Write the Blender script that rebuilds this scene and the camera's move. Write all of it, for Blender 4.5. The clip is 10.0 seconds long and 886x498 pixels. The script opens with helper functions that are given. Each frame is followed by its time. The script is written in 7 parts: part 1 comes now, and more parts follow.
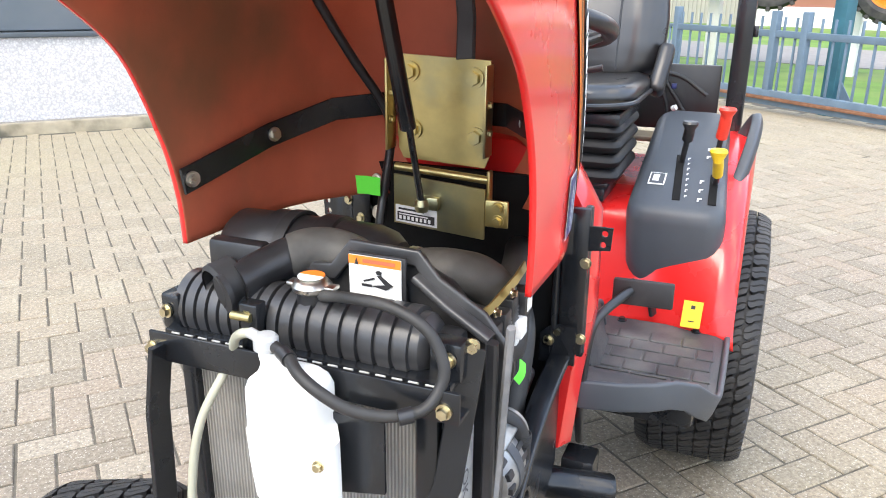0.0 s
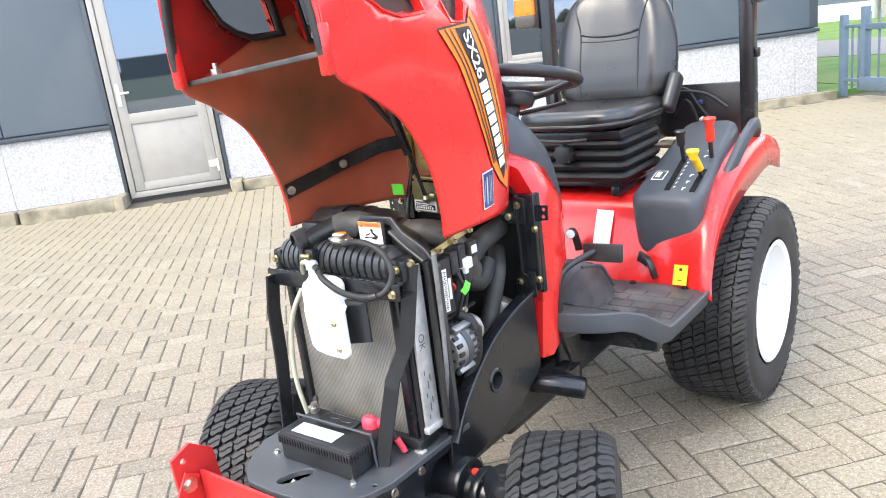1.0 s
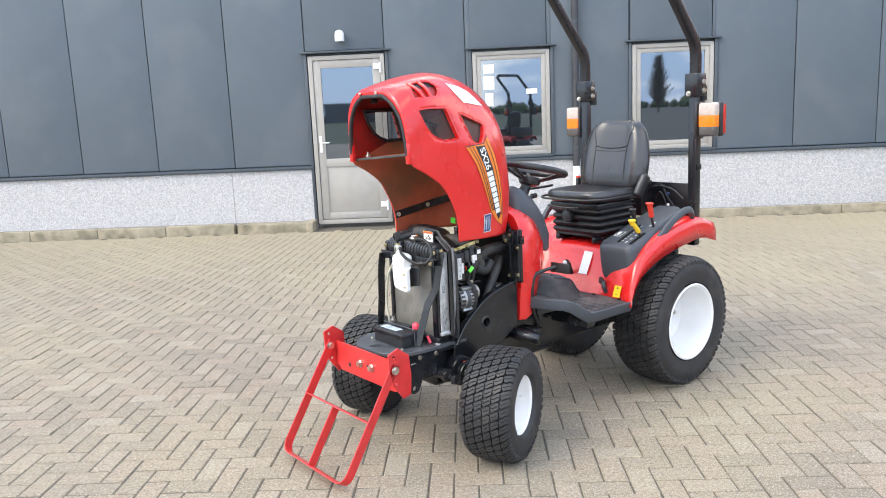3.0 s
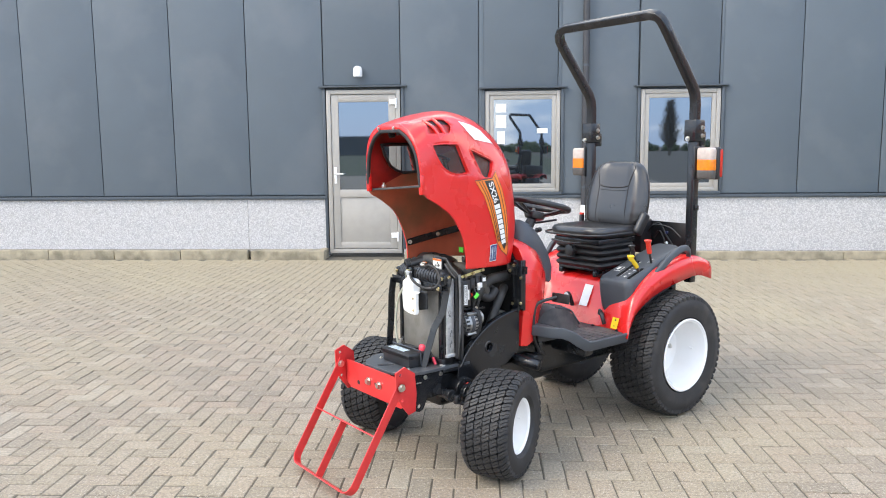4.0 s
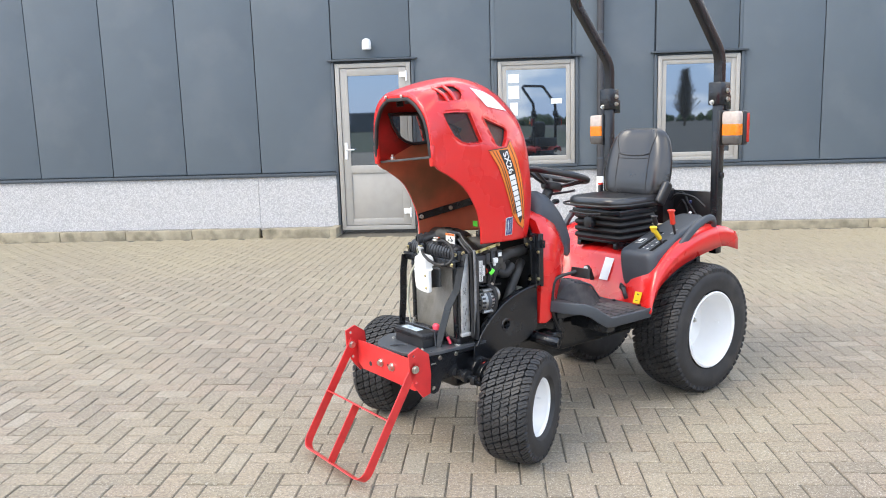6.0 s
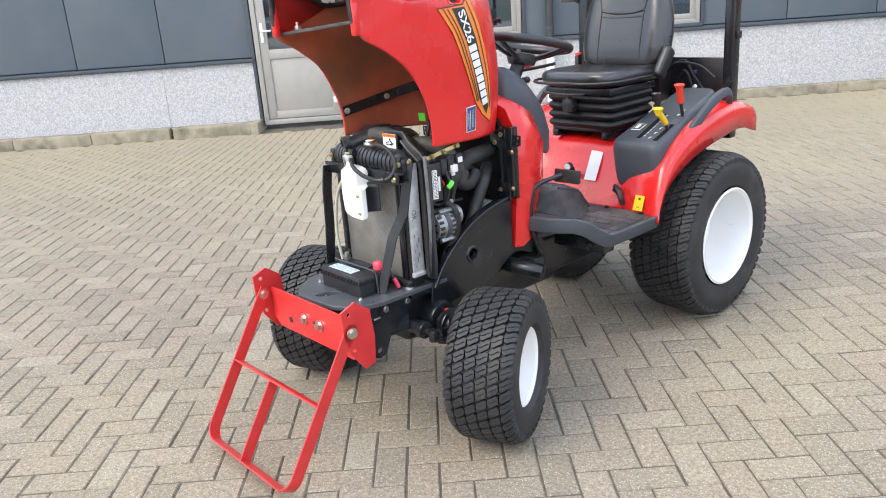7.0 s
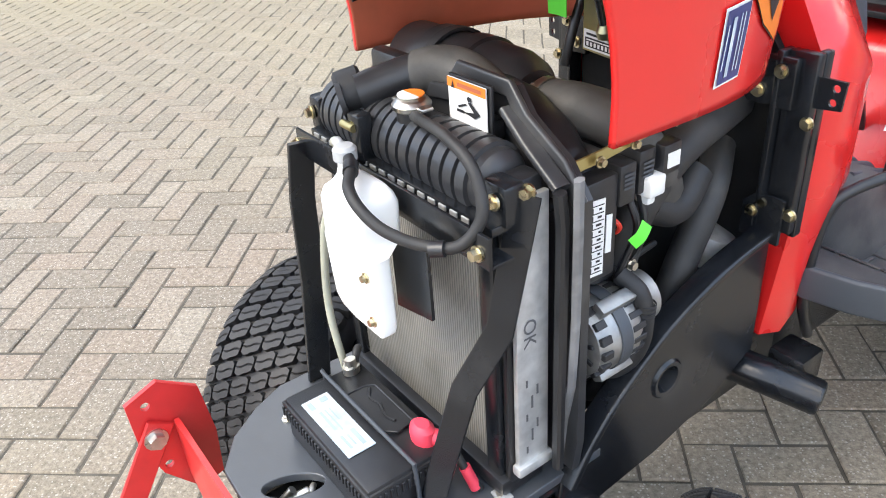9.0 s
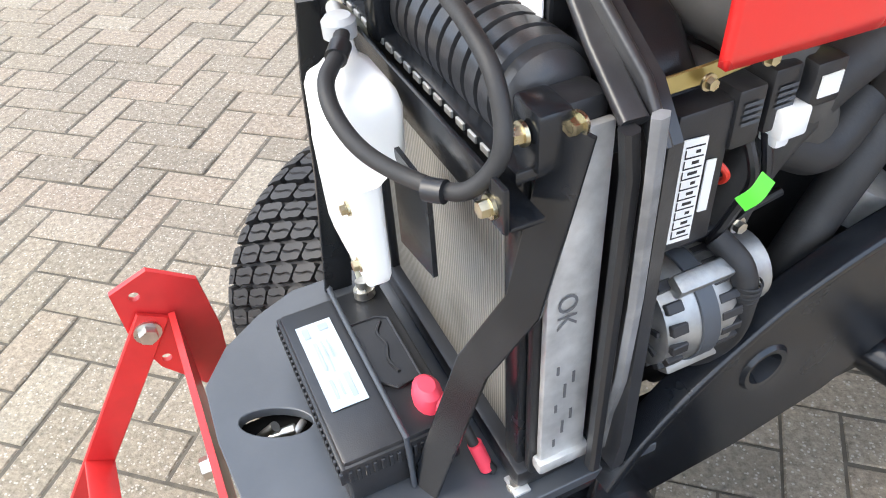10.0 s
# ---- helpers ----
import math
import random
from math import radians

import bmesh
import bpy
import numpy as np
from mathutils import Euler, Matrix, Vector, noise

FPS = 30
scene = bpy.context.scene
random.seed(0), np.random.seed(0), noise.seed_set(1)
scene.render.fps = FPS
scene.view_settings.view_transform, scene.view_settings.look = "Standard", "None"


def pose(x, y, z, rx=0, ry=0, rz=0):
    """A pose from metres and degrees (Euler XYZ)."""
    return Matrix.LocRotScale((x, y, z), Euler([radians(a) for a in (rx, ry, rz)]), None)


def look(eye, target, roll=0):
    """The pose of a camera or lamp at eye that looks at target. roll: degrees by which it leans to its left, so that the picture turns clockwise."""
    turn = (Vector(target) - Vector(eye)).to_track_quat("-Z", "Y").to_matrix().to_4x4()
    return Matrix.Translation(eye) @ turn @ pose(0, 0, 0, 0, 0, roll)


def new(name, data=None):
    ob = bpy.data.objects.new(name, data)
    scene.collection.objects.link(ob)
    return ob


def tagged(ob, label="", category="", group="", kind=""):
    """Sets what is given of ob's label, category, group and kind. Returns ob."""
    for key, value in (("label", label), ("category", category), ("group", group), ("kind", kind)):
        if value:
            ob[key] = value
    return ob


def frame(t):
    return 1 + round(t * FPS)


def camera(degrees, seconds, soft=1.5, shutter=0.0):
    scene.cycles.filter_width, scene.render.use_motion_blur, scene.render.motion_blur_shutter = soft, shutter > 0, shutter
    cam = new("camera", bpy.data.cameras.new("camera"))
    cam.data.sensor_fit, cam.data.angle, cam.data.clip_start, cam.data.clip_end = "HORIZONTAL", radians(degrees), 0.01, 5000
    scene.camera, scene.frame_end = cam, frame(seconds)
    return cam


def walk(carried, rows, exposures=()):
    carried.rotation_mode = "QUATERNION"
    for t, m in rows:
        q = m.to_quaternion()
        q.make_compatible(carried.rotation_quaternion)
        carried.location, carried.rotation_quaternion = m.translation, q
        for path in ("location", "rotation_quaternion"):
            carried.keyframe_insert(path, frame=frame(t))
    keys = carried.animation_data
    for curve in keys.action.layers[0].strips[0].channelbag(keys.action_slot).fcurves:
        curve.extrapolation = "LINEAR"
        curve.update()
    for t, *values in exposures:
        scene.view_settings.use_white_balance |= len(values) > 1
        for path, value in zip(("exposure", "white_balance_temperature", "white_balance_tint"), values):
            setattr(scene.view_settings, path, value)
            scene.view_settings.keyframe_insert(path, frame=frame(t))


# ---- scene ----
cam = camera(59.4, 10.0, soft=1.0)
PATH = [
    (0, (0.992, -1.366, 1.269), (1.823, 0.333, 0.619), 0.5),
    (0.4, (1.095, -1.672, 1.32), (1.619, 0.183, 0.789), -3.0),
    (0.5, (1.105, -1.751, 1.326), (1.589, 0.117, 0.801), -4.7),
    (1, (1.177, -2.211, 1.347), (1.479, -0.309, 0.81), -7.3),
    (1.5, (1.296, -2.702, 1.362), (1.355, -0.737, 0.993), -5.7),
    (1.6, (1.316, -2.786, 1.38), (1.394, -0.824, 1.004), -6.0),
    (2, (1.357, -3.191, 1.388), (1.487, -1.235, 0.992), -4.3),
    (2.5, (1.425, -3.591, 1.473), (1.613, -1.647, 1.042), -2.3),
    (3, (1.532, -4.041, 1.513), (1.426, -2.075, 1.16), -2.5),
    (3.2, (1.536, -4.131, 1.522), (1.407, -2.159, 1.216), -2.1),
    (4.5, (1.55, -4.273, 1.507), (1.433, -2.294, 1.246), 0.1),
    (5, (1.554, -4.265, 1.509), (1.438, -2.287, 1.237), 0.1),
    (6.3, (1.517, -3.887, 1.475), (1.353, -1.931, 1.088), -2.3),
    (6.4, (1.499, -3.788, 1.473), (1.354, -1.845, 1.019), -2.9),
    (6.5, (1.483, -3.662, 1.469), (1.368, -1.726, 0.983), -3.0),
    (7, (1.461, -3.092, 1.388), (1.437, -1.191, 0.769), -4.2),
    (7.5, (1.45, -2.582, 1.378), (1.46, -0.7, 0.703), -4.6),
    (8, (1.392, -2.056, 1.332), (1.416, -0.229, 0.52), -4.7),
    (8.1, (1.394, -1.976, 1.323), (1.412, -0.162, 0.481), -5.4),
    (8.5, (1.371, -1.675, 1.277), (1.321, 0.105, 0.367), -4.4),
    (9, (1.348, -1.384, 1.246), (1.123, 0.319, 0.222), -4.3),
    (9.5, (1.333, -1.234, 1.211), (1.059, 0.351, 0.023), -3.5),
    (10, (1.399, -1.13, 1.169), (0.893, 0.289, -0.147), -4.2),
]
EXPOSURES = [(t, e, 7450, 10) for t, e in ((0.0, 1.70), (0.5, 1.74), (1.0, 1.76), (2.0, 1.50), (3.0, 1.32), (4.5, 1.26), (6.5, 1.25), (7.5, 1.2), (8.5, 1.35), (9.0, 1.5), (10.0, 1.6))]
walk(cam, [(t, look(eye, target, roll)) for t, eye, target, roll in PATH], EXPOSURES)


# ---- world and sun ----
world = bpy.data.worlds.new("sky")
scene.world = world
world.use_nodes = True
wt = world.node_tree
wt.nodes.clear()
w_out = wt.nodes.new("ShaderNodeOutputWorld")
w_bg = wt.nodes.new("ShaderNodeBackground")
w_sky = wt.nodes.new("ShaderNodeTexSky")
w_sky.sky_type = "NISHITA"
w_sky.sun_disc = False
SUN_EL, SUN_AZ = 46.0, 240.0
w_sky.sun_elevation = radians(SUN_EL)
w_sky.sun_rotation = radians(SUN_AZ)
w_sky.air_density, w_sky.dust_density, w_sky.ozone_density = 1.0, 0.5, 2.0
w_bg.inputs["Strength"].default_value = 0.132
# broken cloud cover over the blue
w_tc = wt.nodes.new("ShaderNodeTexCoord")
w_map = wt.nodes.new("ShaderNodeMapping")
w_map.inputs["Scale"].default_value = (1.0, 1.0, 2.6)
w_map.inputs["Location"].default_value = (2.2, 0.3, 1.7)
w_no = wt.nodes.new("ShaderNodeTexNoise")
w_no.inputs["Scale"].default_value = 2.2
w_no.inputs["Detail"].default_value = 7.0
w_no.inputs["Roughness"].default_value = 0.58
w_ramp = wt.nodes.new("ShaderNodeValToRGB")
w_ramp.color_ramp.elements[0].position = 0.505
w_ramp.color_ramp.elements[0].color = (0.04, 0.04, 0.04, 1)
w_ramp.color_ramp.elements[1].position = 0.60
w_ramp.color_ramp.elements[1].color = (0.92, 0.92, 0.92, 1)
w_mix = wt.nodes.new("ShaderNodeMix")
w_mix.data_type = "RGBA"
w_mix.inputs[7].default_value = (12.6, 12.4, 12.2, 1)
wt.links.new(w_tc.outputs["Generated"], w_map.inputs["Vector"])
wt.links.new(w_map.outputs["Vector"], w_no.inputs["Vector"])
wt.links.new(w_no.outputs["Fac"], w_ramp.inputs["Fac"])
wt.links.new(w_ramp.outputs["Color"], w_mix.inputs[0])
# thin haze evens the clear sky out
w_haze = wt.nodes.new("ShaderNodeMix")
w_haze.data_type = "RGBA"
w_haze.inputs[0].default_value = 0.75
w_haze.inputs[7].default_value = (3.3, 5.1, 8.6, 1)
wt.links.new(w_sky.outputs["Color"], w_haze.inputs[6])
wt.links.new(w_haze.outputs[2], w_mix.inputs[6])
wt.links.new(w_mix.outputs[2], w_bg.inputs["Color"])
wt.links.new(w_bg.outputs["Background"], w_out.inputs["Surface"])

sun = new("sun", bpy.data.lights.new("sun", "SUN"))
sun.data.energy = 1.25
sun.data.angle = radians(35)
sun.data.color = (1.0, 0.96, 0.90)
_a, _e = radians(SUN_AZ), radians(SUN_EL)
sun.matrix_world = look((math.sin(_a) * math.cos(_e) * 30, math.cos(_a) * math.cos(_e) * 30, math.sin(_e) * 30), (0, 0, 0))

# ---- materials ----


def mat(name, colour, rough=0.5, metal=0.0, scale=40.0, vary=0.12, bump=0.05, fine=300.0, coat=0.0, dirt_or_tint=None, tint_scale=3.0, tint_cover=0.5, per_object=0.0, spec=0.5):
    """A surface with grain at two scales, fine relief and optional grime or a second tint."""
    m = bpy.data.materials.new(name)
    m.use_nodes = True
    nt = m.node_tree
    b = nt.nodes["Principled BSDF"]
    tc = nt.nodes.new("ShaderNodeTexCoord")
    n1 = nt.nodes.new("ShaderNodeTexNoise")
    n1.inputs["Scale"].default_value = scale
    n1.inputs["Detail"].default_value = 5
    n2 = nt.nodes.new("ShaderNodeTexNoise")
    n2.inputs["Scale"].default_value = fine
    n2.inputs["Detail"].default_value = 3
    for n in (n1, n2):
        nt.links.new(tc.outputs["Object"], n.inputs["Vector"])
    ramp = nt.nodes.new("ShaderNodeMapRange")
    ramp.inputs["From Min"].default_value, ramp.inputs["From Max"].default_value = 0.3, 0.7
    ramp.inputs["To Min"].default_value, ramp.inputs["To Max"].default_value = 1 - vary, 1 + vary
    nt.links.new(n1.outputs["Fac"], ramp.inputs["Value"])
    hsv = nt.nodes.new("ShaderNodeHueSaturation")
    hsv.inputs["Color"].default_value = (*colour, 1)
    if per_object:
        oi = nt.nodes.new("ShaderNodeObjectInfo")
        r2 = nt.nodes.new("ShaderNodeMapRange")
        r2.inputs["To Min"].default_value, r2.inputs["To Max"].default_value = 1 - per_object, 1 + per_object
        nt.links.new(oi.outputs["Random"], r2.inputs["Value"])
        mul = nt.nodes.new("ShaderNodeMath")
        mul.operation = "MULTIPLY"
        nt.links.new(ramp.outputs["Result"], mul.inputs[0])
        nt.links.new(r2.outputs["Result"], mul.inputs[1])
        nt.links.new(mul.outputs[0], hsv.inputs["Value"])
    else:
        nt.links.new(ramp.outputs["Result"], hsv.inputs["Value"])
    col = hsv.outputs["Color"]
    if dirt_or_tint:
        n3 = nt.nodes.new("ShaderNodeTexNoise")
        n3.inputs["Scale"].default_value = tint_scale
        n3.inputs["Detail"].default_value = 6
        nt.links.new(tc.outputs["Object"], n3.inputs["Vector"])
        r3 = nt.nodes.new("ShaderNodeMapRange")
        r3.inputs["From Min"].default_value, r3.inputs["From Max"].default_value = 0.62 - 0.3 * tint_cover, 0.85 - 0.3 * tint_cover
        nt.links.new(n3.outputs["Fac"], r3.inputs["Value"])
        mx = nt.nodes.new("ShaderNodeMix")
        mx.data_type = "RGBA"
        mx.inputs[7].default_value = (*dirt_or_tint, 1)
        nt.links.new(r3.outputs["Result"], mx.inputs[0])
        nt.links.new(col, mx.inputs[6])
        col = mx.outputs[2]
    nt.links.new(col, b.inputs["Base Color"])
    rr = nt.nodes.new("ShaderNodeMapRange")
    rr.inputs["To Min"].default_value, rr.inputs["To Max"].default_value = max(0.02, rough - 0.08), min(1, rough + 0.08)
    nt.links.new(n1.outputs["Fac"], rr.inputs["Value"])
    nt.links.new(rr.outputs["Result"], b.inputs["Roughness"])
    b.inputs["Metallic"].default_value = metal
    b.inputs["Specular IOR Level"].default_value = spec
    if coat:
        b.inputs["Coat Weight"].default_value = coat
        b.inputs["Coat Roughness"].default_value = 0.08
    if bump:
        bp = nt.nodes.new("ShaderNodeBump")
        bp.inputs["Strength"].default_value = bump
        bp.inputs["Distance"].default_value = 0.002
        nt.links.new(n2.outputs["Fac"], bp.inputs["Height"])
        nt.links.new(bp.outputs["Normal"], b.inputs["Normal"])
    return m


RED = mat("red_paint", (0.72, 0.019, 0.018), 0.28, 0, 6, 0.05, 0.02, 500, coat=0.5)
RED_IN = mat("red_inner", (0.56, 0.125, 0.062), 0.6, 0, 8, 0.14, 0.08, 200, dirt_or_tint=(0.26, 0.10, 0.05), tint_scale=3.5, tint_cover=0.6)
RED_BAR = mat("red_bar_paint", (0.62, 0.03, 0.03), 0.42, 0, 20, 0.1, 0.05, 300, coat=0.2)
# the red paint again, darkened for the shade inside the nose
RED_DARK = mat("red_shaded_inner", (0.36, 0.016, 0.014), 0.35, 0, 8, 0.12, 0.05, 300, dirt_or_tint=(0.10, 0.015, 0.012), tint_scale=6, tint_cover=0.4)
BLACK = mat("black_paint", (0.010, 0.0115, 0.014), 0.25, 0, 15, 0.25, 0.05, 300, dirt_or_tint=(0.028, 0.029, 0.031), tint_scale=9, tint_cover=0.3, spec=0.55)
# black plastic with sky sheen painted in as a paler base and blotches
TANK = mat("sky_sheen_black_plastic", (0.030, 0.0305, 0.033), 0.34, 0, 30, 0.2, 0.08, 500, dirt_or_tint=(0.062, 0.062, 0.063), tint_scale=14, tint_cover=0.45, spec=0.6)
BLACK_P = mat("black_plastic", (0.017, 0.0175, 0.0195), 0.36, 0, 30, 0.2, 0.1, 700, spec=0.6)
DECK = mat("deck_plate", (0.060, 0.066, 0.074), 0.34, 0, 15, 0.15, 0.04, 300, spec=0.7)
RUBBER = mat("hose_rubber", (0.018, 0.018, 0.019), 0.55, 0, 25, 0.25, 0.1, 400, dirt_or_tint=(0.045, 0.044, 0.042), tint_scale=14, tint_cover=0.3)
SEAL = mat("worn_seal_rubber", (0.17, 0.17, 0.172), 0.42, 0, 25, 0.3, 0.1, 400, dirt_or_tint=(0.30, 0.30, 0.29), tint_scale=18, tint_cover=0.4)
HOSE_G = mat("grey_dusty_rubber", (0.060, 0.057, 0.053), 0.6, 0, 25, 0.25, 0.12, 400, dirt_or_tint=(0.12, 0.113, 0.10), tint_scale=12, tint_cover=0.4)
HOSE_D = mat("dusty_hose_rubber", (0.024, 0.0235, 0.0235), 0.58, 0, 25, 0.25, 0.12, 400, dirt_or_tint=(0.050, 0.048, 0.045), tint_scale=12, tint_cover=0.4)
# engine black, which also paints the shade in slots and behind the engine
ENGINE_SHADE = mat("engine_and_shade_black", (0.010, 0.010, 0.010), 0.8, 0, 25, 0.3, 0.2, 200, spec=0.15)
TYRE = mat("tyre_rubber", (0.022, 0.022, 0.023), 0.62, 0, 18, 0.3, 0.15, 300, dirt_or_tint=(0.055, 0.05, 0.045), tint_scale=7, tint_cover=0.4)
GREY = mat("dark_grey_plastic", (0.056, 0.064, 0.075), 0.46, 0, 10, 0.1, 0.12, 900)
GREY2 = mat("charcoal_plastic", (0.045, 0.046, 0.048), 0.55, 0, 20, 0.2, 0.2, 500, dirt_or_tint=(0.15, 0.145, 0.135), tint_scale=6, tint_cover=0.5)
BELLOWS = mat("matt_bellows_rubber", (0.011, 0.011, 0.012), 0.5, 0, 30, 0.2, 0.1, 400, spec=0.35)
LEATHER = mat("black_vinyl", (0.013, 0.013, 0.0145), 0.30, 0, 12, 0.15, 0.07, 450, spec=0.9)
WHITE = mat("white_paint", (0.82, 0.82, 0.81), 0.35, 0, 6, 0.03, 0.02, 300, coat=0.3)
CAPGREY = mat("grey_cap_plastic", (0.42, 0.43, 0.43), 0.35, 0, 20, 0.08, 0.02)
BOTTLE = mat("white_bottle_plastic", (0.86, 0.86, 0.83), 0.38, 0, 6, 0.03, 0.03, 300)
ALU = mat("aluminium", (0.56, 0.56, 0.55), 0.48, 0.55, 40, 0.22, 0.1, 400)
CAST = mat("cast_metal", (0.36, 0.36, 0.35), 0.45, 0.85, 30, 0.3, 0.2, 200)
STEEL = mat("zinc_bolt", (0.62, 0.60, 0.55), 0.3, 1.0, 60, 0.2, 0.05, 400)
ZINC = mat("pale_zinc_bolt", (0.60, 0.53, 0.36), 0.28, 1.0, 60, 0.2, 0.05, 400)
GOLD = mat("yellow_zinc", (0.50, 0.40, 0.17), 0.32, 0.9, 12, 0.3, 0.05, 300, dirt_or_tint=(0.30, 0.30, 0.20), tint_scale=9, tint_cover=0.5)
YEL = mat("yellow_plastic", (0.80, 0.55, 0.03), 0.4, 0, 20, 0.08, 0.03)
REDP = mat("red_plastic", (0.75, 0.05, 0.03), 0.35, 0, 20, 0.08, 0.03)
PINK = mat("red_terminal_cover", (0.85, 0.06, 0.10), 0.45, 0, 20, 0.08, 0.03)
GREEN = mat("green_tag", (0.10, 0.75, 0.06), 0.5, 0, 20, 0.05, 0.02)
ORANGE = mat("orange_decal", (0.85, 0.22, 0.03), 0.4, 0, 20, 0.05, 0.0)
LABEL = mat("white_label", (0.80, 0.80, 0.78), 0.45, 0, 20, 0.04, 0.0)
LABEL_B = mat("pale_blue_label", (0.50, 0.60, 0.67), 0.35, 0, 60, 0.22, 0.0, dirt_or_tint=(0.62, 0.66, 0.68), tint_scale=30, tint_cover=0.5)
LABEL_D = mat("faded_print", (0.34, 0.42, 0.50), 0.5, 0, 20, 0.1, 0.0)
PEN = mat("pen_ink", (0.11, 0.11, 0.115), 0.5, 0, 20, 0.1, 0.0)
# print black, which also paints the shade in holes, vents and slots
INK_SHADE = mat("ink_and_shade_black", (0.02, 0.02, 0.022), 0.5, 0, 20, 0.1, 0.0)
NAVY = mat("navy_label", (0.04, 0.05, 0.16), 0.4, 0, 20, 0.1, 0.0)
AMBER = mat("amber_lens", (0.80, 0.21, 0.02), 0.15, 0, 60, 0.1, 0.1, 200)
CLEARL = mat("clear_lens", (0.50, 0.42, 0.37), 0.12, 0, 60, 0.1, 0.1, 200)
PIPEGREY = mat("dark_pipe", (0.045, 0.045, 0.05), 0.45, 0, 10, 0.15, 0.05, 100)
SMOKE = mat("smoky_lens", (0.09, 0.085, 0.08), 0.12, 0, 60, 0.1, 0.1, 200)
REDL = mat("red_lens", (0.55, 0.03, 0.02), 0.15, 0, 60, 0.1, 0.1, 200)
HOSE_C = mat("clear_hose", (0.42, 0.42, 0.33), 0.35, 0, 20, 0.1, 0.0)
BROWN_W = mat("tan_cover", (0.35, 0.27, 0.18), 0.7, 0, 20, 0.2, 0.1)
CLAD = mat("cladding", (0.105, 0.132, 0.157), 0.56, 0, 1.5, 0.05, 0.02, 60, dirt_or_tint=(0.135, 0.158, 0.18), tint_scale=1.2, tint_cover=0.35)
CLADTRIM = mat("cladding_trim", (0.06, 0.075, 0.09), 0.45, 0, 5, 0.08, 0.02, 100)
FRAME = mat("grey_window_frame", (0.36, 0.34, 0.31), 0.4, 0, 10, 0.04, 0.02, 200)
KERB = mat("kerb_concrete", (0.31, 0.27, 0.195), 0.9, 0, 9, 0.2, 0.4, 120, dirt_or_tint=(0.13, 0.115, 0.08), tint_scale=4, tint_cover=0.5)
GRAVEL = mat("dark_gravel", (0.21, 0.20, 0.18), 0.95, 0, 60, 0.4, 0.6, 90)
GRASS = mat("grass", (0.10, 0.20, 0.035), 0.9, 0, 2, 0.25, 0.5, 60, dirt_or_tint=(0.16, 0.22, 0.06), tint_scale=0.8, tint_cover=0.5)
ASPHALT = mat("road_asphalt", (0.22, 0.21, 0.20), 0.9, 0, 6, 0.12, 0.3, 120)
BLUE = mat("blue_fence_paint", (0.11, 0.165, 0.22), 0.45, 0, 8, 0.1, 0.03, 100)
EARTH = mat("joint_sand", (0.105, 0.093, 0.073), 0.95, 0, 30, 0.3, 0.4, 150)
FIELD = mat("dull_field", (0.075, 0.085, 0.045), 0.95, 0, 0.5, 0.3, 0.3, 10)
FOLIAGE = mat("foliage", (0.05, 0.075, 0.025), 0.8, 0, 3, 0.3, 0.2, 20)
BARK = mat("bark", (0.09, 0.07, 0.05), 0.9, 0, 12, 0.3, 0.5, 40)
DARKCAR = mat("dark_car_paint", (0.02, 0.025, 0.035), 0.2, 0, 8, 0.05, 0.0, coat=0.8)
RUSTY = mat("rusty_track", (0.25, 0.12, 0.07), 0.7, 0.3, 12, 0.3, 0.2)
FAR_WALL = mat("far_white_wall", (0.75, 0.75, 0.74), 0.7, 0, 1, 0.04, 0.0)
TEAL = mat("teal_post_paint", (0.035, 0.13, 0.17), 0.4, 0, 8, 0.1, 0.02, 100)
FAR_TAN = mat("far_tan_sheet", (0.36, 0.35, 0.31), 0.7, 0, 1, 0.05, 0.0)
FAR_BROWN = mat("far_brown_sheet", (0.28, 0.12, 0.08), 0.6, 0, 1, 0.06, 0.0)


def pebble_material():
    """Washed pebble concrete of the plinth: pale stones in a light grout."""
    m = mat("pebble_plinth", (0.60, 0.60, 0.61), 0.85, 0, 12, 0.05, 0)
    nt = m.node_tree
    b = nt.nodes["Principled BSDF"]
    tc = nt.nodes.new("ShaderNodeTexCoord")
    v = nt.nodes.new("ShaderNodeTexVoronoi")
    v.inputs["Scale"].default_value = 55
    nt.links.new(tc.outputs["Object"], v.inputs["Vector"])
    r = nt.nodes.new("ShaderNodeValToRGB")
    r.color_ramp.elements[0].color = (0.58, 0.57, 0.565, 1)
    r.color_ramp.elements[1].color = (0.42, 0.415, 0.42, 1)
    r.color_ramp.elements[0].position, r.color_ramp.elements[1].position = 0.15, 0.75
    nt.links.new(v.outputs["Distance"], r.inputs["Fac"])
    hs = nt.nodes.new("ShaderNodeHueSaturation")
    sp = nt.nodes.new("ShaderNodeSeparateColor")
    nt.links.new(v.outputs["Color"], sp.inputs["Color"])
    mr = nt.nodes.new("ShaderNodeMapRange")
    mr.inputs["To Min"].default_value, mr.inputs["To Max"].default_value = 0.84, 1.10
    nt.links.new(sp.outputs["Red"], mr.inputs["Value"])
    nt.links.new(mr.outputs["Result"], hs.inputs["Value"])
    nt.links.new(r.outputs["Color"], hs.inputs["Color"])
    nt.links.new(hs.outputs["Color"], b.inputs["Base Color"])
    bp = nt.nodes.new("ShaderNodeBump")
    bp.invert = True
    bp.inputs["Strength"].default_value, bp.inputs["Distance"].default_value = 0.35, 0.004
    nt.links.new(v.outputs["Distance"], bp.inputs["Height"])
    nt.links.new(bp.outputs["Normal"], b.inputs["Normal"])
    return m


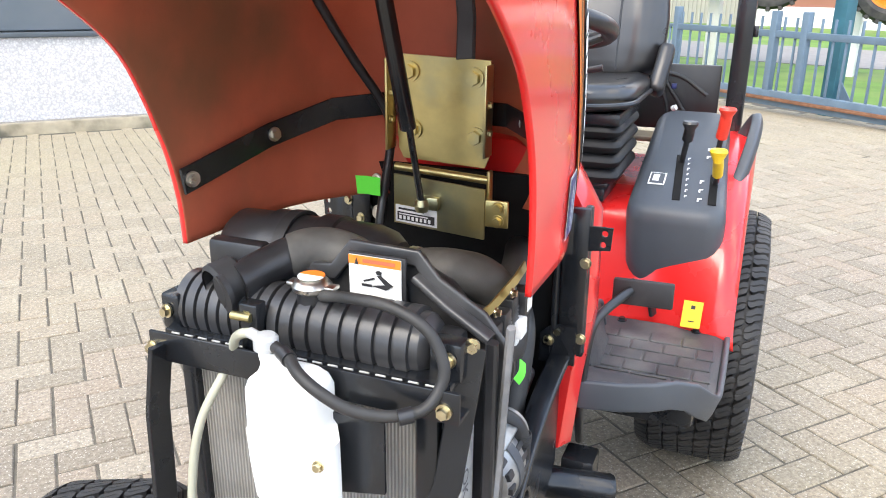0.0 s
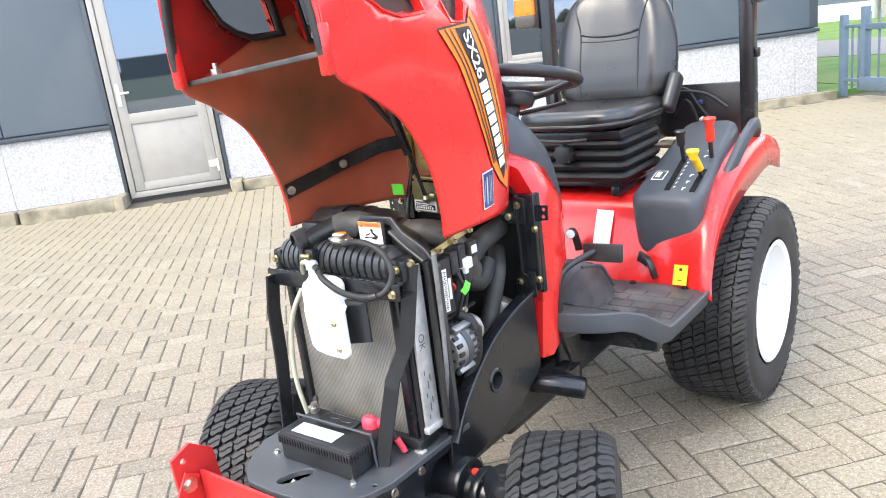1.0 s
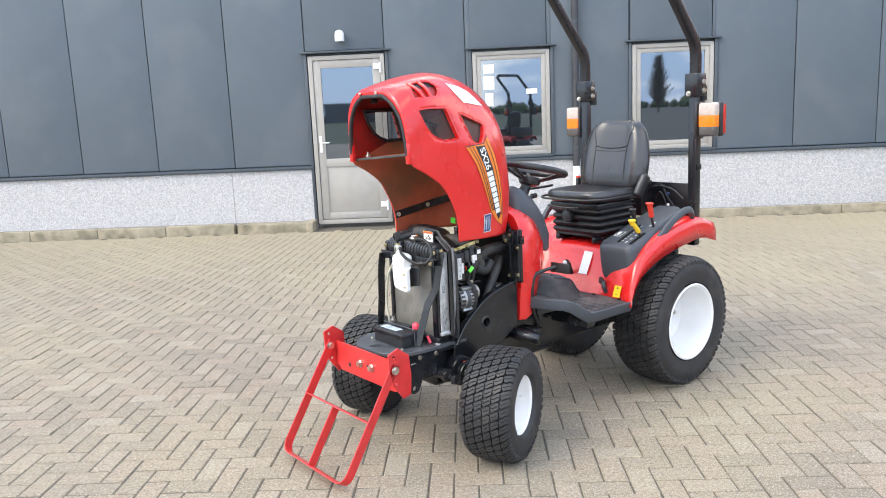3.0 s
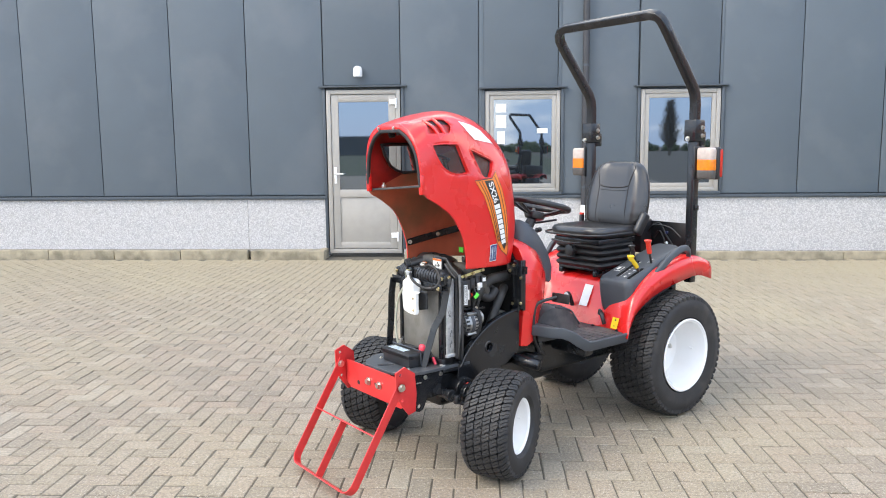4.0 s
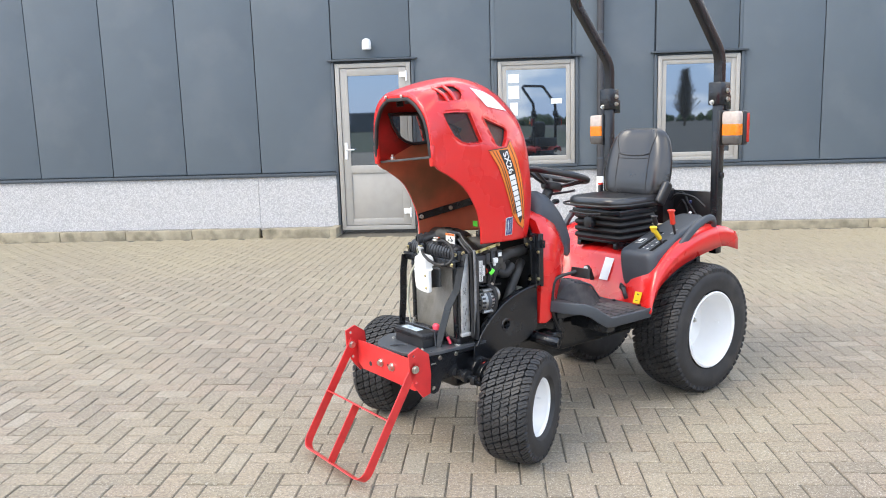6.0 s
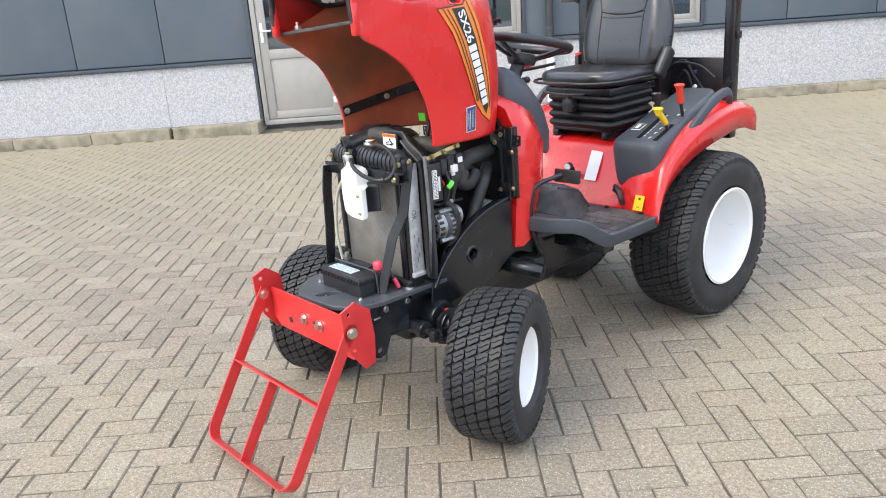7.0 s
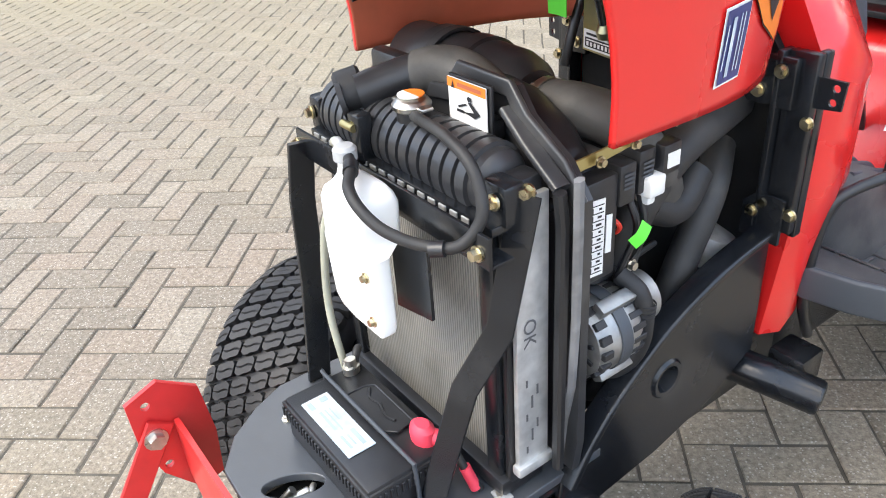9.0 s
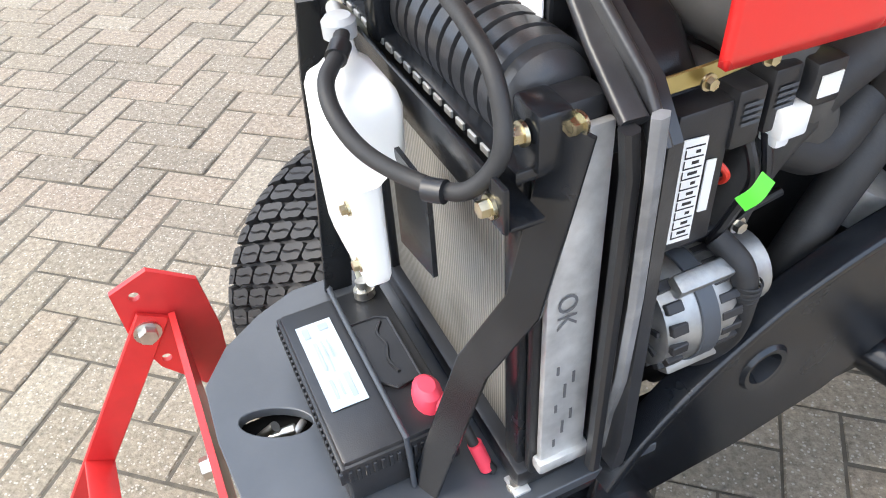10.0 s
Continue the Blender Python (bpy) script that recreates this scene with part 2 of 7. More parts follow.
def paver_material(name, random_socket):
    """Worn concrete pavers: warm grey to pinkish, pale stone chips showing, a paler sandy-yellow tint in patches over
    metres and towards the wall.
    """
    m = bpy.data.materials.new(name)
    m.use_nodes = True
    nt = m.node_tree
    b = nt.nodes["Principled BSDF"]
    L = nt.links.new
    geo = nt.nodes.new("ShaderNodeNewGeometry")
    pos = geo.outputs["Position"]
    if random_socket == "object":
        rnd = nt.nodes.new("ShaderNodeObjectInfo").outputs["Random"]
    else:
        rnd = geo.outputs["Random Per Island"]
    tint = nt.nodes.new("ShaderNodeValToRGB")
    tint.color_ramp.elements[0].color = (0.206, 0.174, 0.135, 1)
    tint.color_ramp.elements[1].color = (0.290, 0.252, 0.199, 1)
    e = tint.color_ramp.elements.new(0.5)
    e.color = (0.249, 0.209, 0.162, 1)
    e = tint.color_ramp.elements.new(0.8)
    e.color = (0.259, 0.207, 0.159, 1)
    L(rnd, tint.inputs["Fac"])
    # paler sandy-yellow tint, in patches and rising towards the wall
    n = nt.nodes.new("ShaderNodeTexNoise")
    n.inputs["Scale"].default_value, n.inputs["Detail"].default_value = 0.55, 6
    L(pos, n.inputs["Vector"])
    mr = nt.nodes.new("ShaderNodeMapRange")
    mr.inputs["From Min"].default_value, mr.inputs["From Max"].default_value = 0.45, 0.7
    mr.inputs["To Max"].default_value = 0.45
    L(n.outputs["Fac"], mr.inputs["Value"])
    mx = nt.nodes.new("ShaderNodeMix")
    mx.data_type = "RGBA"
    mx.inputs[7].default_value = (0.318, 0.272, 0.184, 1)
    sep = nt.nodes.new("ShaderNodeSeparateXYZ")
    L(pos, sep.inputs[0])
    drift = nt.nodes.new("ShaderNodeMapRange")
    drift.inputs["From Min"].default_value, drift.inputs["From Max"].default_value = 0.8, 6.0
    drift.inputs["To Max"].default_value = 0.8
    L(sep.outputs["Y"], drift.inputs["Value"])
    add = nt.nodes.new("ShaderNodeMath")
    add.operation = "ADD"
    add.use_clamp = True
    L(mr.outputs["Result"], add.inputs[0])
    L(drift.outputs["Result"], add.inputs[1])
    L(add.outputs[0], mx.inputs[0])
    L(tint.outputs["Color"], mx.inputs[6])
    # mottling
    n2 = nt.nodes.new("ShaderNodeTexNoise")
    n2.inputs["Scale"].default_value, n2.inputs["Detail"].default_value, n2.inputs["Roughness"].default_value = 75, 8, 0.75
    L(pos, n2.inputs["Vector"])
    mr2 = nt.nodes.new("ShaderNodeMapRange")
    mr2.inputs["From Min"].default_value, mr2.inputs["From Max"].default_value = 0.3, 0.7
    mr2.inputs["To Min"].default_value, mr2.inputs["To Max"].default_value = 0.50, 1.50
    L(n2.outputs["Fac"], mr2.inputs["Value"])
    hs = nt.nodes.new("ShaderNodeHueSaturation")
    L(mx.outputs[2], hs.inputs["Color"])
    L(mr2.outputs["Result"], hs.inputs["Value"])
    # pale chips
    v = nt.nodes.new("ShaderNodeTexVoronoi")
    v.inputs["Scale"].default_value = 170
    L(pos, v.inputs["Vector"])
    sp = nt.nodes.new("ShaderNodeSeparateColor")
    L(v.outputs["Color"], sp.inputs["Color"])
    gt = nt.nodes.new("ShaderNodeMath")
    gt.operation = "GREATER_THAN"
    gt.inputs[1].default_value = 0.80
    L(sp.outputs["Green"], gt.inputs[0])
    lt = nt.nodes.new("ShaderNodeMath")
    lt.operation = "LESS_THAN"
    lt.inputs[1].default_value = 0.42
    L(v.outputs["Distance"], lt.inputs[0])
    mu = nt.nodes.new("ShaderNodeMath")
    mu.operation = "MULTIPLY"
    L(gt.outputs[0], mu.inputs[0])
    L(lt.outputs[0], mu.inputs[1])
    mu2 = nt.nodes.new("ShaderNodeMath")
    mu2.operation = "MULTIPLY"
    mu2.inputs[1].default_value = 0.6
    L(mu.outputs[0], mu2.inputs[0])
    mx2 = nt.nodes.new("ShaderNodeMix")
    mx2.data_type = "RGBA"
    mx2.inputs[7].default_value = (0.50, 0.46, 0.40, 1)
    L(mu2.outputs[0], mx2.inputs[0])
    L(hs.outputs["Color"], mx2.inputs[6])
    L(mx2.outputs[2], b.inputs["Base Color"])
    b.inputs["Roughness"].default_value = 0.85
    n3 = nt.nodes.new("ShaderNodeTexNoise")
    n3.inputs["Scale"].default_value, n3.inputs["Detail"].default_value = 160, 6
    L(pos, n3.inputs["Vector"])
    bp = nt.nodes.new("ShaderNodeBump")
    bp.inputs["Strength"].default_value, bp.inputs["Distance"].default_value = 0.8, 0.0035
    L(n3.outputs["Fac"], bp.inputs["Height"])
    L(bp.outputs["Normal"], b.inputs["Normal"])
    return m


def glass_material(name, tint, rough=0.02):
    m = bpy.data.materials.new(name)
    m.use_nodes = True
    b = m.node_tree.nodes["Principled BSDF"]
    b.inputs["Base Color"].default_value = (*tint, 1)
    b.inputs["Roughness"].default_value = rough
    b.inputs["Metallic"].default_value = 0.0
    b.inputs["Specular IOR Level"].default_value = 1.0
    b.inputs["IOR"].default_value = 2.15
    b.inputs["Specular Tint"].default_value = (0.72, 0.85, 1.0, 1)
    return m


def screen_material():
    """Dark perforated headlamp screen that lets some light through."""
    m = bpy.data.materials.new("dark_screen")
    m.use_nodes = True
    nt = m.node_tree
    b = nt.nodes["Principled BSDF"]
    b.inputs["Base Color"].default_value = (0.05, 0.045, 0.045, 1)
    b.inputs["Roughness"].default_value = 0.35
    tr = nt.nodes.new("ShaderNodeBsdfTransparent")
    mx = nt.nodes.new("ShaderNodeMixShader")
    mx.inputs[0].default_value = 0.55
    nt.links.new(tr.outputs[0], mx.inputs[1])
    nt.links.new(b.outputs[0], mx.inputs[2])
    nt.links.new(mx.outputs[0], nt.nodes["Material Output"].inputs["Surface"])
    return m


def radiator_material():
    m = mat("radiator_core", (0.30, 0.285, 0.255), 0.6, 0.15, 6, 0.15, 0.0, dirt_or_tint=(0.18, 0.168, 0.145), tint_scale=9, tint_cover=0.4)
    nt = m.node_tree
    b = nt.nodes["Principled BSDF"]
    tc = nt.nodes.new("ShaderNodeTexCoord")
    w = nt.nodes.new("ShaderNodeTexWave")
    w.inputs["Scale"].default_value = 70
    w.bands_direction = "X"
    nt.links.new(tc.outputs["Object"], w.inputs["Vector"])
    bp = nt.nodes.new("ShaderNodeBump")
    bp.inputs["Strength"].default_value, bp.inputs["Distance"].default_value = 0.6, 0.003
    # shade in the gaps between the fins, painted into the colour
    base = b.inputs["Base Color"].links[0].from_socket
    fin = nt.nodes.new("ShaderNodeMapRange")
    fin.inputs["To Min"].default_value, fin.inputs["To Max"].default_value = 0.55, 1.15
    nt.links.new(w.outputs["Fac"], fin.inputs["Value"])
    hs = nt.nodes.new("ShaderNodeHueSaturation")
    nt.links.new(base, hs.inputs["Color"])
    nt.links.new(fin.outputs["Result"], hs.inputs["Value"])
    nt.links.new(hs.outputs["Color"], b.inputs["Base Color"])
    nt.links.new(w.outputs["Fac"], bp.inputs["Height"])
    nt.links.new(bp.outputs["Normal"], b.inputs["Normal"])
    return m


PEBBLE = pebble_material()
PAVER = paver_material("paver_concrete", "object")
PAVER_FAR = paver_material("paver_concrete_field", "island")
GLASS = glass_material("window_glass", (0.012, 0.015, 0.018))
SCREEN = screen_material()
CORE = radiator_material()

# ---- mesh helpers ----


def mesh_of(name, bm, materials, smooth=35):
    me = bpy.data.meshes.new(name)
    bmesh.ops.recalc_face_normals(bm, faces=bm.faces[:])
    bm.to_mesh(me)
    bm.free()
    for m in materials if isinstance(materials, (list, tuple)) else [materials]:
        me.materials.append(m)
    if smooth:
        me.shade_smooth()
        me.set_sharp_from_angle(angle=radians(smooth))
    return me


def part(name, bm, material, parent=None, label="", smooth=35):
    ob = new(name, mesh_of(name, bm, material, smooth))
    if parent:
        ob.parent = parent
    if label:
        tagged(ob, label)
    return ob


def join(*bms):
    out = bmesh.new()
    for b in bms:
        me = bpy.data.meshes.new("tmp")
        b.to_mesh(me)
        b.free()
        out.from_mesh(me)
        bpy.data.meshes.remove(me)
    return out


def box(x0, x1, y0, y1, z0, z1, bevel=0.003, segs=2):
    bm = bmesh.new()
    bmesh.ops.create_cube(bm, size=1)
    bmesh.ops.scale(bm, vec=(abs(x1 - x0), abs(y1 - y0), abs(z1 - z0)), verts=bm.verts)
    bmesh.ops.translate(bm, vec=((x0 + x1) / 2, (y0 + y1) / 2, (z0 + z1) / 2), verts=bm.verts)
    if bevel:
        bmesh.ops.bevel(bm, geom=bm.edges[:], offset=bevel, segments=segs, profile=0.5, affect="EDGES")
    return bm


def move(bm, m):
    bmesh.ops.transform(bm, matrix=m, verts=bm.verts)
    return bm


def cyl(p0, p1, r, r2=None, segs=20, bevel=0.0):
    p0, p1 = Vector(p0), Vector(p1)
    bm = bmesh.new()
    d = p1 - p0
    bmesh.ops.create_cone(bm, cap_ends=True, segments=segs, radius1=r, radius2=r if r2 is None else r2, depth=d.length)
    if bevel:
        edges = [e for e in bm.edges if any(len(f.verts) > 4 for f in e.link_faces)]
        bmesh.ops.bevel(bm, geom=edges, offset=bevel, segments=2, profile=0.5, affect="EDGES")
    m = Matrix.Translation((p0 + p1) / 2) @ d.to_track_quat("Z", "Y").to_matrix().to_4x4()
    return move(bm, m)


def smooth_path(pts, n=8):
    """Catmull-Rom through the points."""
    P = [Vector(p) for p in pts]
    if len(P) < 3:
        return P
    P = [2 * P[0] - P[1]] + P + [2 * P[-1] - P[-2]]
    out = []
    for i in range(1, len(P) - 2):
        a, b, c, d = P[i - 1:i + 3]
        for k in range(n):
            t = k / n
            out.append(0.5 * ((2 * b) + (c - a) * t + (2 * a - 5 * b + 4 * c - d) * t * t + (3 * b - a - 3 * c + d) * t ** 3))
    out.append(P[-2])
    return out


def sweep(path, section, closed_ends=True, up=(0, 0, 1)):
    """Carries a closed 2D section along a path."""
    bm = bmesh.new()
    P = [Vector(p) for p in path]
    rings = []
    side = None
    for i, p in enumerate(P):
        t = (P[min(i + 1, len(P) - 1)] - P[max(i - 1, 0)]).normalized()
        if side is None:
            u = Vector(up)
            if abs(t.dot(u)) > 0.95:
                u = Vector((1, 0, 0))
            side = t.cross(u).normalized()
        else:
            side = (side - t * side.dot(t)).normalized()
        nrm = side.cross(t).normalized()
        s = section(i / (len(P) - 1)) if callable(section) else section
        rings.append([bm.verts.new(p + side * a + nrm * b) for a, b in s])
    n = len(rings[0])
    for a, b in zip(rings, rings[1:]):
        for k in range(n):
            bm.faces.new((a[k], a[(k + 1) % n], b[(k + 1) % n], b[k]))
    if closed_ends:
        bm.faces.new(rings[0][::-1])
        bm.faces.new(rings[-1])
    return bm


def circle(r, n=12):
    return [(r * math.cos(2 * math.pi * k / n), r * math.sin(2 * math.pi * k / n)) for k in range(n)]


def rounded(w, h, r, n=3):
    """A rounded rectangle."""
    out = []
    for cx, cy, a0 in ((w / 2 - r, h / 2 - r, 0), (-w / 2 + r, h / 2 - r, 90), (-w / 2 + r, -h / 2 + r, 180), (w / 2 - r, -h / 2 + r, 270)):
        for k in range(n + 1):
            a = radians(a0 + 90 * k / n)
            out.append((cx + r * math.cos(a), cy + r * math.sin(a)))
    return out


def tube(pts, r, n=12, smooth=True, steps=8):
    return sweep(smooth_path(pts, steps) if smooth else pts, circle(r, n))


def strip(pts, w, th, up=(0, 0, 1), smooth=False, r=0.001):
    return sweep(smooth_path(pts) if smooth else pts, rounded(w, th, min(r, th / 2.01), 1), up=up)


def plate(poly, axis, at, th, bevel=0.0015, holes=()):
    """A flat plate: a polygon in the plane across an axis, given thickness; holes are circles (a, b, r) or polygons."""
    bm = bmesh.new()
    loops = [poly] + [h if len(h) > 3 else [(h[0] + h[2] * math.cos(2 * math.pi * k / 20), h[1] + h[2] * math.sin(2 * math.pi * k / 20)) for k in range(20)] for h in holes]

    def put(a, b, d):
        return {0: (d, a, b), 1: (a, d, b), 2: (a, b, d)}[axis]
    edges = []
    for lp in loops:
        vs = [bm.verts.new(put(a, b, at - th / 2)) for a, b in lp]
        edges += [bm.edges.new((vs[i], vs[(i + 1) % len(vs)])) for i in range(len(vs))]
    bmesh.ops.triangle_fill(bm, use_beauty=True, use_dissolve=False, edges=edges)
    bmesh.ops.dissolve_limit(bm, angle_limit=0.01, verts=bm.verts[:], edges=bm.edges[:])
    ex = bmesh.ops.extrude_face_region(bm, geom=bm.faces[:])
    bmesh.ops.translate(bm, vec=put(0, 0, th), verts=[v for v in ex["geom"] if isinstance(v, bmesh.types.BMVert)])
    return bm


def lathe(profile, segs=32, axis=0, centre=(0, 0, 0)):
    """Turns (along, radius) points round an axis through centre."""
    bm = bmesh.new()
    rings = []
    for a, r in profile:
        ring = []
        for k in range(segs):
            t = 2 * math.pi * k / segs
            c, s = r * math.cos(t), r * math.sin(t)
            p = {0: (a, c, s), 1: (s, a, c), 2: (c, s, a)}[axis]
            ring.append(bm.verts.new(Vector(p) + Vector(centre)))
        rings.append(ring)
    for a, b in zip(rings, rings[1:]):
        for k in range(segs):
            bm.faces.new((a[k], a[(k + 1) % segs], b[(k + 1) % segs], b[k]))
    return bm


def bolt(p, d, r=0.008, h=0.006):
    """A hexagon head on a washer at p, looking along d."""
    p, d = Vector(p), Vector(d).normalized()
    return join(cyl(p, p + d * h * 0.3, r * 1.35, segs=16), cyl(p + d * h * 0.3, p + d * h, r, r * 0.93, segs=6))


def loft(rings, cap=True):
    bm = bmesh.new()
    R = [[bm.verts.new(p) for p in ring] for ring in rings]
    n = len(R[0])
    for a, b in zip(R, R[1:]):
        for k in range(n):
            bm.faces.new((a[k], a[(k + 1) % n], b[(k + 1) % n], b[k]))
    if cap:
        bm.faces.new(R[0][::-1])
        bm.faces.new(R[-1])
    return bm


def solid(ob, thickness, offset=-1, inner=None):
    md = ob.modifiers.new("thickness", "SOLIDIFY")
    md.thickness, md.offset, md.use_even_offset = thickness, offset, True
    if inner is not None:
        md.material_offset = inner
    return ob


def bevelled(ob, w=0.004, segs=2, angle=30):
    md = ob.modifiers.new("round_edges", "BEVEL")
    md.width, md.segments, md.limit_method, md.angle_limit = w, segs, "ANGLE", radians(angle)
    return ob

# ---- setting ----
WALL_Y, CORNER_X, SEAM0, SEAM = 7.0, 7.8, -2.0, 1.12


def ground_z(y):
    """The yard falls a little towards the building."""
    return 0.0 if y < 2 else -0.1 * min(1, (y - 2) / 4.7)


def structure(ob, label, category):
    return tagged(ob, label, category, kind="structure")


def build_ground():
    bm = bmesh.new()
    ys = [-400, -40, -10, -6.4, 0, 2, 3, 4, 5, 6, 6.7, 12, 60, 400]
    xs = [-400, -30, 0, 30, 400]
    g = [[bm.verts.new((x, y, ground_z(y) - 0.0045)) for x in xs] for y in ys]
    for a, b in zip(g, g[1:]):
        for k in range(len(xs) - 1):
            bm.faces.new((a[k], a[k + 1], b[k + 1], b[k]))
    ob = part("ground", bm, EARTH, smooth=0)
    structure(ob, "dark sandy bed under the paved yard", "ground")
    return ob


def build_building():
    # lower pebble plinth and dark sheet cladding above, with openings left free
    holes = [(-0.85, 0.24, 0.0, 2.33), (1.45, 2.52, 0.84, 2.28), (3.64, 4.75, 0.84, 2.28)]
    xa, xb, ztop, back = -16.0, CORNER_X, 6.2, 0.25

    def wall_piece(bmo, x0, x1, z0, z1, y0, y1, bev=0.0):
        me = bpy.data.meshes.new("tmp")
        b = box(x0, x1, y0, y1, z0, z1, bev)
        b.to_mesh(me)
        b.free()
        bmo.from_mesh(me)
        bpy.data.meshes.remove(me)
    plinth = bmesh.new()
    wall_piece(plinth, xa, -2.06, -0.3, 0.75, WALL_Y, WALL_Y + back)
    wall_piece(plinth, -2.055, -0.87, -0.3, 0.75, WALL_Y, WALL_Y + back)
    wall_piece(plinth, 0.26, 7.48, -0.3, 0.75, WALL_Y, WALL_Y + back)
    wall_piece(plinth, 7.485, xb, -0.3, 0.75, WALL_Y, WALL_Y + back)
    ob = part("wall_plinth", plinth, PEBBLE, smooth=0)
    structure(ob, "white washed-pebble concrete plinth of the building", "wall")
    core = bmesh.new()
    yc0, yc1 = WALL_Y + 0.06, WALL_Y + 0.3
    xs = [xa] + [v for h in holes for v in h[:2]] + [xb]
    for i in range(0, len(xs), 2):
        wall_piece(core, xs[i], xs[i + 1], 0.76, ztop, yc0, yc1)
    for h in holes:
        wall_piece(core, h[0], h[1], h[3], ztop, yc0, yc1)
        if h[2] > 0.8:
            wall_piece(core, h[0], h[1], 0.76, h[2], yc0, yc1)
    wall_piece(core, xb - 0.24, xb, -0.3, ztop, yc1, yc1 + 14)
    wall_piece(core, xa, xb, -0.3, ztop, yc1 + 14, yc1 + 14.2)
    ob = part("wall_south", core, CLADTRIM, smooth=0)
    structure(ob, "dark grey building wall behind its cladding", "wall")
    # cladding panels, one sheet a bay, proud of the wall
    k = -13
    while SEAM0 + SEAM * k < xb:
        x0, x1 = SEAM0 + SEAM * k + 0.006, min(xb - 0.01, SEAM0 + SEAM * (k + 1) - 0.006)
        segs = [(x0, x1, 0.815, ztop)]
        for h in holes:
            nxt = []
            for a, b_, z0, z1 in segs:
                if b_ <= h[0] or a >= h[1] or z1 <= h[2] or z0 >= h[3]:
                    nxt.append((a, b_, z0, z1))
                    continue
                if a < h[0]:
                    nxt.append((a, h[0] - 0.02, z0, z1))
                if b_ > h[1]:
                    nxt.append((h[1] + 0.02, b_, z0, z1))
                lo, hi = max(a, h[0] - 0.02), min(b_, h[1] + 0.02)
                if z1 > h[3]:
                    nxt.append((lo, hi, h[3] + 0.06, z1))
                if z0 < h[2] - 0.02:
                    nxt.append((lo, hi, z0, h[2] - 0.02))
            segs = nxt
        pb = bmesh.new()
        for a, b_, z0, z1 in segs:
            if b_ - a > 0.03 and z1 - z0 > 0.01:
                wall_piece(pb, a, b_, z0, z1, WALL_Y + 0.012, WALL_Y + 0.058, 0.004)
        if len(pb.verts):
            part("panel", pb, CLAD, ob)
        k += 1
    # drip flashing on the plinth, lintel flashings, corner trim
    for x0, x1 in ((xa, -0.88), (0.27, xb + 0.01)):
        t = part("trim", box(x0, x1, WALL_Y - 0.035, WALL_Y + 0.05, 0.755, 0.80, 0.004), CLADTRIM)
        structure(t, "dark grey drip flashing above the plinth", "trim")
    for h, z in ((holes[0], 2.355), (holes[1], 2.31), (holes[2], 2.31)):
        t = part("trim", box(h[0] - 0.09, h[1] + 0.09, WALL_Y - 0.05, WALL_Y + 0.04, z, z + 0.025, 0.003), CLADTRIM)
        structure(t, "dark grey flashing over an opening", "trim")
        for xx in (h[0] - 0.045, h[1] + 0.005):
            t = part("trim", box(xx, xx + 0.04, WALL_Y - 0.012, WALL_Y + 0.06, max(h[2], 0.02), z - 0.003, 0.003), CLADTRIM)
            structure(t, "dark grey jamb flashing beside an opening", "trim")
    t = part("trim", box(xb - 0.10, xb + 0.012, WALL_Y + 0.004, WALL_Y + 0.30, 0.81, ztop, 0.004), CLADTRIM)
    structure(t, "dark grey corner flashing", "trim")
    return holes


def frame_ring(x0, x1, z0, z1, w, y0, y1, bev=0.004):
    return join(box(x0, x0 + w, y0, y1, z0, z1, bev), box(x1 - w, x1, y0, y1, z0, z1, bev), box(x0 + w, x1 - w, y0, y1, z1 - w, z1, bev), box(x0 + w, x1 - w, y0, y1, z0, z0 + w, bev))


def build_window(name, h):
    e = new(name)
    structure(e, "grey-framed window with reflecting glass", "window")
    x0, x1, z0, z1 = h
    y = WALL_Y
    part("window_frame", frame_ring(x0 + 0.005, x1 - 0.005, z0 + 0.005, z1 - 0.005, 0.055, y - 0.005, y + 0.08), FRAME, e)
    part("sash", frame_ring(x0 + 0.062, x1 - 0.062, z0 + 0.062, z1 - 0.062, 0.06, y + 0.008, y + 0.07), FRAME, e)
    part("pane", box(x0 + 0.12, x1 - 0.12, y + 0.03, y + 0.045, z0 + 0.12, z1 - 0.12, 0), GLASS, e)
    part("window_sill", box(x0 - 0.02, x1 + 0.02, y - 0.05, y + 0.0, z0 - 0.035, z0 + 0.003, 0.004), CLADTRIM, e)
    if name == "window_1":
        for px, pz, w_, h_ in ((0.15, 1.02, 0.15, 0.12), (0.15, 0.80, 0.15, 0.18), (0.17, 0.57, 0.11, 0.18), (0.74, 0.72, 0.15, 0.07)):
            part("sticker", box(x0 + px, x0 + px + w_, y + 0.026, y + 0.0295, z0 + pz + 0.12, z0 + pz + 0.12 + h_, 0), LABEL, e, "white paper sticker on the pane")
    # unseen dark grey sheet added behind the opaque pane
    part("back_sheet", box(x0 - 0.3, x1 + 0.3, y + 0.9, y + 0.92, z0 - 0.3, z1 + 0.2, 0), CLADTRIM, e)
    return e


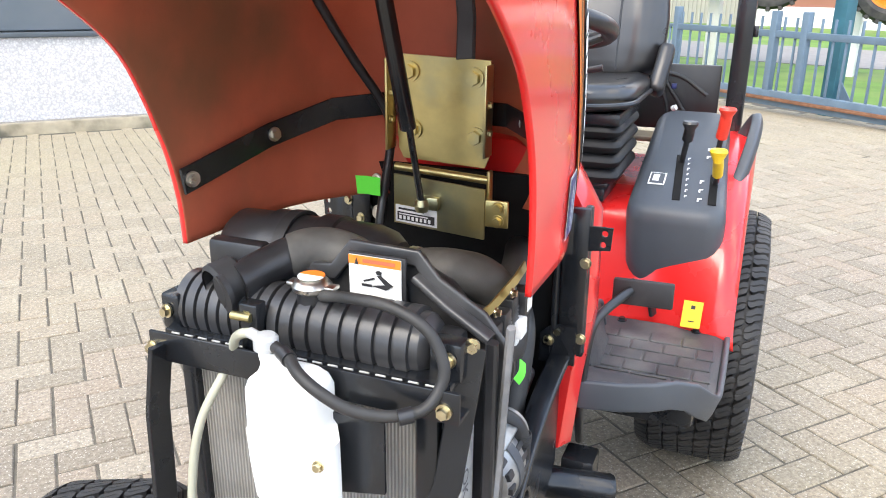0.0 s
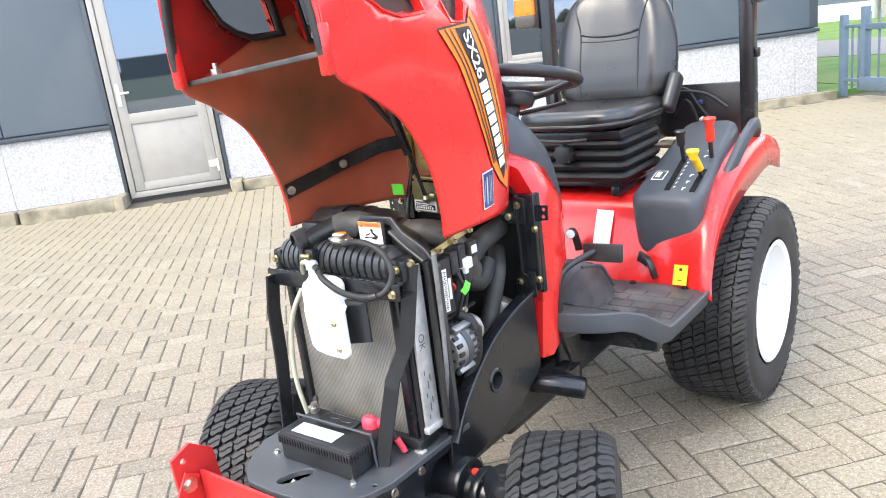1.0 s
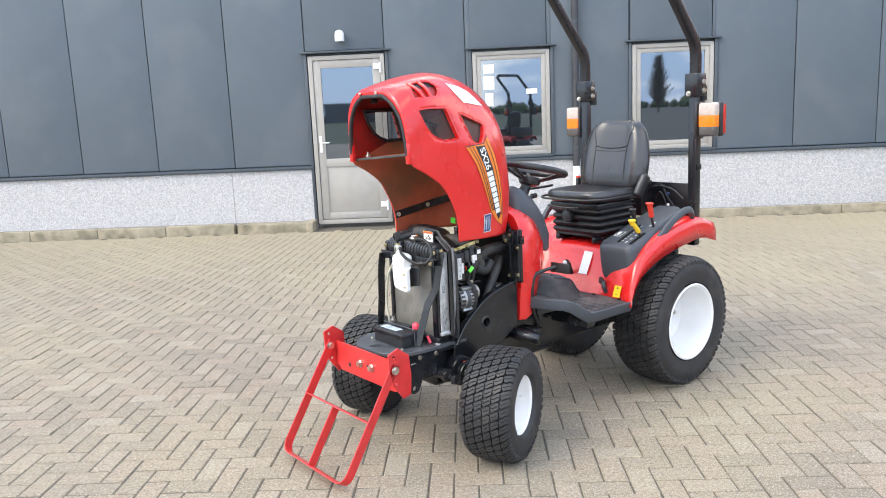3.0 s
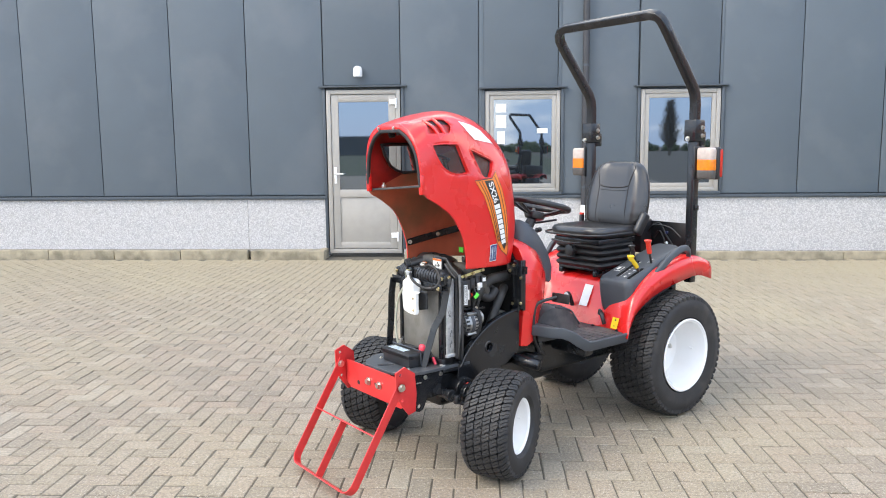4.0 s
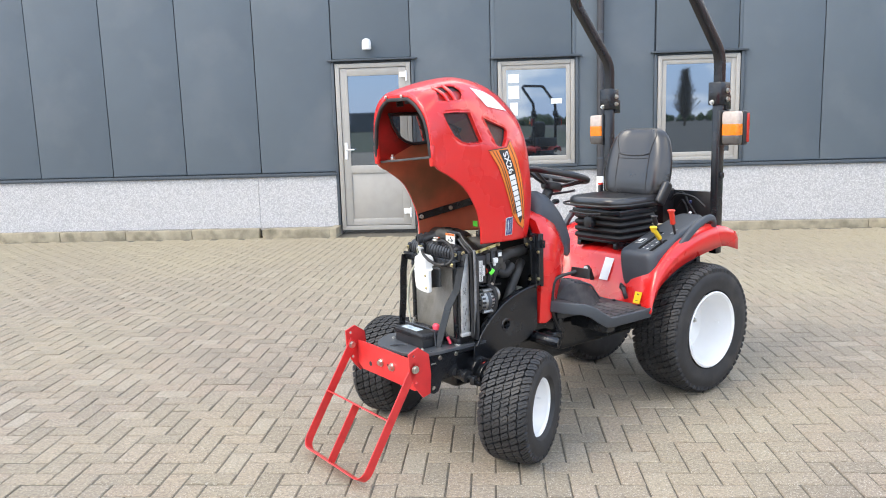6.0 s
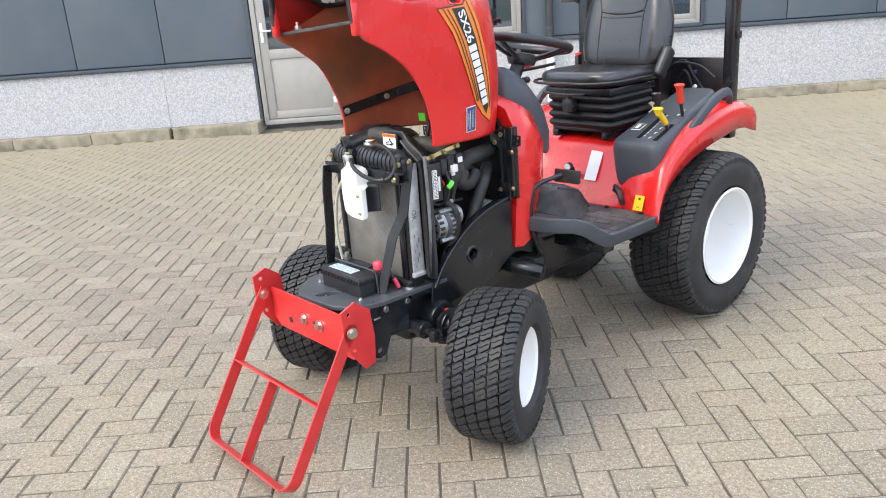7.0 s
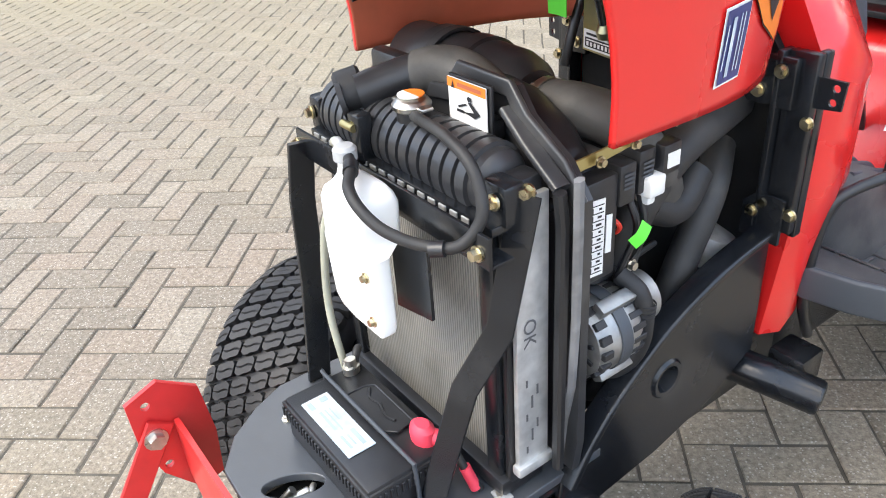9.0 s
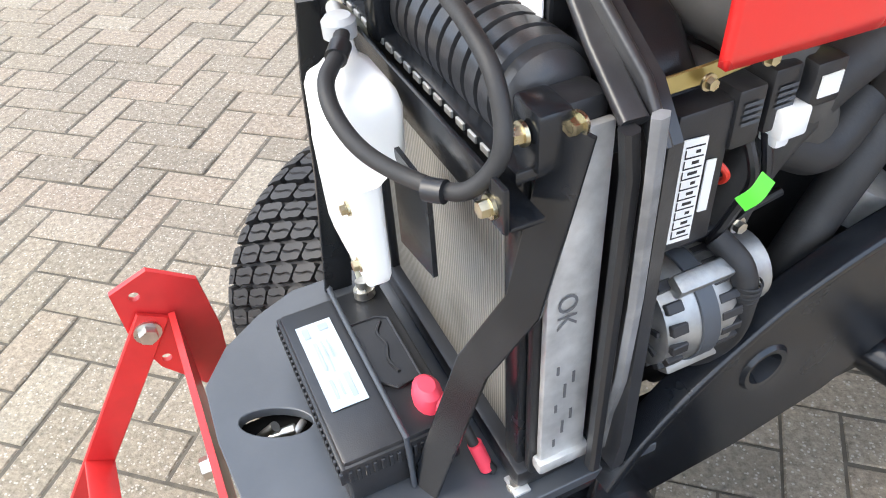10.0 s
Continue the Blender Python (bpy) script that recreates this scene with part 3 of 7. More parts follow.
def build_door():
    e = new("door_1")
    structure(e, "grey metal door with a glazed upper half, closed", "door")
    x0, x1, z0, z1, y = -0.84, 0.23, 0.005, 2.32, WALL_Y
    part("door_frame", join(box(x0, x0 + 0.06, y - 0.01, y + 0.09, z0, z1, 0.004), box(x1 - 0.06, x1, y - 0.01, y + 0.09, z0, z1, 0.004), box(x0 + 0.06, x1 - 0.06, y - 0.01, y + 0.09, z1 - 0.06, z1, 0.004), box(x0, x1, y - 0.005, y + 0.09, z0 - 0.05, z0 + 0.012, 0.003)), FRAME, e)
    a, b = x0 + 0.065, x1 - 0.065
    leaf = join(box(a, a + 0.105, y + 0.005, y + 0.065, z0 + 0.02, z1 - 0.065, 0.004), box(b - 0.105, b, y + 0.005, y + 0.065, z0 + 0.02, z1 - 0.065, 0.004), box(a + 0.1, b - 0.1, y + 0.005, y + 0.065, z1 - 0.17, z1 - 0.065, 0.004), box(a + 0.1, b - 0.1, y + 0.005, y + 0.065, 0.775, 0.89, 0.004), box(a + 0.1, b - 0.1, y + 0.005, y + 0.065, z0 + 0.02, 0.12, 0.004))
    lf = part("leaf", leaf, FRAME, e)
    part("lower_panel", box(a + 0.1, b - 0.1, y + 0.02, y + 0.05, 0.12, 0.775, 0.006), FRAME, lf)
    part("pane", box(a + 0.1, b - 0.1, y + 0.025, y + 0.045, 0.885, z1 - 0.165, 0), GLASS, lf)
    part("door_handle", join(box(a + 0.025, a + 0.065, y - 0.008, y + 0.006, 0.98, 1.22, 0.006), tube([(a + 0.045, y, 1.12), (a + 0.045, y - 0.045, 1.12), (a + 0.07, y - 0.05, 1.12), (a + 0.17, y - 0.05, 1.12)], 0.011, steps=4)), WHITE, lf, "white lever handle on a long plate")
    for z in (0.2, 2.13):
        part("hinge", join(cyl((b + 0.008, y - 0.02, z - 0.07), (b + 0.008, y - 0.02, z + 0.07), 0.014), box(b - 0.09, b + 0.01, y - 0.012, y + 0.006, z - 0.02, z + 0.055, 0.004)), WHITE, lf, "white door hinge")
    # unseen dark grey sheet added behind the door
    part("back_sheet", box(x0 - 0.2, x1 + 0.2, y + 0.9, y + 0.92, -0.05, z1 + 0.1, 0), CLADTRIM, e)
    return e


def build_kerbs():
    def run(x0, x1, length, top, y0=6.72, y1=6.84):
        x = x0
        while x < x1 - 0.05:
            k = part("kerb", box(x + 0.003, min(x + length, x1) - 0.003, y0, y1, -0.3, top + random.uniform(-0.006, 0.006), 0.012), KERB)
            structure(k, "weathered sandy concrete edging kerb along the wall", "kerb")
            x += length
    run(-16, -1.95, 1.0, 0.03)
    run(0.425, 7.9, 2.0, 0.0, 6.74)
    s = part("step_stone", box(-1.94, -0.96, 6.66, 6.86, -0.3, 0.03, 0.015), KERB)
    structure(s, "light concrete kerb block beside the door", "kerb")
    s = part("step_stone", box(-0.965, -0.86, 6.66, WALL_Y - 0.002, -0.3, 0.035, 0.015), KERB)
    structure(s, "concrete kerb return beside the door", "kerb")
    s = part("step_stone", box(0.30, 0.42, 6.66, WALL_Y - 0.002, -0.3, 0.02, 0.015), KERB)
    structure(s, "concrete kerb return beside the door", "kerb")
    for x0, x1 in ((-16, -0.97), (0.425, 7.8)):
        bm = bmesh.new()
        n = int((x1 - x0) / 0.06)
        rows = [6.835, 6.9, 6.96, 6.999]
        g = [[bm.verts.new((x0 + (x1 - x0) * i / n, y, (0.004 if x0 < -5 else -0.022) + 0.004 * j + random.uniform(-0.003, 0.004))) for i in range(n + 1)] for j, y in enumerate(rows)]
        for a, b in zip(g, g[1:]):
            for i in range(n):
                bm.faces.new((a[i], a[i + 1], b[i + 1], b[i]))
        ob = part("gravel_strip", bm, GRAVEL)
        tagged(ob, "dusty grey gravel strip between kerb and plinth", "gravel", kind="stuff")


def build_wall_lamp():
    e = tagged(new("wall_lamp"), "small white wall lamp above the door", "wall lamp")
    part("shade", lathe([(2.50, 0.0), (2.50, 0.062), (2.515, 0.066), (2.60, 0.064), (2.635, 0.05), (2.65, 0.02), (2.651, 0.0)], 24, 2, (-0.36, 6.93, 0)), WHITE, e)
    part("bracket", join(box(-0.40, -0.32, 6.985, 7.011, 2.51, 2.62, 0.005), cyl((-0.36, 6.95, 2.56), (-0.36, 7.0, 2.56), 0.02)), WHITE, e)


def build_downpipe():
    e = tagged(new("downpipe"), "dark grey rain pipe with a white lower end", "rain pipe")
    part("pipe", cyl((2.86, 6.93, 0.62), (2.86, 6.93, 6.1), 0.047), PIPEGREY, e)
    part("lower_pipe", cyl((2.86, 6.93, -0.1), (2.86, 6.93, 0.66), 0.05, bevel=0.004), WHITE, e, "white lower pipe")
    for z in (0.9, 2.6, 4.4):
        part("clamp", join(cyl((2.86, 6.93, z), (2.86, 6.93, z + 0.03), 0.05), box(2.845, 2.875, 6.97, 7.012, z, z + 0.03, 0.002)), CLADTRIM, e)


def build_fence():
    # sliding gate along the east side of the yard, a fixed post at the corner
    e = tagged(new("sliding_gate"), "blue painted steel sliding gate with upright bars", "gate")
    x, y0, y1 = 8.0, -5.2, 6.42
    zb = -0.02
    part("bottom_beam", box(x - 0.05, x + 0.05, y0, y1, zb + 0.04, zb + 0.20, 0.006), BLUE, e)
    part("top_rail", box(x - 0.03, x + 0.03, y0, y1, zb + 0.76, zb + 0.83, 0.005), BLUE, e)
    part("track", box(x - 0.09, x - 0.052, y0, y1 - 0.5, zb + 0.10, zb + 0.135, 0.004), RUSTY, e, "rusty steel guide strip")
    n = int((y1 - y0) / 0.155)
    me = mesh_of("bar", box(-0.011, 0.011, -0.011, 0.011, 0, 0.78, 0.003), BLUE)
    me2 = mesh_of("post", box(-0.04, 0.04, -0.04, 0.04, 0, 0.98, 0.006), BLUE)
    for i in range(n):
        ob = new("bar", me)
        ob.parent = e
        ob.location = (x, y1 - 0.12 - 0.155 * i, zb + 0.19)
    for y in (y1 - 0.04, y1 - 1.55, y1 - 1.95, y1 - 4.6, y1 - 6.9, y1 - 9.2):
        ob = new("post", me2)
        ob.parent = e
        ob.location = (x, y, zb + 0.05)
    p = tagged(new("gate_post"), "blue painted gate post at the building corner", "post")
    part("upright", box(8.02, 8.10, 6.80, 6.88, -0.1, 0.92, 0.006), BLUE, p)
    for z in (0.1, 0.76):
        part("rail", box(8.04, 8.08, 6.4, 6.80, z, z + 0.04, 0.003), BLUE, p)
    for y in (6.46, 6.57, 6.68):
        ob = new("bar", me)
        ob.parent = p
        ob.location = (8.06, y, 0.0)
    q = tagged(new("guide_post"), "tall teal steel guide post of the gate", "post")
    part("upright", box(8.3, 8.45, 4.27, 4.42, -0.1, 3.6, 0.006), TEAL, q)
    part("base_brace", plate([(4.0, 0.0), (4.27, 0.0), (4.27, 0.35)], 0, 8.37, 0.012), BLUE, q)


def far_point(n, v):
    """Beyond the gate the road and the halls run askew: n across the road, v along it."""
    return (0.906 * n - 0.423 * v, 0.423 * n + 0.906 * v)


def askew(name, n0, n1, v0, v1, z0, z1, material, parent=None, bev=0.0):
    x, y = far_point((n0 + n1) / 2, (v0 + v1) / 2)
    return part(name, move(box(-(n1 - n0) / 2, (n1 - n0) / 2, -(v1 - v0) / 2, (v1 - v0) / 2, z0, z1, bev), pose(x, y, 0, 0, 0, 25)), material, parent, smooth=0)


def build_beyond():
    zz = -0.03
    g = part("grass_verge", box(8.55, 90, -90, 120, -0.4, zz, 0), GRASS, smooth=0)
    structure(g, "green lawn beyond the gate", "lawn")
    g = part("grass_verge", box(7.86, 8.5, 6.95, 120, -0.4, zz, 0), GRASS, smooth=0)
    structure(g, "green lawn beside the building", "lawn")
    structure(askew("road", 14.9, 19.1, -60, 90, -0.3, zz + 0.012, ASPHALT), "pale grey road beyond the fence", "road")
    HV = 14.0
    e = tagged(new("dark_hall"), "far dark grey hall with a white plinth", "building")
    askew("wall", 28.05, 44, 11.2, HV, 0.55, 6.5, CLAD, e)
    askew("plinth", 28.0, 44, 11.15, HV + 0.05, -0.1, 0.55, FAR_WALL, e)
    askew("roof", 27.9, 44.1, 11.1, HV + 0.1, 6.5, 6.75, CLADTRIM, e)
    e = tagged(new("tan_hall"), "far low hall with tan sheets and a window band", "building")
    askew("wall", 28.2, 40, 7.6, 11.0, -0.1, 1.15, FAR_TAN, e)
    askew("upper_wall", 28.2, 40, 7.6, 11.0, 2.6, 4.5, FAR_TAN, e)
    askew("window_band", 28.4, 40, 7.65, 10.95, 1.15, 2.6, GLASS, e)
    for k in range(5):
        askew("mullion", 28.18, 28.36, 7.65 + 0.8 * k, 7.73 + 0.8 * k, 1.15, 2.6, FAR_WALL, e)
    for z in (1.15, 1.85):
        askew("transom", 28.16, 28.34, 7.65, 10.95, z, z + 0.07, FAR_WALL, e)
    for k in range(22):
        askew("sheet_rib", 28.16, 28.21, 7.65 + 0.15 * k, 7.70 + 0.15 * k, -0.1, 1.14, FAR_TAN, e)
    e = tagged(new("brown_hall"), "far hall with brown upper sheets and white base", "building")
    askew("wall", 28.1, 46, -25, 7.4, 0.6, 6, FAR_BROWN, e)
    askew("plinth", 28.0, 46, -25.05, 7.45, -0.1, 0.6, FAR_WALL, e)
    askew("roof", 27.9, 46.1, -25.1, 7.5, 6, 6.25, CLADTRIM, e)
    m = tagged(new("scaffold_mast"), "three thin far steel masts with a cross piece", "mast")
    for k in range(3):
        askew("pole", 40, 40.08, 24.3 + 0.7 * k, 24.38 + 0.7 * k, -0.1, 3.6, FRAME, m)
    askew("cross_piece", 40, 40.06, 24.3, 25.8, 3.4, 3.46, FRAME, m)


def build_display_tractor():
    """A tractor shown raised on two white posts beyond the gate."""
    for v in (1.14, 3.27):
        p = tagged(new("display_post"), "white square post of a display stand", "post", "posts of the display stand")
        x, y = far_point(13.5, v)
        part("upright", move(box(-0.09, 0.09, -0.09, 0.09, -0.2, 1.25, 0.006), pose(x, y, 0, 0, 0, 25)), WHITE, p)
    e = tagged(new("display_tractor"), "orange-rimmed black tractor standing raised on posts", "tractor")
    for v, r, z in ((2.25, 0.60, 1.52), (0.62, 0.52, 1.30)):
        x, y = far_point(12.9, v)
        w = part("wheel_hub", cyl((-0.2, 0, 0), (-0.05, 0, 0), 0.12, segs=20), ORANGE, e)
        w.matrix_basis = pose(x, y, z, 0, 0, 40)
        part("tyre", lathe([(-0.16, r * 0.62), (-0.2, r * 0.75), (-0.19, r * 0.93), (-0.12, r), (0.12, r), (0.19, r * 0.93), (0.2, r * 0.75), (0.16, r * 0.62)], 48, 0), TYRE, w)
        part("rim", lathe([(-0.17, r * 0.64), (-0.17, r * 0.58), (-0.10, r * 0.54), (-0.02, r * 0.4), (-0.04, 0.05), (-0.04, 0.0)], 40, 0), ORANGE, w, "orange wheel rim")
        for k in range(22):
            part("lug", box(-0.20, 0.20, -0.03, 0.03, r * 0.94, r * 1.045, 0.008, 1), TYRE, w).matrix_basis = Matrix.Rotation(2 * math.pi * k / 22, 4, "X")
    askew("chassis", 13.1, 13.6, 0.2, 3.6, 1.25, 1.6, BLACK, e)
    askew("loader_arm", 13.0, 13.15, 2.6, 3.9, 1.45, 1.62, BLACK, e)
    askew("engine_hood", 13.1, 13.7, 1.8, 3.4, 1.9, 2.5, ORANGE, e)


HOLES = build_building()
build_ground()
build_window("window_1", HOLES[1])
build_window("window_2", HOLES[2])
build_door()
build_kerbs()
build_wall_lamp()
build_downpipe()
build_fence()
build_beyond()
build_display_tractor()


def build_behind():
    """The side of the yard that only the panes mirror: lawn, a far hedge, a bare poplar and a dark parked car."""
    g = part("lawn", box(-120, 8.3, -200, -22, -0.4, -0.002, 0), FIELD, smooth=0)
    structure(g, "dull green field across the yard", "lawn")
    for x0, x1, y0, y1 in ((-40, 8.3, -22, -6.62), (-40, -9.12, -6.6, 6.7)):
        s = part("far_paving", box(x0, x1, y0, y1, -0.4, -0.0035 if y1 < 0 else -0.06, 0), PAVER_FAR, smooth=0)
        structure(s, "worn concrete paving further across the yard", "paving")
    rng = random.Random(3)
    bm = bmesh.new()
    for k in range(240):
        x, y = -140 + 1.15 * k + rng.uniform(-0.6, 0.6), -150 + rng.uniform(-6, 6)
        r = rng.uniform(0.6, 1.5)
        m = Matrix.Translation((x, y, r * 0.7)) @ Matrix.Diagonal((r * 1.2, r, r * rng.uniform(0.8, 1.5), 1))
        bmesh.ops.create_icosphere(bm, subdivisions=1, radius=1.0, matrix=m)
    for v in bm.verts:
        v.co += Vector((rng.uniform(-0.35, 0.35), rng.uniform(-0.35, 0.35), rng.uniform(-0.35, 0.35)))
    h = part("hedge", bm, FOLIAGE, smooth=0)
    tagged(h, "far dark hedge along the field", "hedge", kind="stuff")
    t = tagged(new("poplar_tree"), "tall bare-branched poplar tree beyond the yard", "tree")
    tx, ty = 24.6, -85.0
    part("trunk", cyl((tx, ty, -0.1), (tx, ty, 6.8), 0.16, 0.03, 8), BARK, t)
    br = bmesh.new()
    for k in range(800):
        z = 0.7 + 6.0 * (k / 800) ** 0.8
        a = k * 2.4 + rng.uniform(-0.4, 0.4)
        l = (2.7 - 0.28 * z) * rng.uniform(0.6, 1.15)
        lean = rng.uniform(0.35, 0.75)
        p0 = Vector((tx, ty, z))
        p1 = p0 + Vector((math.cos(a) * l * lean, math.sin(a) * l * lean, l * rng.uniform(0.5, 0.9)))
        b = cyl(p0, p1, 0.05, 0.02, 4)
        me = bpy.data.meshes.new("tmp")
        b.to_mesh(me)
        b.free()
        br.from_mesh(me)
        bpy.data.meshes.remove(me)
    part("branches", br, BARK, t)
    for x0, x1, h in ((-46, -27, 2.5), (-25, -12, 3.0), (-11, 1, 2.3)):
        s = tagged(new("far_shed"), "far dark grey shed across the field", "building")
        part("wall", box(x0, x1, -124, -116, -0.1, h, 0), CLADTRIM, s)
        part("roof", box(x0 - 0.2, x1 + 0.2, -124.2, -115.8, h, h + 0.3, 0), CLADTRIM, s)
    c = tagged(new("parked_car"), "dark blue car parked across the yard", "car")
    prof = [(-2.0, 0.35), (-2.05, 0.62), (-1.75, 0.82), (-0.95, 0.92), (-0.45, 1.38), (0.75, 1.42), (1.35, 1.0), (2.0, 0.92), (2.1, 0.55), (2.0, 0.32)]
    body = part("body", loft([[(x, y, z) for x, z in prof] for y in (-0.82, 0.82)]), DARKCAR, c)
    bevelled(body, 0.06, 3)
    for x in (-1.3, 1.3):
        for y in (-0.76, 0.76):
            part("wheel", cyl((x, y - 0.1, 0.31), (x, y + 0.1, 0.31), 0.31, segs=24, bevel=0.02), TYRE, c)
    part("windscreen", loft([[(x, y, z) for x, z in ((-0.93, 0.95), (-0.5, 1.34), (0.72, 1.37), (1.25, 1.0))] for y in (-0.835, 0.835)]), GLASS, c)
    c.matrix_world = pose(-6.9, -13.0, 0.0, 0, 0, 20)


build_behind()

# ---- tractor ----
TRACTOR = tagged(new("compact_tractor"), "red compact tractor with raised hood, black seat and white wheel rims", "tractor")
TRACTOR.matrix_world = pose(0.967, -0.795, 0, 0, 0, -48.0)


def tp(name, bm, material, parent=None, label="", smooth=35):
    """A part of the tractor, in the tractor's own axes: x to its left side, y to its rear, z up."""
    return part(name, bm, material, parent or TRACTOR, label, smooth)


def wheel(name, centre, radius, width, rim_r, steer, side, rows, count, lip):
    """A turf wheel: treaded tyre on a white dished rim. side is +1 where the dish looks to +x, lip how far out the rim's edge lies."""
    hub = part(name, cyl((side * (-0.06), 0, 0), (side * (-0.03), 0, 0), 0.05, segs=24, bevel=0.004), WHITE, TRACTOR)
    hub.matrix_basis = pose(*centre, 0, 0, steer)
    w = width / 2
    rb = radius - 0.014
    prof = [(-w * 0.72, rim_r), (-w * 0.93, rim_r + 0.02), (-w, (rim_r + rb) / 2), (-w * 0.97, rb - 0.03), (-w * 0.86, rb - 0.008), (-w * 0.5, rb + 0.001), (0, rb + 0.003), (w * 0.5, rb + 0.001), (w * 0.86, rb - 0.008), (w * 0.97, rb - 0.03), (w, (rim_r + rb) / 2), (w * 0.93, rim_r + 0.02), (w * 0.72, rim_r)]
    body = lathe(prof, 72, 0)
    # s-shaped tread blocks in staggered rows, each cut by a shallow wavy line
    blocks = bmesh.new()
    bw = 1.94 * w / rows
    da = 2 * math.pi / count
    for r in range(rows):
        xc = -0.97 * w + bw * (r + 0.5)
        for k in range(count):
            a0 = da * (k + (0.5 if r % 2 else 0.0))
            grid = []
            for j in range(6):
                f = j / 5
                row = []
                for s in (-1, -0.16, 0, 0.16, 1):
                    x = xc + (f - 0.5) * bw * 0.90 * (1.0 if abs(s) < 0.5 else 0.95)
                    edge = max(0, abs(x) - 0.55 * w) / (0.45 * w)
                    rr = rb - 0.026 * edge ** 2.2
                    bend = -0.16 * da * math.tanh((f - 0.5) * 5)
                    pinch = 0.11 * da if j in (0, 5) else 0.0
                    a = a0 + bend + s * (0.450 * da - pinch)
                    at = a0 + bend + s * (0.400 * da - pinch)
                    top = rr + (0.0105 if s == 0 and 0 < j < 5 else 0.014)
                    row.append((blocks.verts.new((x, (rr - 0.004) * math.cos(a), (rr - 0.004) * math.sin(a))), blocks.verts.new((x, top * math.cos(at), top * math.sin(at)))))
                grid.append(row)
            for p, q in zip(grid, grid[1:]):
                for i in range(4):
                    blocks.faces.new((p[i][1], p[i + 1][1], q[i + 1][1], q[i][1]))
                blocks.faces.new((p[0][0], p[0][1], q[0][1], q[0][0]))
                blocks.faces.new((p[4][0], q[4][0], q[4][1], p[4][1]))
            for row, flip in ((grid[0], False), (grid[5], True)):
                for i in range(4):
                    f4 = (row[i][0], row[i + 1][0], row[i + 1][1], row[i][1])
                    blocks.faces.new(f4[::-1] if flip else f4)
    tyre = part("tyre", body, TYRE, hub, "black turf tyre with wavy tread blocks")
    tagged(part("tread", blocks, TYRE, tyre), kind="stuff")
    s = side
    rp = [(s * (lip - 0.004), rim_r + 0.012), (s * lip, rim_r + 0.004), (s * (lip - 0.009), rim_r - 0.008), (s * (lip - 0.035), rim_r - 0.014), (s * w * -0.05, rim_r - 0.028), (s * w * -0.28, rim_r - 0.04), (s * w * -0.38, rim_r * 0.66), (s * w * -0.38, rim_r * 0.42), (s * w * -0.28, rim_r * 0.36), (s * w * -0.28, 0.001)]
    rim = part("rim", join(lathe(rp, 48, 0), lathe([(-s * w * 0.78, rim_r + 0.012), (-s * w * 0.74, rim_r - 0.008), (-s * w * 0.55, rim_r - 0.03), (s * w * -0.36, rim_r * 0.72)], 48, 0)), WHITE, hub, "white painted steel rim")
    for k in range(5):
        a = 2 * math.pi * k / 5
        p = (s * w * -0.37, rim_r * 0.52 * math.cos(a), rim_r * 0.52 * math.sin(a))
        part("wheel_nut", bolt(p, (s, 0, 0), 0.011, 0.016), STEEL, hub)
    part("valve", cyl((s * w * 0.3, rim_r * 0.84, 0), (s * w * 0.48, rim_r * 0.80, 0), 0.0035), WHITE, hub)
    return hub


wheel("front_wheel", (0.436, 0.446, 0.246), 0.246, 0.230, 0.122, 25.3, 1, 6, 42, 0.091)
wheel("front_wheel", (-0.44, 0.365, 0.246), 0.246, 0.230, 0.122, 25.3, -1, 6, 42, 0.091)
wheel("rear_wheel", (0.377, 1.766, 0.348), 0.348, 0.282, 0.194, 0, 1, 7, 56, 0.137)
wheel("rear_wheel", (-0.377, 1.766, 0.348), 0.348, 0.282, 0.194, 0, -1, 7, 56, 0.137)


def bolts(parent, *items, material=STEEL, r=0.009, h=0.008):
    for p, d in items:
        part("bolt", bolt(p, d, r, h), material, parent)


def quad_label(name, p0, p1, p2, p3, lift, material, parent, label="", th=0.0012):
    """A thin sticker on four corners, lifted along its normal."""
    P = [Vector(p) for p in (p0, p1, p2, p3)]
    n = (P[1] - P[0]).cross(P[3] - P[0]).normalized()
    bm = bmesh.new()
    lo = [bm.verts.new(p + n * lift) for p in P]
    hi = [bm.verts.new(p + n * (lift + th)) for p in P]
    bm.faces.new(hi)
    bm.faces.new(lo[::-1])
    for i in range(4):
        bm.faces.new((lo[i], lo[(i + 1) % 4], hi[(i + 1) % 4], hi[i]))
    return part(name, bm, material, parent, label, smooth=0)


def on_quad(P, u, v):
    P = [Vector(p) for p in P]
    return (P[0].lerp(P[1], u)).lerp(P[3].lerp(P[2], u), v)


def bars_on(P, rects, lift, material, parent, name="print"):
    """Plain printed bars on a label, rects in (u0, v0, u1, v1) of the label."""
    bm = bmesh.new()
    Q = [Vector(p) for p in P]
    n = (Q[1] - Q[0]).cross(Q[3] - Q[0]).normalized() * lift
    for u0, v0, u1, v1 in rects:
        bm.faces.new([bm.verts.new(on_quad(P, u, v) + n) for u, v in ((u0, v0), (u1, v0), (u1, v1), (u0, v1))])
    ob = part(name, bm, material, parent, smooth=0)
    return ob


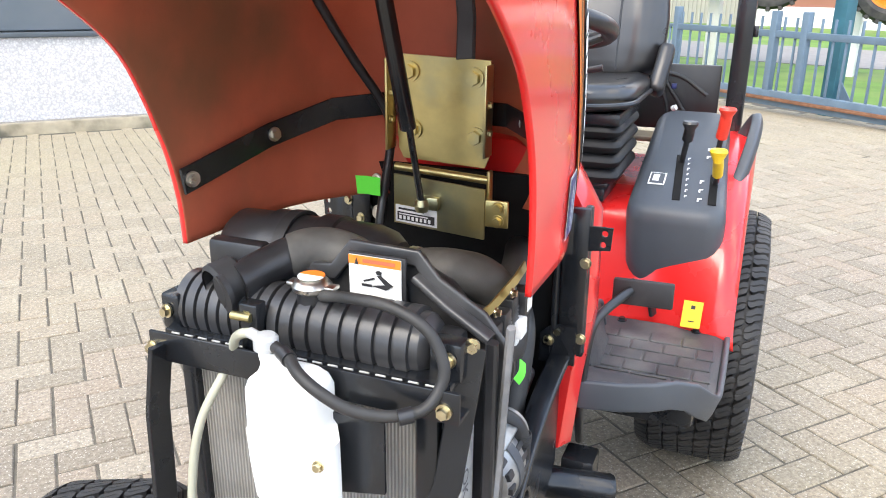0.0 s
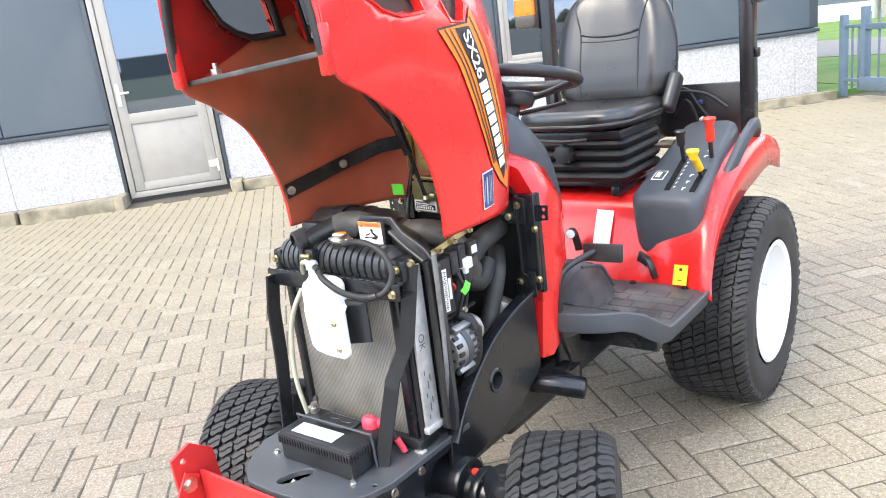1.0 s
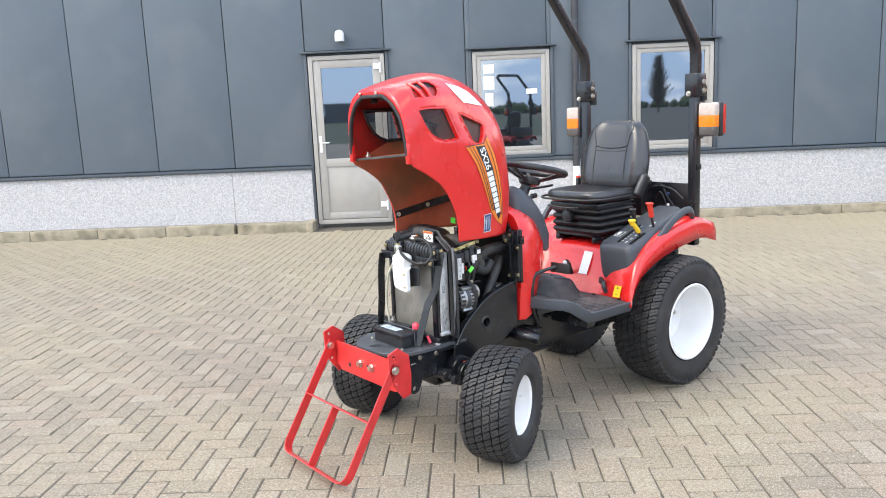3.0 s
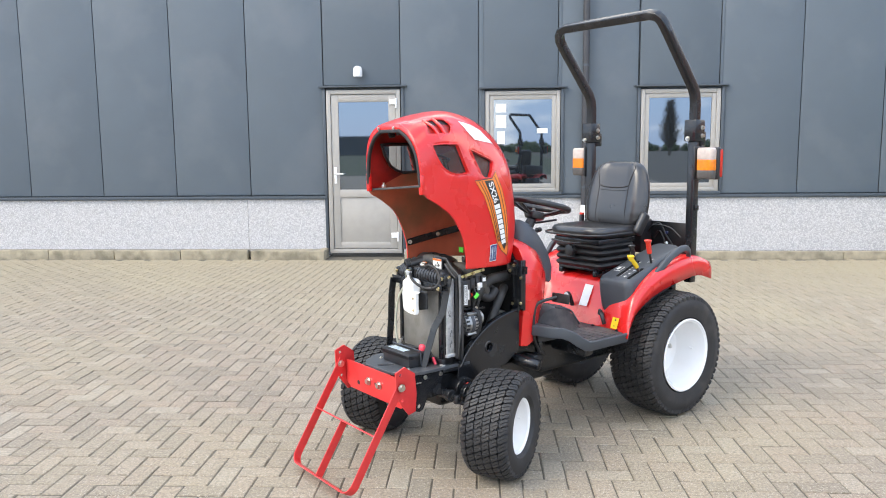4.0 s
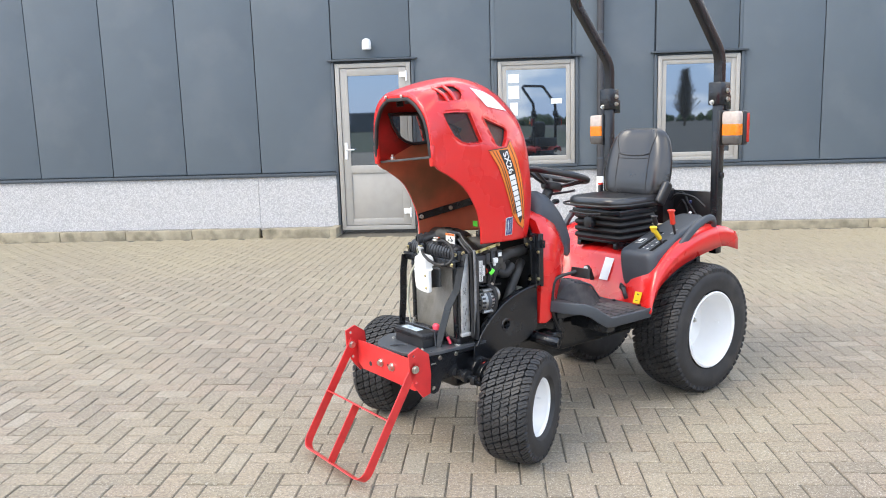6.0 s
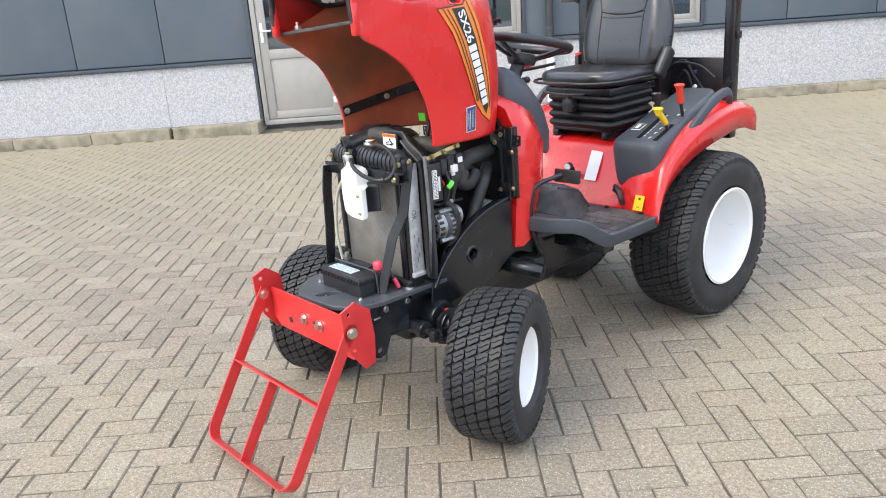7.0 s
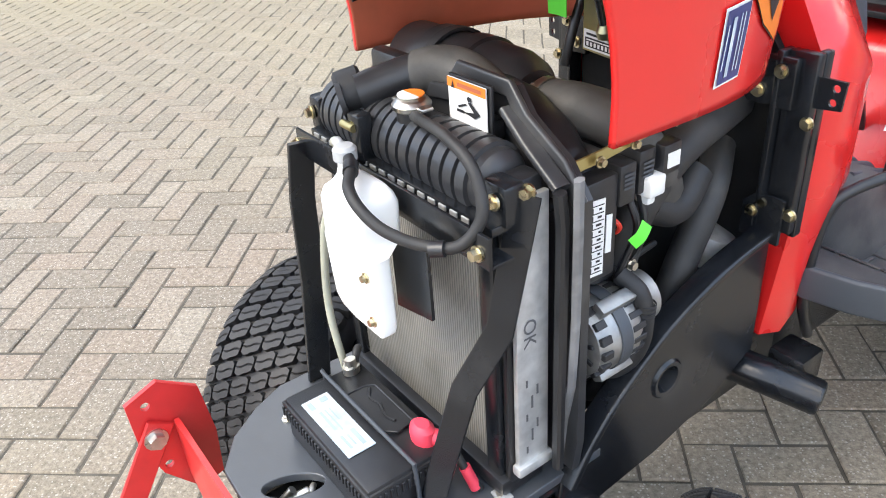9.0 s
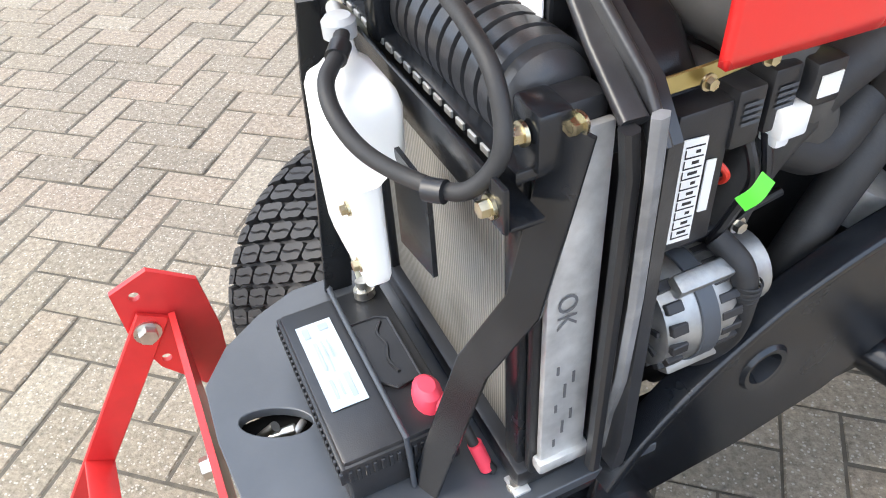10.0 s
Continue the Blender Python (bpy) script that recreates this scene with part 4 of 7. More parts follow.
# front mount: red cross plate, two ears, the folding guard below
mount = tp("front_mount", plate([(-0.25, 0.478), (0.25, 0.478), (0.25, 0.37), (0.21, 0.345), (-0.21, 0.345), (-0.25, 0.37)], 1, 0.042, 0.008), RED_BAR, None, "red painted steel cross plate at the tractor's nose")
for s in (-1, 1):
    part("ear_plate", plate([(-0.018, 0.528), (0.032, 0.548), (0.085, 0.51), (0.094, 0.42), (0.088, 0.335), (0.05, 0.325), (0.005, 0.385), (-0.016, 0.45)], 0, s * 0.256 - 0.005, 0.008, holes=[(0.008, 0.515, 0.007), (0.015, 0.398, 0.007)]), RED_BAR, mount)
    bolts(mount, ((s * 0.256 + 0.006, 0.007, 0.46), (1, 0, 0)), r=0.013, h=0.014)
bolts(mount, ((-0.05, 0.038, 0.412), (0, -1, 0)), ((0.04, 0.038, 0.412), (0, -1, 0)), r=0.014, h=0.016)
# dark discs on the plate paint the shade of two holes
for x, z, r in ((-0.14, 0.385, 0.011), (0.005, 0.412, 0.006)):
    part("dark_disc", cyl((x, 0.039, z), (x, 0.0372, z), r), INK_SHADE, mount)
GA, GB = Vector((0, 0.007, 0.46)), Vector((0, -0.262, 0.032))
gd = (GB - GA).normalized()
gn = Vector((0, gd.z, -gd.y)) * -1


def guard_point(x, f):
    p = GA.lerp(GB, f)
    return Vector((x, p.y, p.z))


gp = [guard_point(-0.252, -0.05), guard_point(-0.252, 0.5)]
for k in range(7):
    a = radians(90 * k / 6)
    gp.append(guard_point(-0.252 + 0.05 * (1 - math.cos(a)), 0.9 + 0.1 * math.sin(a)))
gp += [Vector((-p.x, p.y, p.z)) for p in gp[::-1]]
guard = tp("folding_guard", sweep(gp, rounded(0.006, 0.042, 0.002, 1), up=gn), RED_BAR, None, "bent red flat-bar guard hanging from the front mount")
cb = part("cross_bar", box(-0.249, 0.249, -0.003, 0.003, -0.020, 0.020, 0.001), RED_BAR, guard)
cb.matrix_basis = Matrix.Translation(guard_point(0, 0.47)) @ Matrix(((1, 0, 0), (0, gd.y, gn.y), (0, gd.z, gn.z))).to_4x4()
part("centre_bar", sweep([guard_point(-0.02, 0.47), guard_point(-0.02, 0.995)], rounded(0.006, 0.04, 0.002, 1), up=gn), RED_BAR, guard)

# front deck, chassis and axle
deck_poly = [(-0.10, 0.055), (-0.02, 0.052), (0.09, 0.06), (0.145, 0.09), (0.175, 0.135), (0.192, 0.19), (0.192, 0.46), (-0.205, 0.46), (-0.207, 0.19), (-0.185, 0.14), (-0.15, 0.09)]
slot = [(-0.016 + 0.021 * math.cos(a) + 0.015 * math.sin(a), 0.115 + 0.037 * math.sin(a)) for a in [2 * math.pi * k / 24 for k in range(24)]]
deck = tp("front_deck", plate(deck_poly, 2, 0.478, 0.014, holes=[slot, (0.165, 0.165, 0.005)]), DECK, None, "dark grey satin nose deck plate")
bevelled(deck, 0.004)
# dark sheet added under the deck in place of the slot's shade
part("slot_backing", box(-0.055, 0.025, 0.065, 0.17, 0.448, 0.454, 0.001), ENGINE_SHADE, deck)
part("latch_pin", join(cyl((-0.027, 0.093, 0.454), (-0.018, 0.113, 0.476), 0.006), cyl((-0.018, 0.103, 0.46), (-0.012, 0.133, 0.466), 0.007, bevel=0.002)), STEEL, deck)
part("latch_spring", tube([(-0.012, 0.118, 0.45), (-0.01, 0.133, 0.465), (-0.022, 0.143, 0.46)], 0.0045), ALU, deck)
bolts(deck, ((-0.132, 0.165, 0.485), (0, 0, 1)), ((0.170, 0.306, 0.485), (0, 0, 1)), ((0.118, 0.150, 0.485), (0, 0, 1)), r=0.006, h=0.007)
part("bolt_tab", box(0.158, 0.182, 0.300, 0.318, 0.485, 0.489, 0.001), ALU, deck)
for s in (-1, 1):
    xr = s * 0.174 + (0.0 if s > 0 else -0.012)
    rail = tp("frame_rail", plate([(0.132, 0.470), (0.300, 0.470), (0.289, 0.346), (0.220, 0.374), (0.197, 0.318), (0.186, 0.300), (0.165, 0.293), (0.144, 0.300), (0.134, 0.328)], 0, xr, 0.010, holes=[(0.165, 0.318, 0.011)]), BLACK, None, "black chassis side plate with a tow lug")
    bevelled(rail, 0.0015)
    bolts(rail, ((xr + s * 0.006, 0.200, 0.452), (s, 0, 0)), ((xr + s * 0.006, 0.290, 0.452), (s, 0, 0)), r=0.008)
    part("rail_slot", box(xr + s * 0.0035, xr + s * 0.0065, 0.150, 0.178, 0.428, 0.434, 0.001), STEEL, rail)
    part("deck_lip", box(min(xr, xr + s * 0.014), max(xr, xr + s * 0.014), 0.301, 0.40, 0.452, 0.470, 0.003), BLACK, rail)
    tp("chassis_beam", box(s * 0.12 - 0.02, s * 0.12 + 0.02, 0.1, 0.95, 0.33, 0.43, 0.006), BLACK)
tp("nose_skirt", sweep([(x, y + 0.006, 0.426) for x, y in [(-0.200, 0.19), (-0.178, 0.14), (-0.145, 0.092), (-0.10, 0.06), (0.0, 0.056), (0.09, 0.066), (0.140, 0.094), (0.168, 0.135)]], rounded(0.008, 0.09, 0.002, 1)), BLACK)
tp("red_cap", cyl((0.222, 0.424, 0.370), (0.222, 0.422, 0.391), 0.009, bevel=0.003), REDP, None, "small red plastic filler cap on the axle")
axle = tp("front_axle", join(cyl((-0.30, 0.42, 0.340), (0.30, 0.42, 0.340), 0.044, bevel=0.006), cyl((-0.215, 0.415, 0.355), (0.215, 0.415, 0.355), 0.060, bevel=0.012), box(-0.09, 0.09, 0.35, 0.50, 0.25, 0.41, 0.025, 3)), BLACK)
for s in (-1, 1):
    part("king_pin", join(cyl((s * 0.305, 0.42, 0.17), (s * 0.305, 0.42, 0.405), 0.050, bevel=0.014), cyl((s * 0.305, 0.42, 0.40), (s * 0.305, 0.42, 0.418), 0.024, bevel=0.004)), BLACK, axle)
    part("axle_flange", cyl((s * 0.236, 0.42, 0.340), (s * 0.258, 0.42, 0.340), 0.060, bevel=0.004), BLACK, axle)
    part("steering_arm", strip([(s * 0.30, 0.40, 0.330), (s * 0.298, 0.345, 0.326), (s * 0.288, 0.315, 0.335)], 0.040, 0.018, up=(0, 0, 1), r=0.004), BLACK, axle)
    bolts(axle, ((s * 0.259, 0.400, 0.384), (s, 0, 0)), ((s * 0.259, 0.374, 0.345), (s, 0, 0)), r=0.007, material=BLACK)
tp("steering_cylinder", join(cyl((-0.13, 0.318, 0.350), (0.215, 0.318, 0.350), 0.024, bevel=0.004), cyl((0.20, 0.318, 0.350), (0.232, 0.318, 0.350), 0.029, bevel=0.004), cyl((-0.29, 0.318, 0.348), (0.285, 0.318, 0.348), 0.011), cyl((0.27, 0.316, 0.325), (0.27, 0.316, 0.365), 0.018, bevel=0.004)), BLACK)
tp("gearbox", join(box(-0.13, 0.13, 1.0, 1.98, 0.30, 0.52, 0.03, 3), cyl((-0.28, 1.765, 0.357), (0.28, 1.765, 0.357), 0.08, bevel=0.01)), BLACK)
tp("transmission_tunnel", box(-0.10, 0.10, 0.75, 1.15, 0.26, 0.50, 0.03, 3), BLACK)

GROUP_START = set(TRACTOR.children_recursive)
# battery on the deck
bat = tp("battery", box(-0.10, 0.135, 0.155, 0.275, 0.485, 0.553, 0.005), BLACK_P, None, "black starter battery with a pale label")
part("battery_rim", join(box(-0.103, 0.138, 0.152, 0.159, 0.525, 0.548, 0.002), box(0.131, 0.138, 0.155, 0.277, 0.525, 0.548, 0.002)), BLACK_P, bat)
rib = mesh_of("grip_rib", box(-0.002, 0.002, -0.002, 0.002, 0.0, 0.016, 0.0006, 1), BLACK_P)
for k in range(42):
    ob = new("grip_rib", rib)
    ob.parent = bat
    ob.matrix_basis = pose(-0.076 + 0.0082 * k, 0.1515, 0.527) if k < 27 else pose(0.1385, 0.160 + 0.0082 * (k - 27), 0.527)
LQ = [(-0.062, 0.166, 0.553), (0.075, 0.166, 0.553), (0.075, 0.205, 0.553), (-0.062, 0.205, 0.553)]
quad_label("battery_label", *LQ, 0.001, LABEL_B, bat, "pale blue printed label")
bars_on(LQ, [(0.05, 0.58, 0.14, 0.86), (0.05, 0.12, 0.2, 0.3), (0.28, 0.26, 0.62, 0.36), (0.28, 0.46, 0.66, 0.52), (0.28, 0.62, 0.52, 0.67), (0.72, 0.24, 0.92, 0.34), (0.74, 0.45, 0.9, 0.52), (0.70, 0.65, 0.94, 0.8)], 0.003, LABEL_D, bat)
lid = [(-0.03, 0.218), (0.06, 0.218), (0.078, 0.235), (0.075, 0.262), (-0.02, 0.262), (-0.03, 0.25)]
part("vent_cover", plate(lid, 2, 0.5545, 0.004), BLACK_P, bat)
part("lid_edge", sweep([(x, y, 0.557) for x, y in lid + lid[:2]], rounded(0.003, 0.003, 0.001, 1)), BLACK_P, bat)
part("lid_edge", tube([(-0.018, 0.252, 0.5575), (0.0, 0.243, 0.5575), (0.02, 0.246, 0.5575), (0.04, 0.240, 0.5575), (0.06, 0.244, 0.5575)], 0.002, 6), BLACK_P, bat)
part("hold_down_rod", tube([(-0.10, 0.222, 0.515), (-0.105, 0.22, 0.557), (-0.09, 0.218, 0.561), (0.12, 0.218, 0.561), (0.14, 0.218, 0.555), (0.145, 0.218, 0.487)], 0.0029, steps=4), GREY, bat)
part("terminal_clamp", join(cyl((-0.08, 0.253, 0.553), (-0.08, 0.253, 0.578), 0.0095, 0.008), cyl((-0.08, 0.253, 0.555), (-0.08, 0.253, 0.566), 0.0125), box(-0.104, -0.085, 0.248, 0.259, 0.556, 0.566, 0.002)), STEEL, bat)
part("earth_lead", tube([(-0.085, 0.26, 0.565), (-0.10, 0.275, 0.575), (-0.125, 0.28, 0.55), (-0.13, 0.27, 0.488)], 0.006), RUBBER, bat)
rc = part("terminal_cover", loft([[(0.104 + 0.019 * q * math.cos(a), 0.256 + 0.014 * q * math.sin(a), z) for a in [2 * math.pi * k / 16 for k in range(16)]] for z, q in ((0.545, 1.0), (0.562, 1.08), (0.572, 0.98), (0.578, 0.6))]), PINK, bat, "bright red rubber terminal cover")
part("cover_skirt", tube([(0.108, 0.258, 0.562), (0.122, 0.266, 0.560), (0.134, 0.274, 0.552)], 0.0105), PINK, bat)
part("plus_lead", tube([(0.11, 0.262, 0.56), (0.135, 0.275, 0.55), (0.155, 0.285, 0.51), (0.165, 0.295, 0.488)], 0.0055), RUBBER, bat)
part("lead_sleeve", cyl((0.150, 0.283, 0.522), (0.162, 0.29, 0.49), 0.0075), PINK, bat)

# radiator group
rad = tp("radiator", box(-0.172, 0.158, 0.322, 0.362, 0.50, 0.872, 0.002), CORE, None, "grey finned radiator core with black tanks")
for x0, x1 in ((-0.198, -0.172), (0.158, 0.184)):
    part("side_channel", box(x0, x1, 0.312, 0.372, 0.488, 0.875, 0.003), BLACK, rad)
part("side_channel", box(0.186, 0.196, 0.318, 0.372, 0.488, 0.875, 0.003), BLACK_P, rad)
part("bottom_tank", box(-0.20, 0.196, 0.305, 0.375, 0.486, 0.512, 0.006), BLACK_P, rad)
part("aluminium_strip", box(0.198, 0.206, 0.324, 0.371, 0.53, 0.895, 0.002), ALU, rad, "bare aluminium side strip with a hand-written mark")
part("strip_foot", box(0.196, 0.212, 0.320, 0.376, 0.522, 0.538, 0.004), ALU, rad)
MARKS = [(0.2068, 0.336 + 0.008 * ((k * 2) % 3), 0.655 - 0.017 * k) for k in range(7)]
for k, (mx_, my_, mz_) in enumerate(MARKS):
    part("pen_mark", box(mx_ - 0.001, mx_, my_, my_ + 0.0025, mz_, mz_ + 0.010 + 0.004 * (k % 3), 0), PEN, rad)
prof = [(-0.20, 0.0), (-0.20, 0.028), (-0.194, 0.035)]
for k in range(17):
    x = -0.188 + 0.0205 * k
    prof += [(x, 0.036), (x + 0.001, 0.041), (x + 0.0155, 0.041), (x + 0.0165, 0.036)]
prof += [(0.166, 0.035), (0.174, 0.028), (0.177, 0.018), (0.177, 0.0)]
part("top_tank", lathe(prof, 32, 0, (-0.005, 0.345, 0.895)), TANK, rad)
part("tank_end", box(0.165, 0.198, 0.325, 0.372, 0.874, 0.912, 0.008), BLACK_P, rad)
part("tank_flange", box(-0.205, 0.205, 0.296, 0.385, 0.866, 0.876, 0.002), BLACK, rad)
crimp = mesh_of("tank_crimp", box(-0.006, 0.006, -0.00125, 0.00125, -0.003, 0.003, 0.0005, 1), ALU)
for k in range(18):
    ob = new("tank_crimp", crimp)
    ob.parent = rad
    ob.matrix_basis = pose(-0.145 + 0.0193 * k, 0.2955, 0.871)
part("neck", cyl((0.02, 0.337, 0.925), (0.02, 0.337, 0.942), 0.018), BLACK_P, rad)
capm = part("cap", lathe([(0.938, 0.0), (0.938, 0.018), (0.941, 0.022), (0.946, 0.023), (0.950, 0.020), (0.953, 0.0165), (0.955, 0.0)], 28, 2, (0.02, 0.337, 0)), STEEL, rad, "bright metal pressure cap")
for x0 in (-0.012, 0.040):
    part("cap_ear", box(x0, x0 + 0.012, 0.329, 0.345, 0.943, 0.948, 0.002), STEEL, capm)
part("cap_label", plate([(0.02 + 0.0155 * math.cos(a), 0.337 + 0.0155 * math.sin(a)) for a in [math.pi * k / 10 for k in range(11)]], 2, 0.9562, 0.0015), ORANGE, capm)
part("cap_label", plate([(0.02 + 0.0155 * math.cos(a), 0.337 + 0.0155 * math.sin(a)) for a in [math.pi * (1 + k / 10) for k in range(11)]], 2, 0.9562, 0.0015), LABEL, capm)
part("drain_tap", join(box(-0.055, -0.038, 0.29, 0.305, 0.905, 0.925, 0.003), cyl((-0.07, 0.288, 0.915), (-0.038, 0.288, 0.915), 0.005)), GOLD, rad)
part("tank_bracket", box(-0.06, -0.03, 0.29, 0.31, 0.87, 0.93, 0.003), BLACK, rad)
bolts(rad, ((-0.200, 0.301, 0.898), (0, -1, 0)), ((0.213, 0.336, 0.907), (0.4, -1, 0)), ((0.199, 0.305, 0.901), (0, -1, 0)), material=ZINC, r=0.0066, h=0.010)
part("corner_block", box(0.175, 0.212, 0.308, 0.335, 0.872, 0.918, 0.005), BLACK, rad)
part("corner_block", box(-0.215, -0.182, 0.303, 0.335, 0.872, 0.918, 0.005), BLACK, rad)
bar = tp("radiator_bar", join(box(-0.215, 0.222, 0.278, 0.283, 0.843, 0.880, 0.002), box(-0.215, 0.222, 0.283, 0.31, 0.843, 0.848, 0.002)), BLACK, None, "black angle bar across the radiator")
bolts(bar, ((-0.208, 0.278, 0.860), (0, -1, 0)), ((0.206, 0.278, 0.858), (0, -1, 0)), material=ZINC, r=0.0066, h=0.010)
strap = tp("support_strap", strip([(0.214, 0.332, 0.905), (0.21, 0.325, 0.86), (0.198, 0.308, 0.745), (0.172, 0.275, 0.665), (0.156, 0.238, 0.53), (0.152, 0.226, 0.486)], 0.032, 0.005, up=(0.5, -1, 0)), BLACK, None, "bent black flat-steel strap")
strap_l = tp("support_strap", strip([(-0.188, 0.273, 0.868), (-0.200, 0.266, 0.785), (-0.199, 0.260, 0.66), (-0.205, 0.245, 0.486)], 0.008, 0.036, up=(0, -1, 0)), BLACK, None, "bent black flat-steel strap")
# fan shroud behind the core, with its rubber seal
sh = [(-0.225, 0.50), (0.225, 0.50), (0.232, 0.55), (0.232, 0.88), (0.205, 0.915), (0.150, 0.948), (0.128, 0.976), (0.046, 0.978), (0.02, 0.945), (-0.10, 0.935), (-0.205, 0.918), (-0.232, 0.88), (-0.232, 0.55)]
shroud = tp("fan_shroud", plate(sh, 1, 0.40, 0.012), TANK, None, "black fan shroud plate behind the radiator")
part("shroud_lip", sweep([(x, 0.388, z) for x, z in sh[3:12]], rounded(0.008, 0.02, 0.003)), TANK, shroud)
part("shroud_ridge", sweep([(0.128, 0.384, 0.955), (0.17, 0.378, 0.928), (0.222, 0.372, 0.900)], rounded(0.020, 0.010, 0.004)), TANK, shroud)
seal = tp("rubber_seal", strip([(0.245, 0.372, 0.918), (0.240, 0.378, 0.86), (0.232, 0.386, 0.74), (0.224, 0.390, 0.64), (0.212, 0.392, 0.58), (0.206, 0.393, 0.52)], 0.014, 0.009, up=(1, 0, 0), r=0.004), SEAL, None, "grey worn rubber sealing strip")
seal2 = tp("rubber_seal", strip([(0.226, 0.365, 0.90), (0.224, 0.372, 0.86), (0.222, 0.372, 0.52)], 0.012, 0.014, up=(1, 0, 0), r=0.003), BLACK_P)
# warning plate on the shroud
WQ = [(0.053, 0.366, 0.925), (0.118, 0.366, 0.925), (0.118, 0.366, 0.978), (0.053, 0.366, 0.978)]
wl = quad_label("warning_label", *WQ, 0.0, LABEL, shroud, "white warning sticker with an orange band")
part("label_backing", box(0.05, 0.122, 0.368, 0.372, 0.90, 0.98, 0.001), BLACK_P, shroud)
part("label_stay", box(0.056, 0.116, 0.372, 0.392, 0.915, 0.940, 0.004), BLACK_P, shroud)
bars_on(WQ, [(0.0, 0.80, 1.0, 1.0)], 0.0022, ORANGE, wl, "band")
bars_on(WQ, [(0.28, 0.86, 0.9, 0.94)], 0.003, RED_IN, wl)
bm = bmesh.new()
for shape in ([(0.12, 0.80), (0.20, 0.80), (0.16, 0.97)],):
    bm.faces.new([bm.verts.new(on_quad(WQ, u, v) + Vector((0, -0.003, 0))) for u, v in shape])
for shape in ([(0.42, 0.36), (0.72, 0.30), (0.86, 0.42), (0.62, 0.62), (0.54, 0.60), (0.70, 0.42)], [(0.25, 0.33), (0.45, 0.33), (0.45, 0.39), (0.25, 0.39)], [(0.30, 0.42), (0.52, 0.52), (0.50, 0.56), (0.28, 0.46)], [(0.55, 0.62), (0.63, 0.62), (0.65, 0.70), (0.58, 0.73), (0.52, 0.69)]):
    bm.faces.new([bm.verts.new(on_quad(WQ, u, v) + Vector((0, -0.003, 0))) for u, v in shape])
part("pictogram", bm, INK_SHADE, wl, smooth=0)

# engine with its hoses and fittings
eng = tp("engine_block", join(box(-0.13, 0.11, 0.45, 0.76, 0.42, 0.74, 0.02), box(-0.08, 0.07, 0.50, 0.74, 0.74, 0.80, 0.02)), ENGINE_SHADE, None, "dark engine block under the raised hood")
af = tp("air_filter", lathe([(a * 1.50 + 0.075, r) for a, r in [(-0.205, 0.0), (-0.205, 0.045), (-0.195, 0.055), (-0.15, 0.056), (-0.148, 0.060), (-0.128, 0.060), (-0.126, 0.056), (-0.09, 0.056), (-0.088, 0.061), (-0.066, 0.061), (-0.064, 0.057), (-0.03, 0.056), (-0.015, 0.050), (-0.005, 0.038), (0.0, 0.0)]], 40, 0, (-0.005, 0.482, 0.918)), BLACK_P, None, "black cylindrical air filter housing")
part("filter_rib", lathe([(-0.03, 0.0565), (-0.029, 0.0595), (-0.024, 0.0595), (-0.023, 0.0565)], 40, 0, (-0.005, 0.482, 0.918)), BLACK_P, af)
part("filter_strap", lathe([(-0.118, 0.0575), (-0.118, 0.062), (-0.098, 0.062), (-0.098, 0.0575)], 32, 0, (-0.005, 0.482, 0.918)), RUBBER, af)
part("intake_snorkel", tube([(-0.086, 0.322, 0.937), (-0.074, 0.350, 0.944), (-0.058, 0.378, 0.951), (-0.046, 0.392, 0.954)], 0.026, 16), BLACK_P, af, "matt black intake snorkel with a flared mouth")
part("intake_elbow", tube([(-0.050, 0.386, 0.954), (-0.030, 0.405, 0.958), (0.000, 0.420, 0.956), (0.030, 0.426, 0.946), (0.060, 0.428, 0.925), (0.085, 0.428, 0.895)], 0.0285, 16), HOSE_G, af, "dusty grey rubber intake elbow")
part("intake_duct", loft([[(x, 0.435 + a, z + b) for a, b in rounded(0.055, h, 0.02, 3)] for x, z, h in ((0.01, 0.920, 0.05), (0.05, 0.922, 0.075), (0.10, 0.915, 0.080), (0.15, 0.895, 0.070), (0.18, 0.870, 0.05))]), BLACK_P, af, smooth=60)
part("mouth_flare", lathe([(0.0, 0.024), (0.004, 0.029), (0.03, 0.029), (0.034, 0.026)], 20, 2), RUBBER, af).matrix_basis = Matrix.Translation((-0.092, 0.306, 0.933)) @ Vector((0.38, 0.88, 0.22)).to_track_quat("Z", "Y").to_matrix().to_4x4()
# black disc paints the shade inside the closed snorkel's mouth
part("mouth_shade_disc", cyl((-0.0945, 0.2995, 0.9315), (-0.092, 0.3055, 0.933), 0.0245), INK_SHADE, af)
part("outlet_hose", tube([(0.06, 0.482, 0.914), (0.09, 0.487, 0.920), (0.13, 0.495, 0.922), (0.165, 0.52, 0.905), (0.175, 0.56, 0.85), (0.16, 0.60, 0.80)], 0.030, 16), HOSE_G, af, "thick dusty rubber air hose")
part("hose_clamp", join(lathe([(0.079, 0.0315), (0.079, 0.0335), (0.089, 0.0335), (0.089, 0.0315)], 24, 0, (-0.005, 0.485, 0.918)), box(0.075, 0.087, 0.445, 0.457, 0.912, 0.924, 0.002)), STEEL, af)
tp("upper_radiator_hose", tube([(0.04, 0.40, 0.875), (0.08, 0.43, 0.885), (0.13, 0.455, 0.882), (0.17, 0.50, 0.855), (0.16, 0.56, 0.81)], 0.022, 14), HOSE_G)
tp("filter_bracket", box(-0.225, -0.12, 0.405, 0.43, 0.90, 0.955, 0.008), BLACK_P)
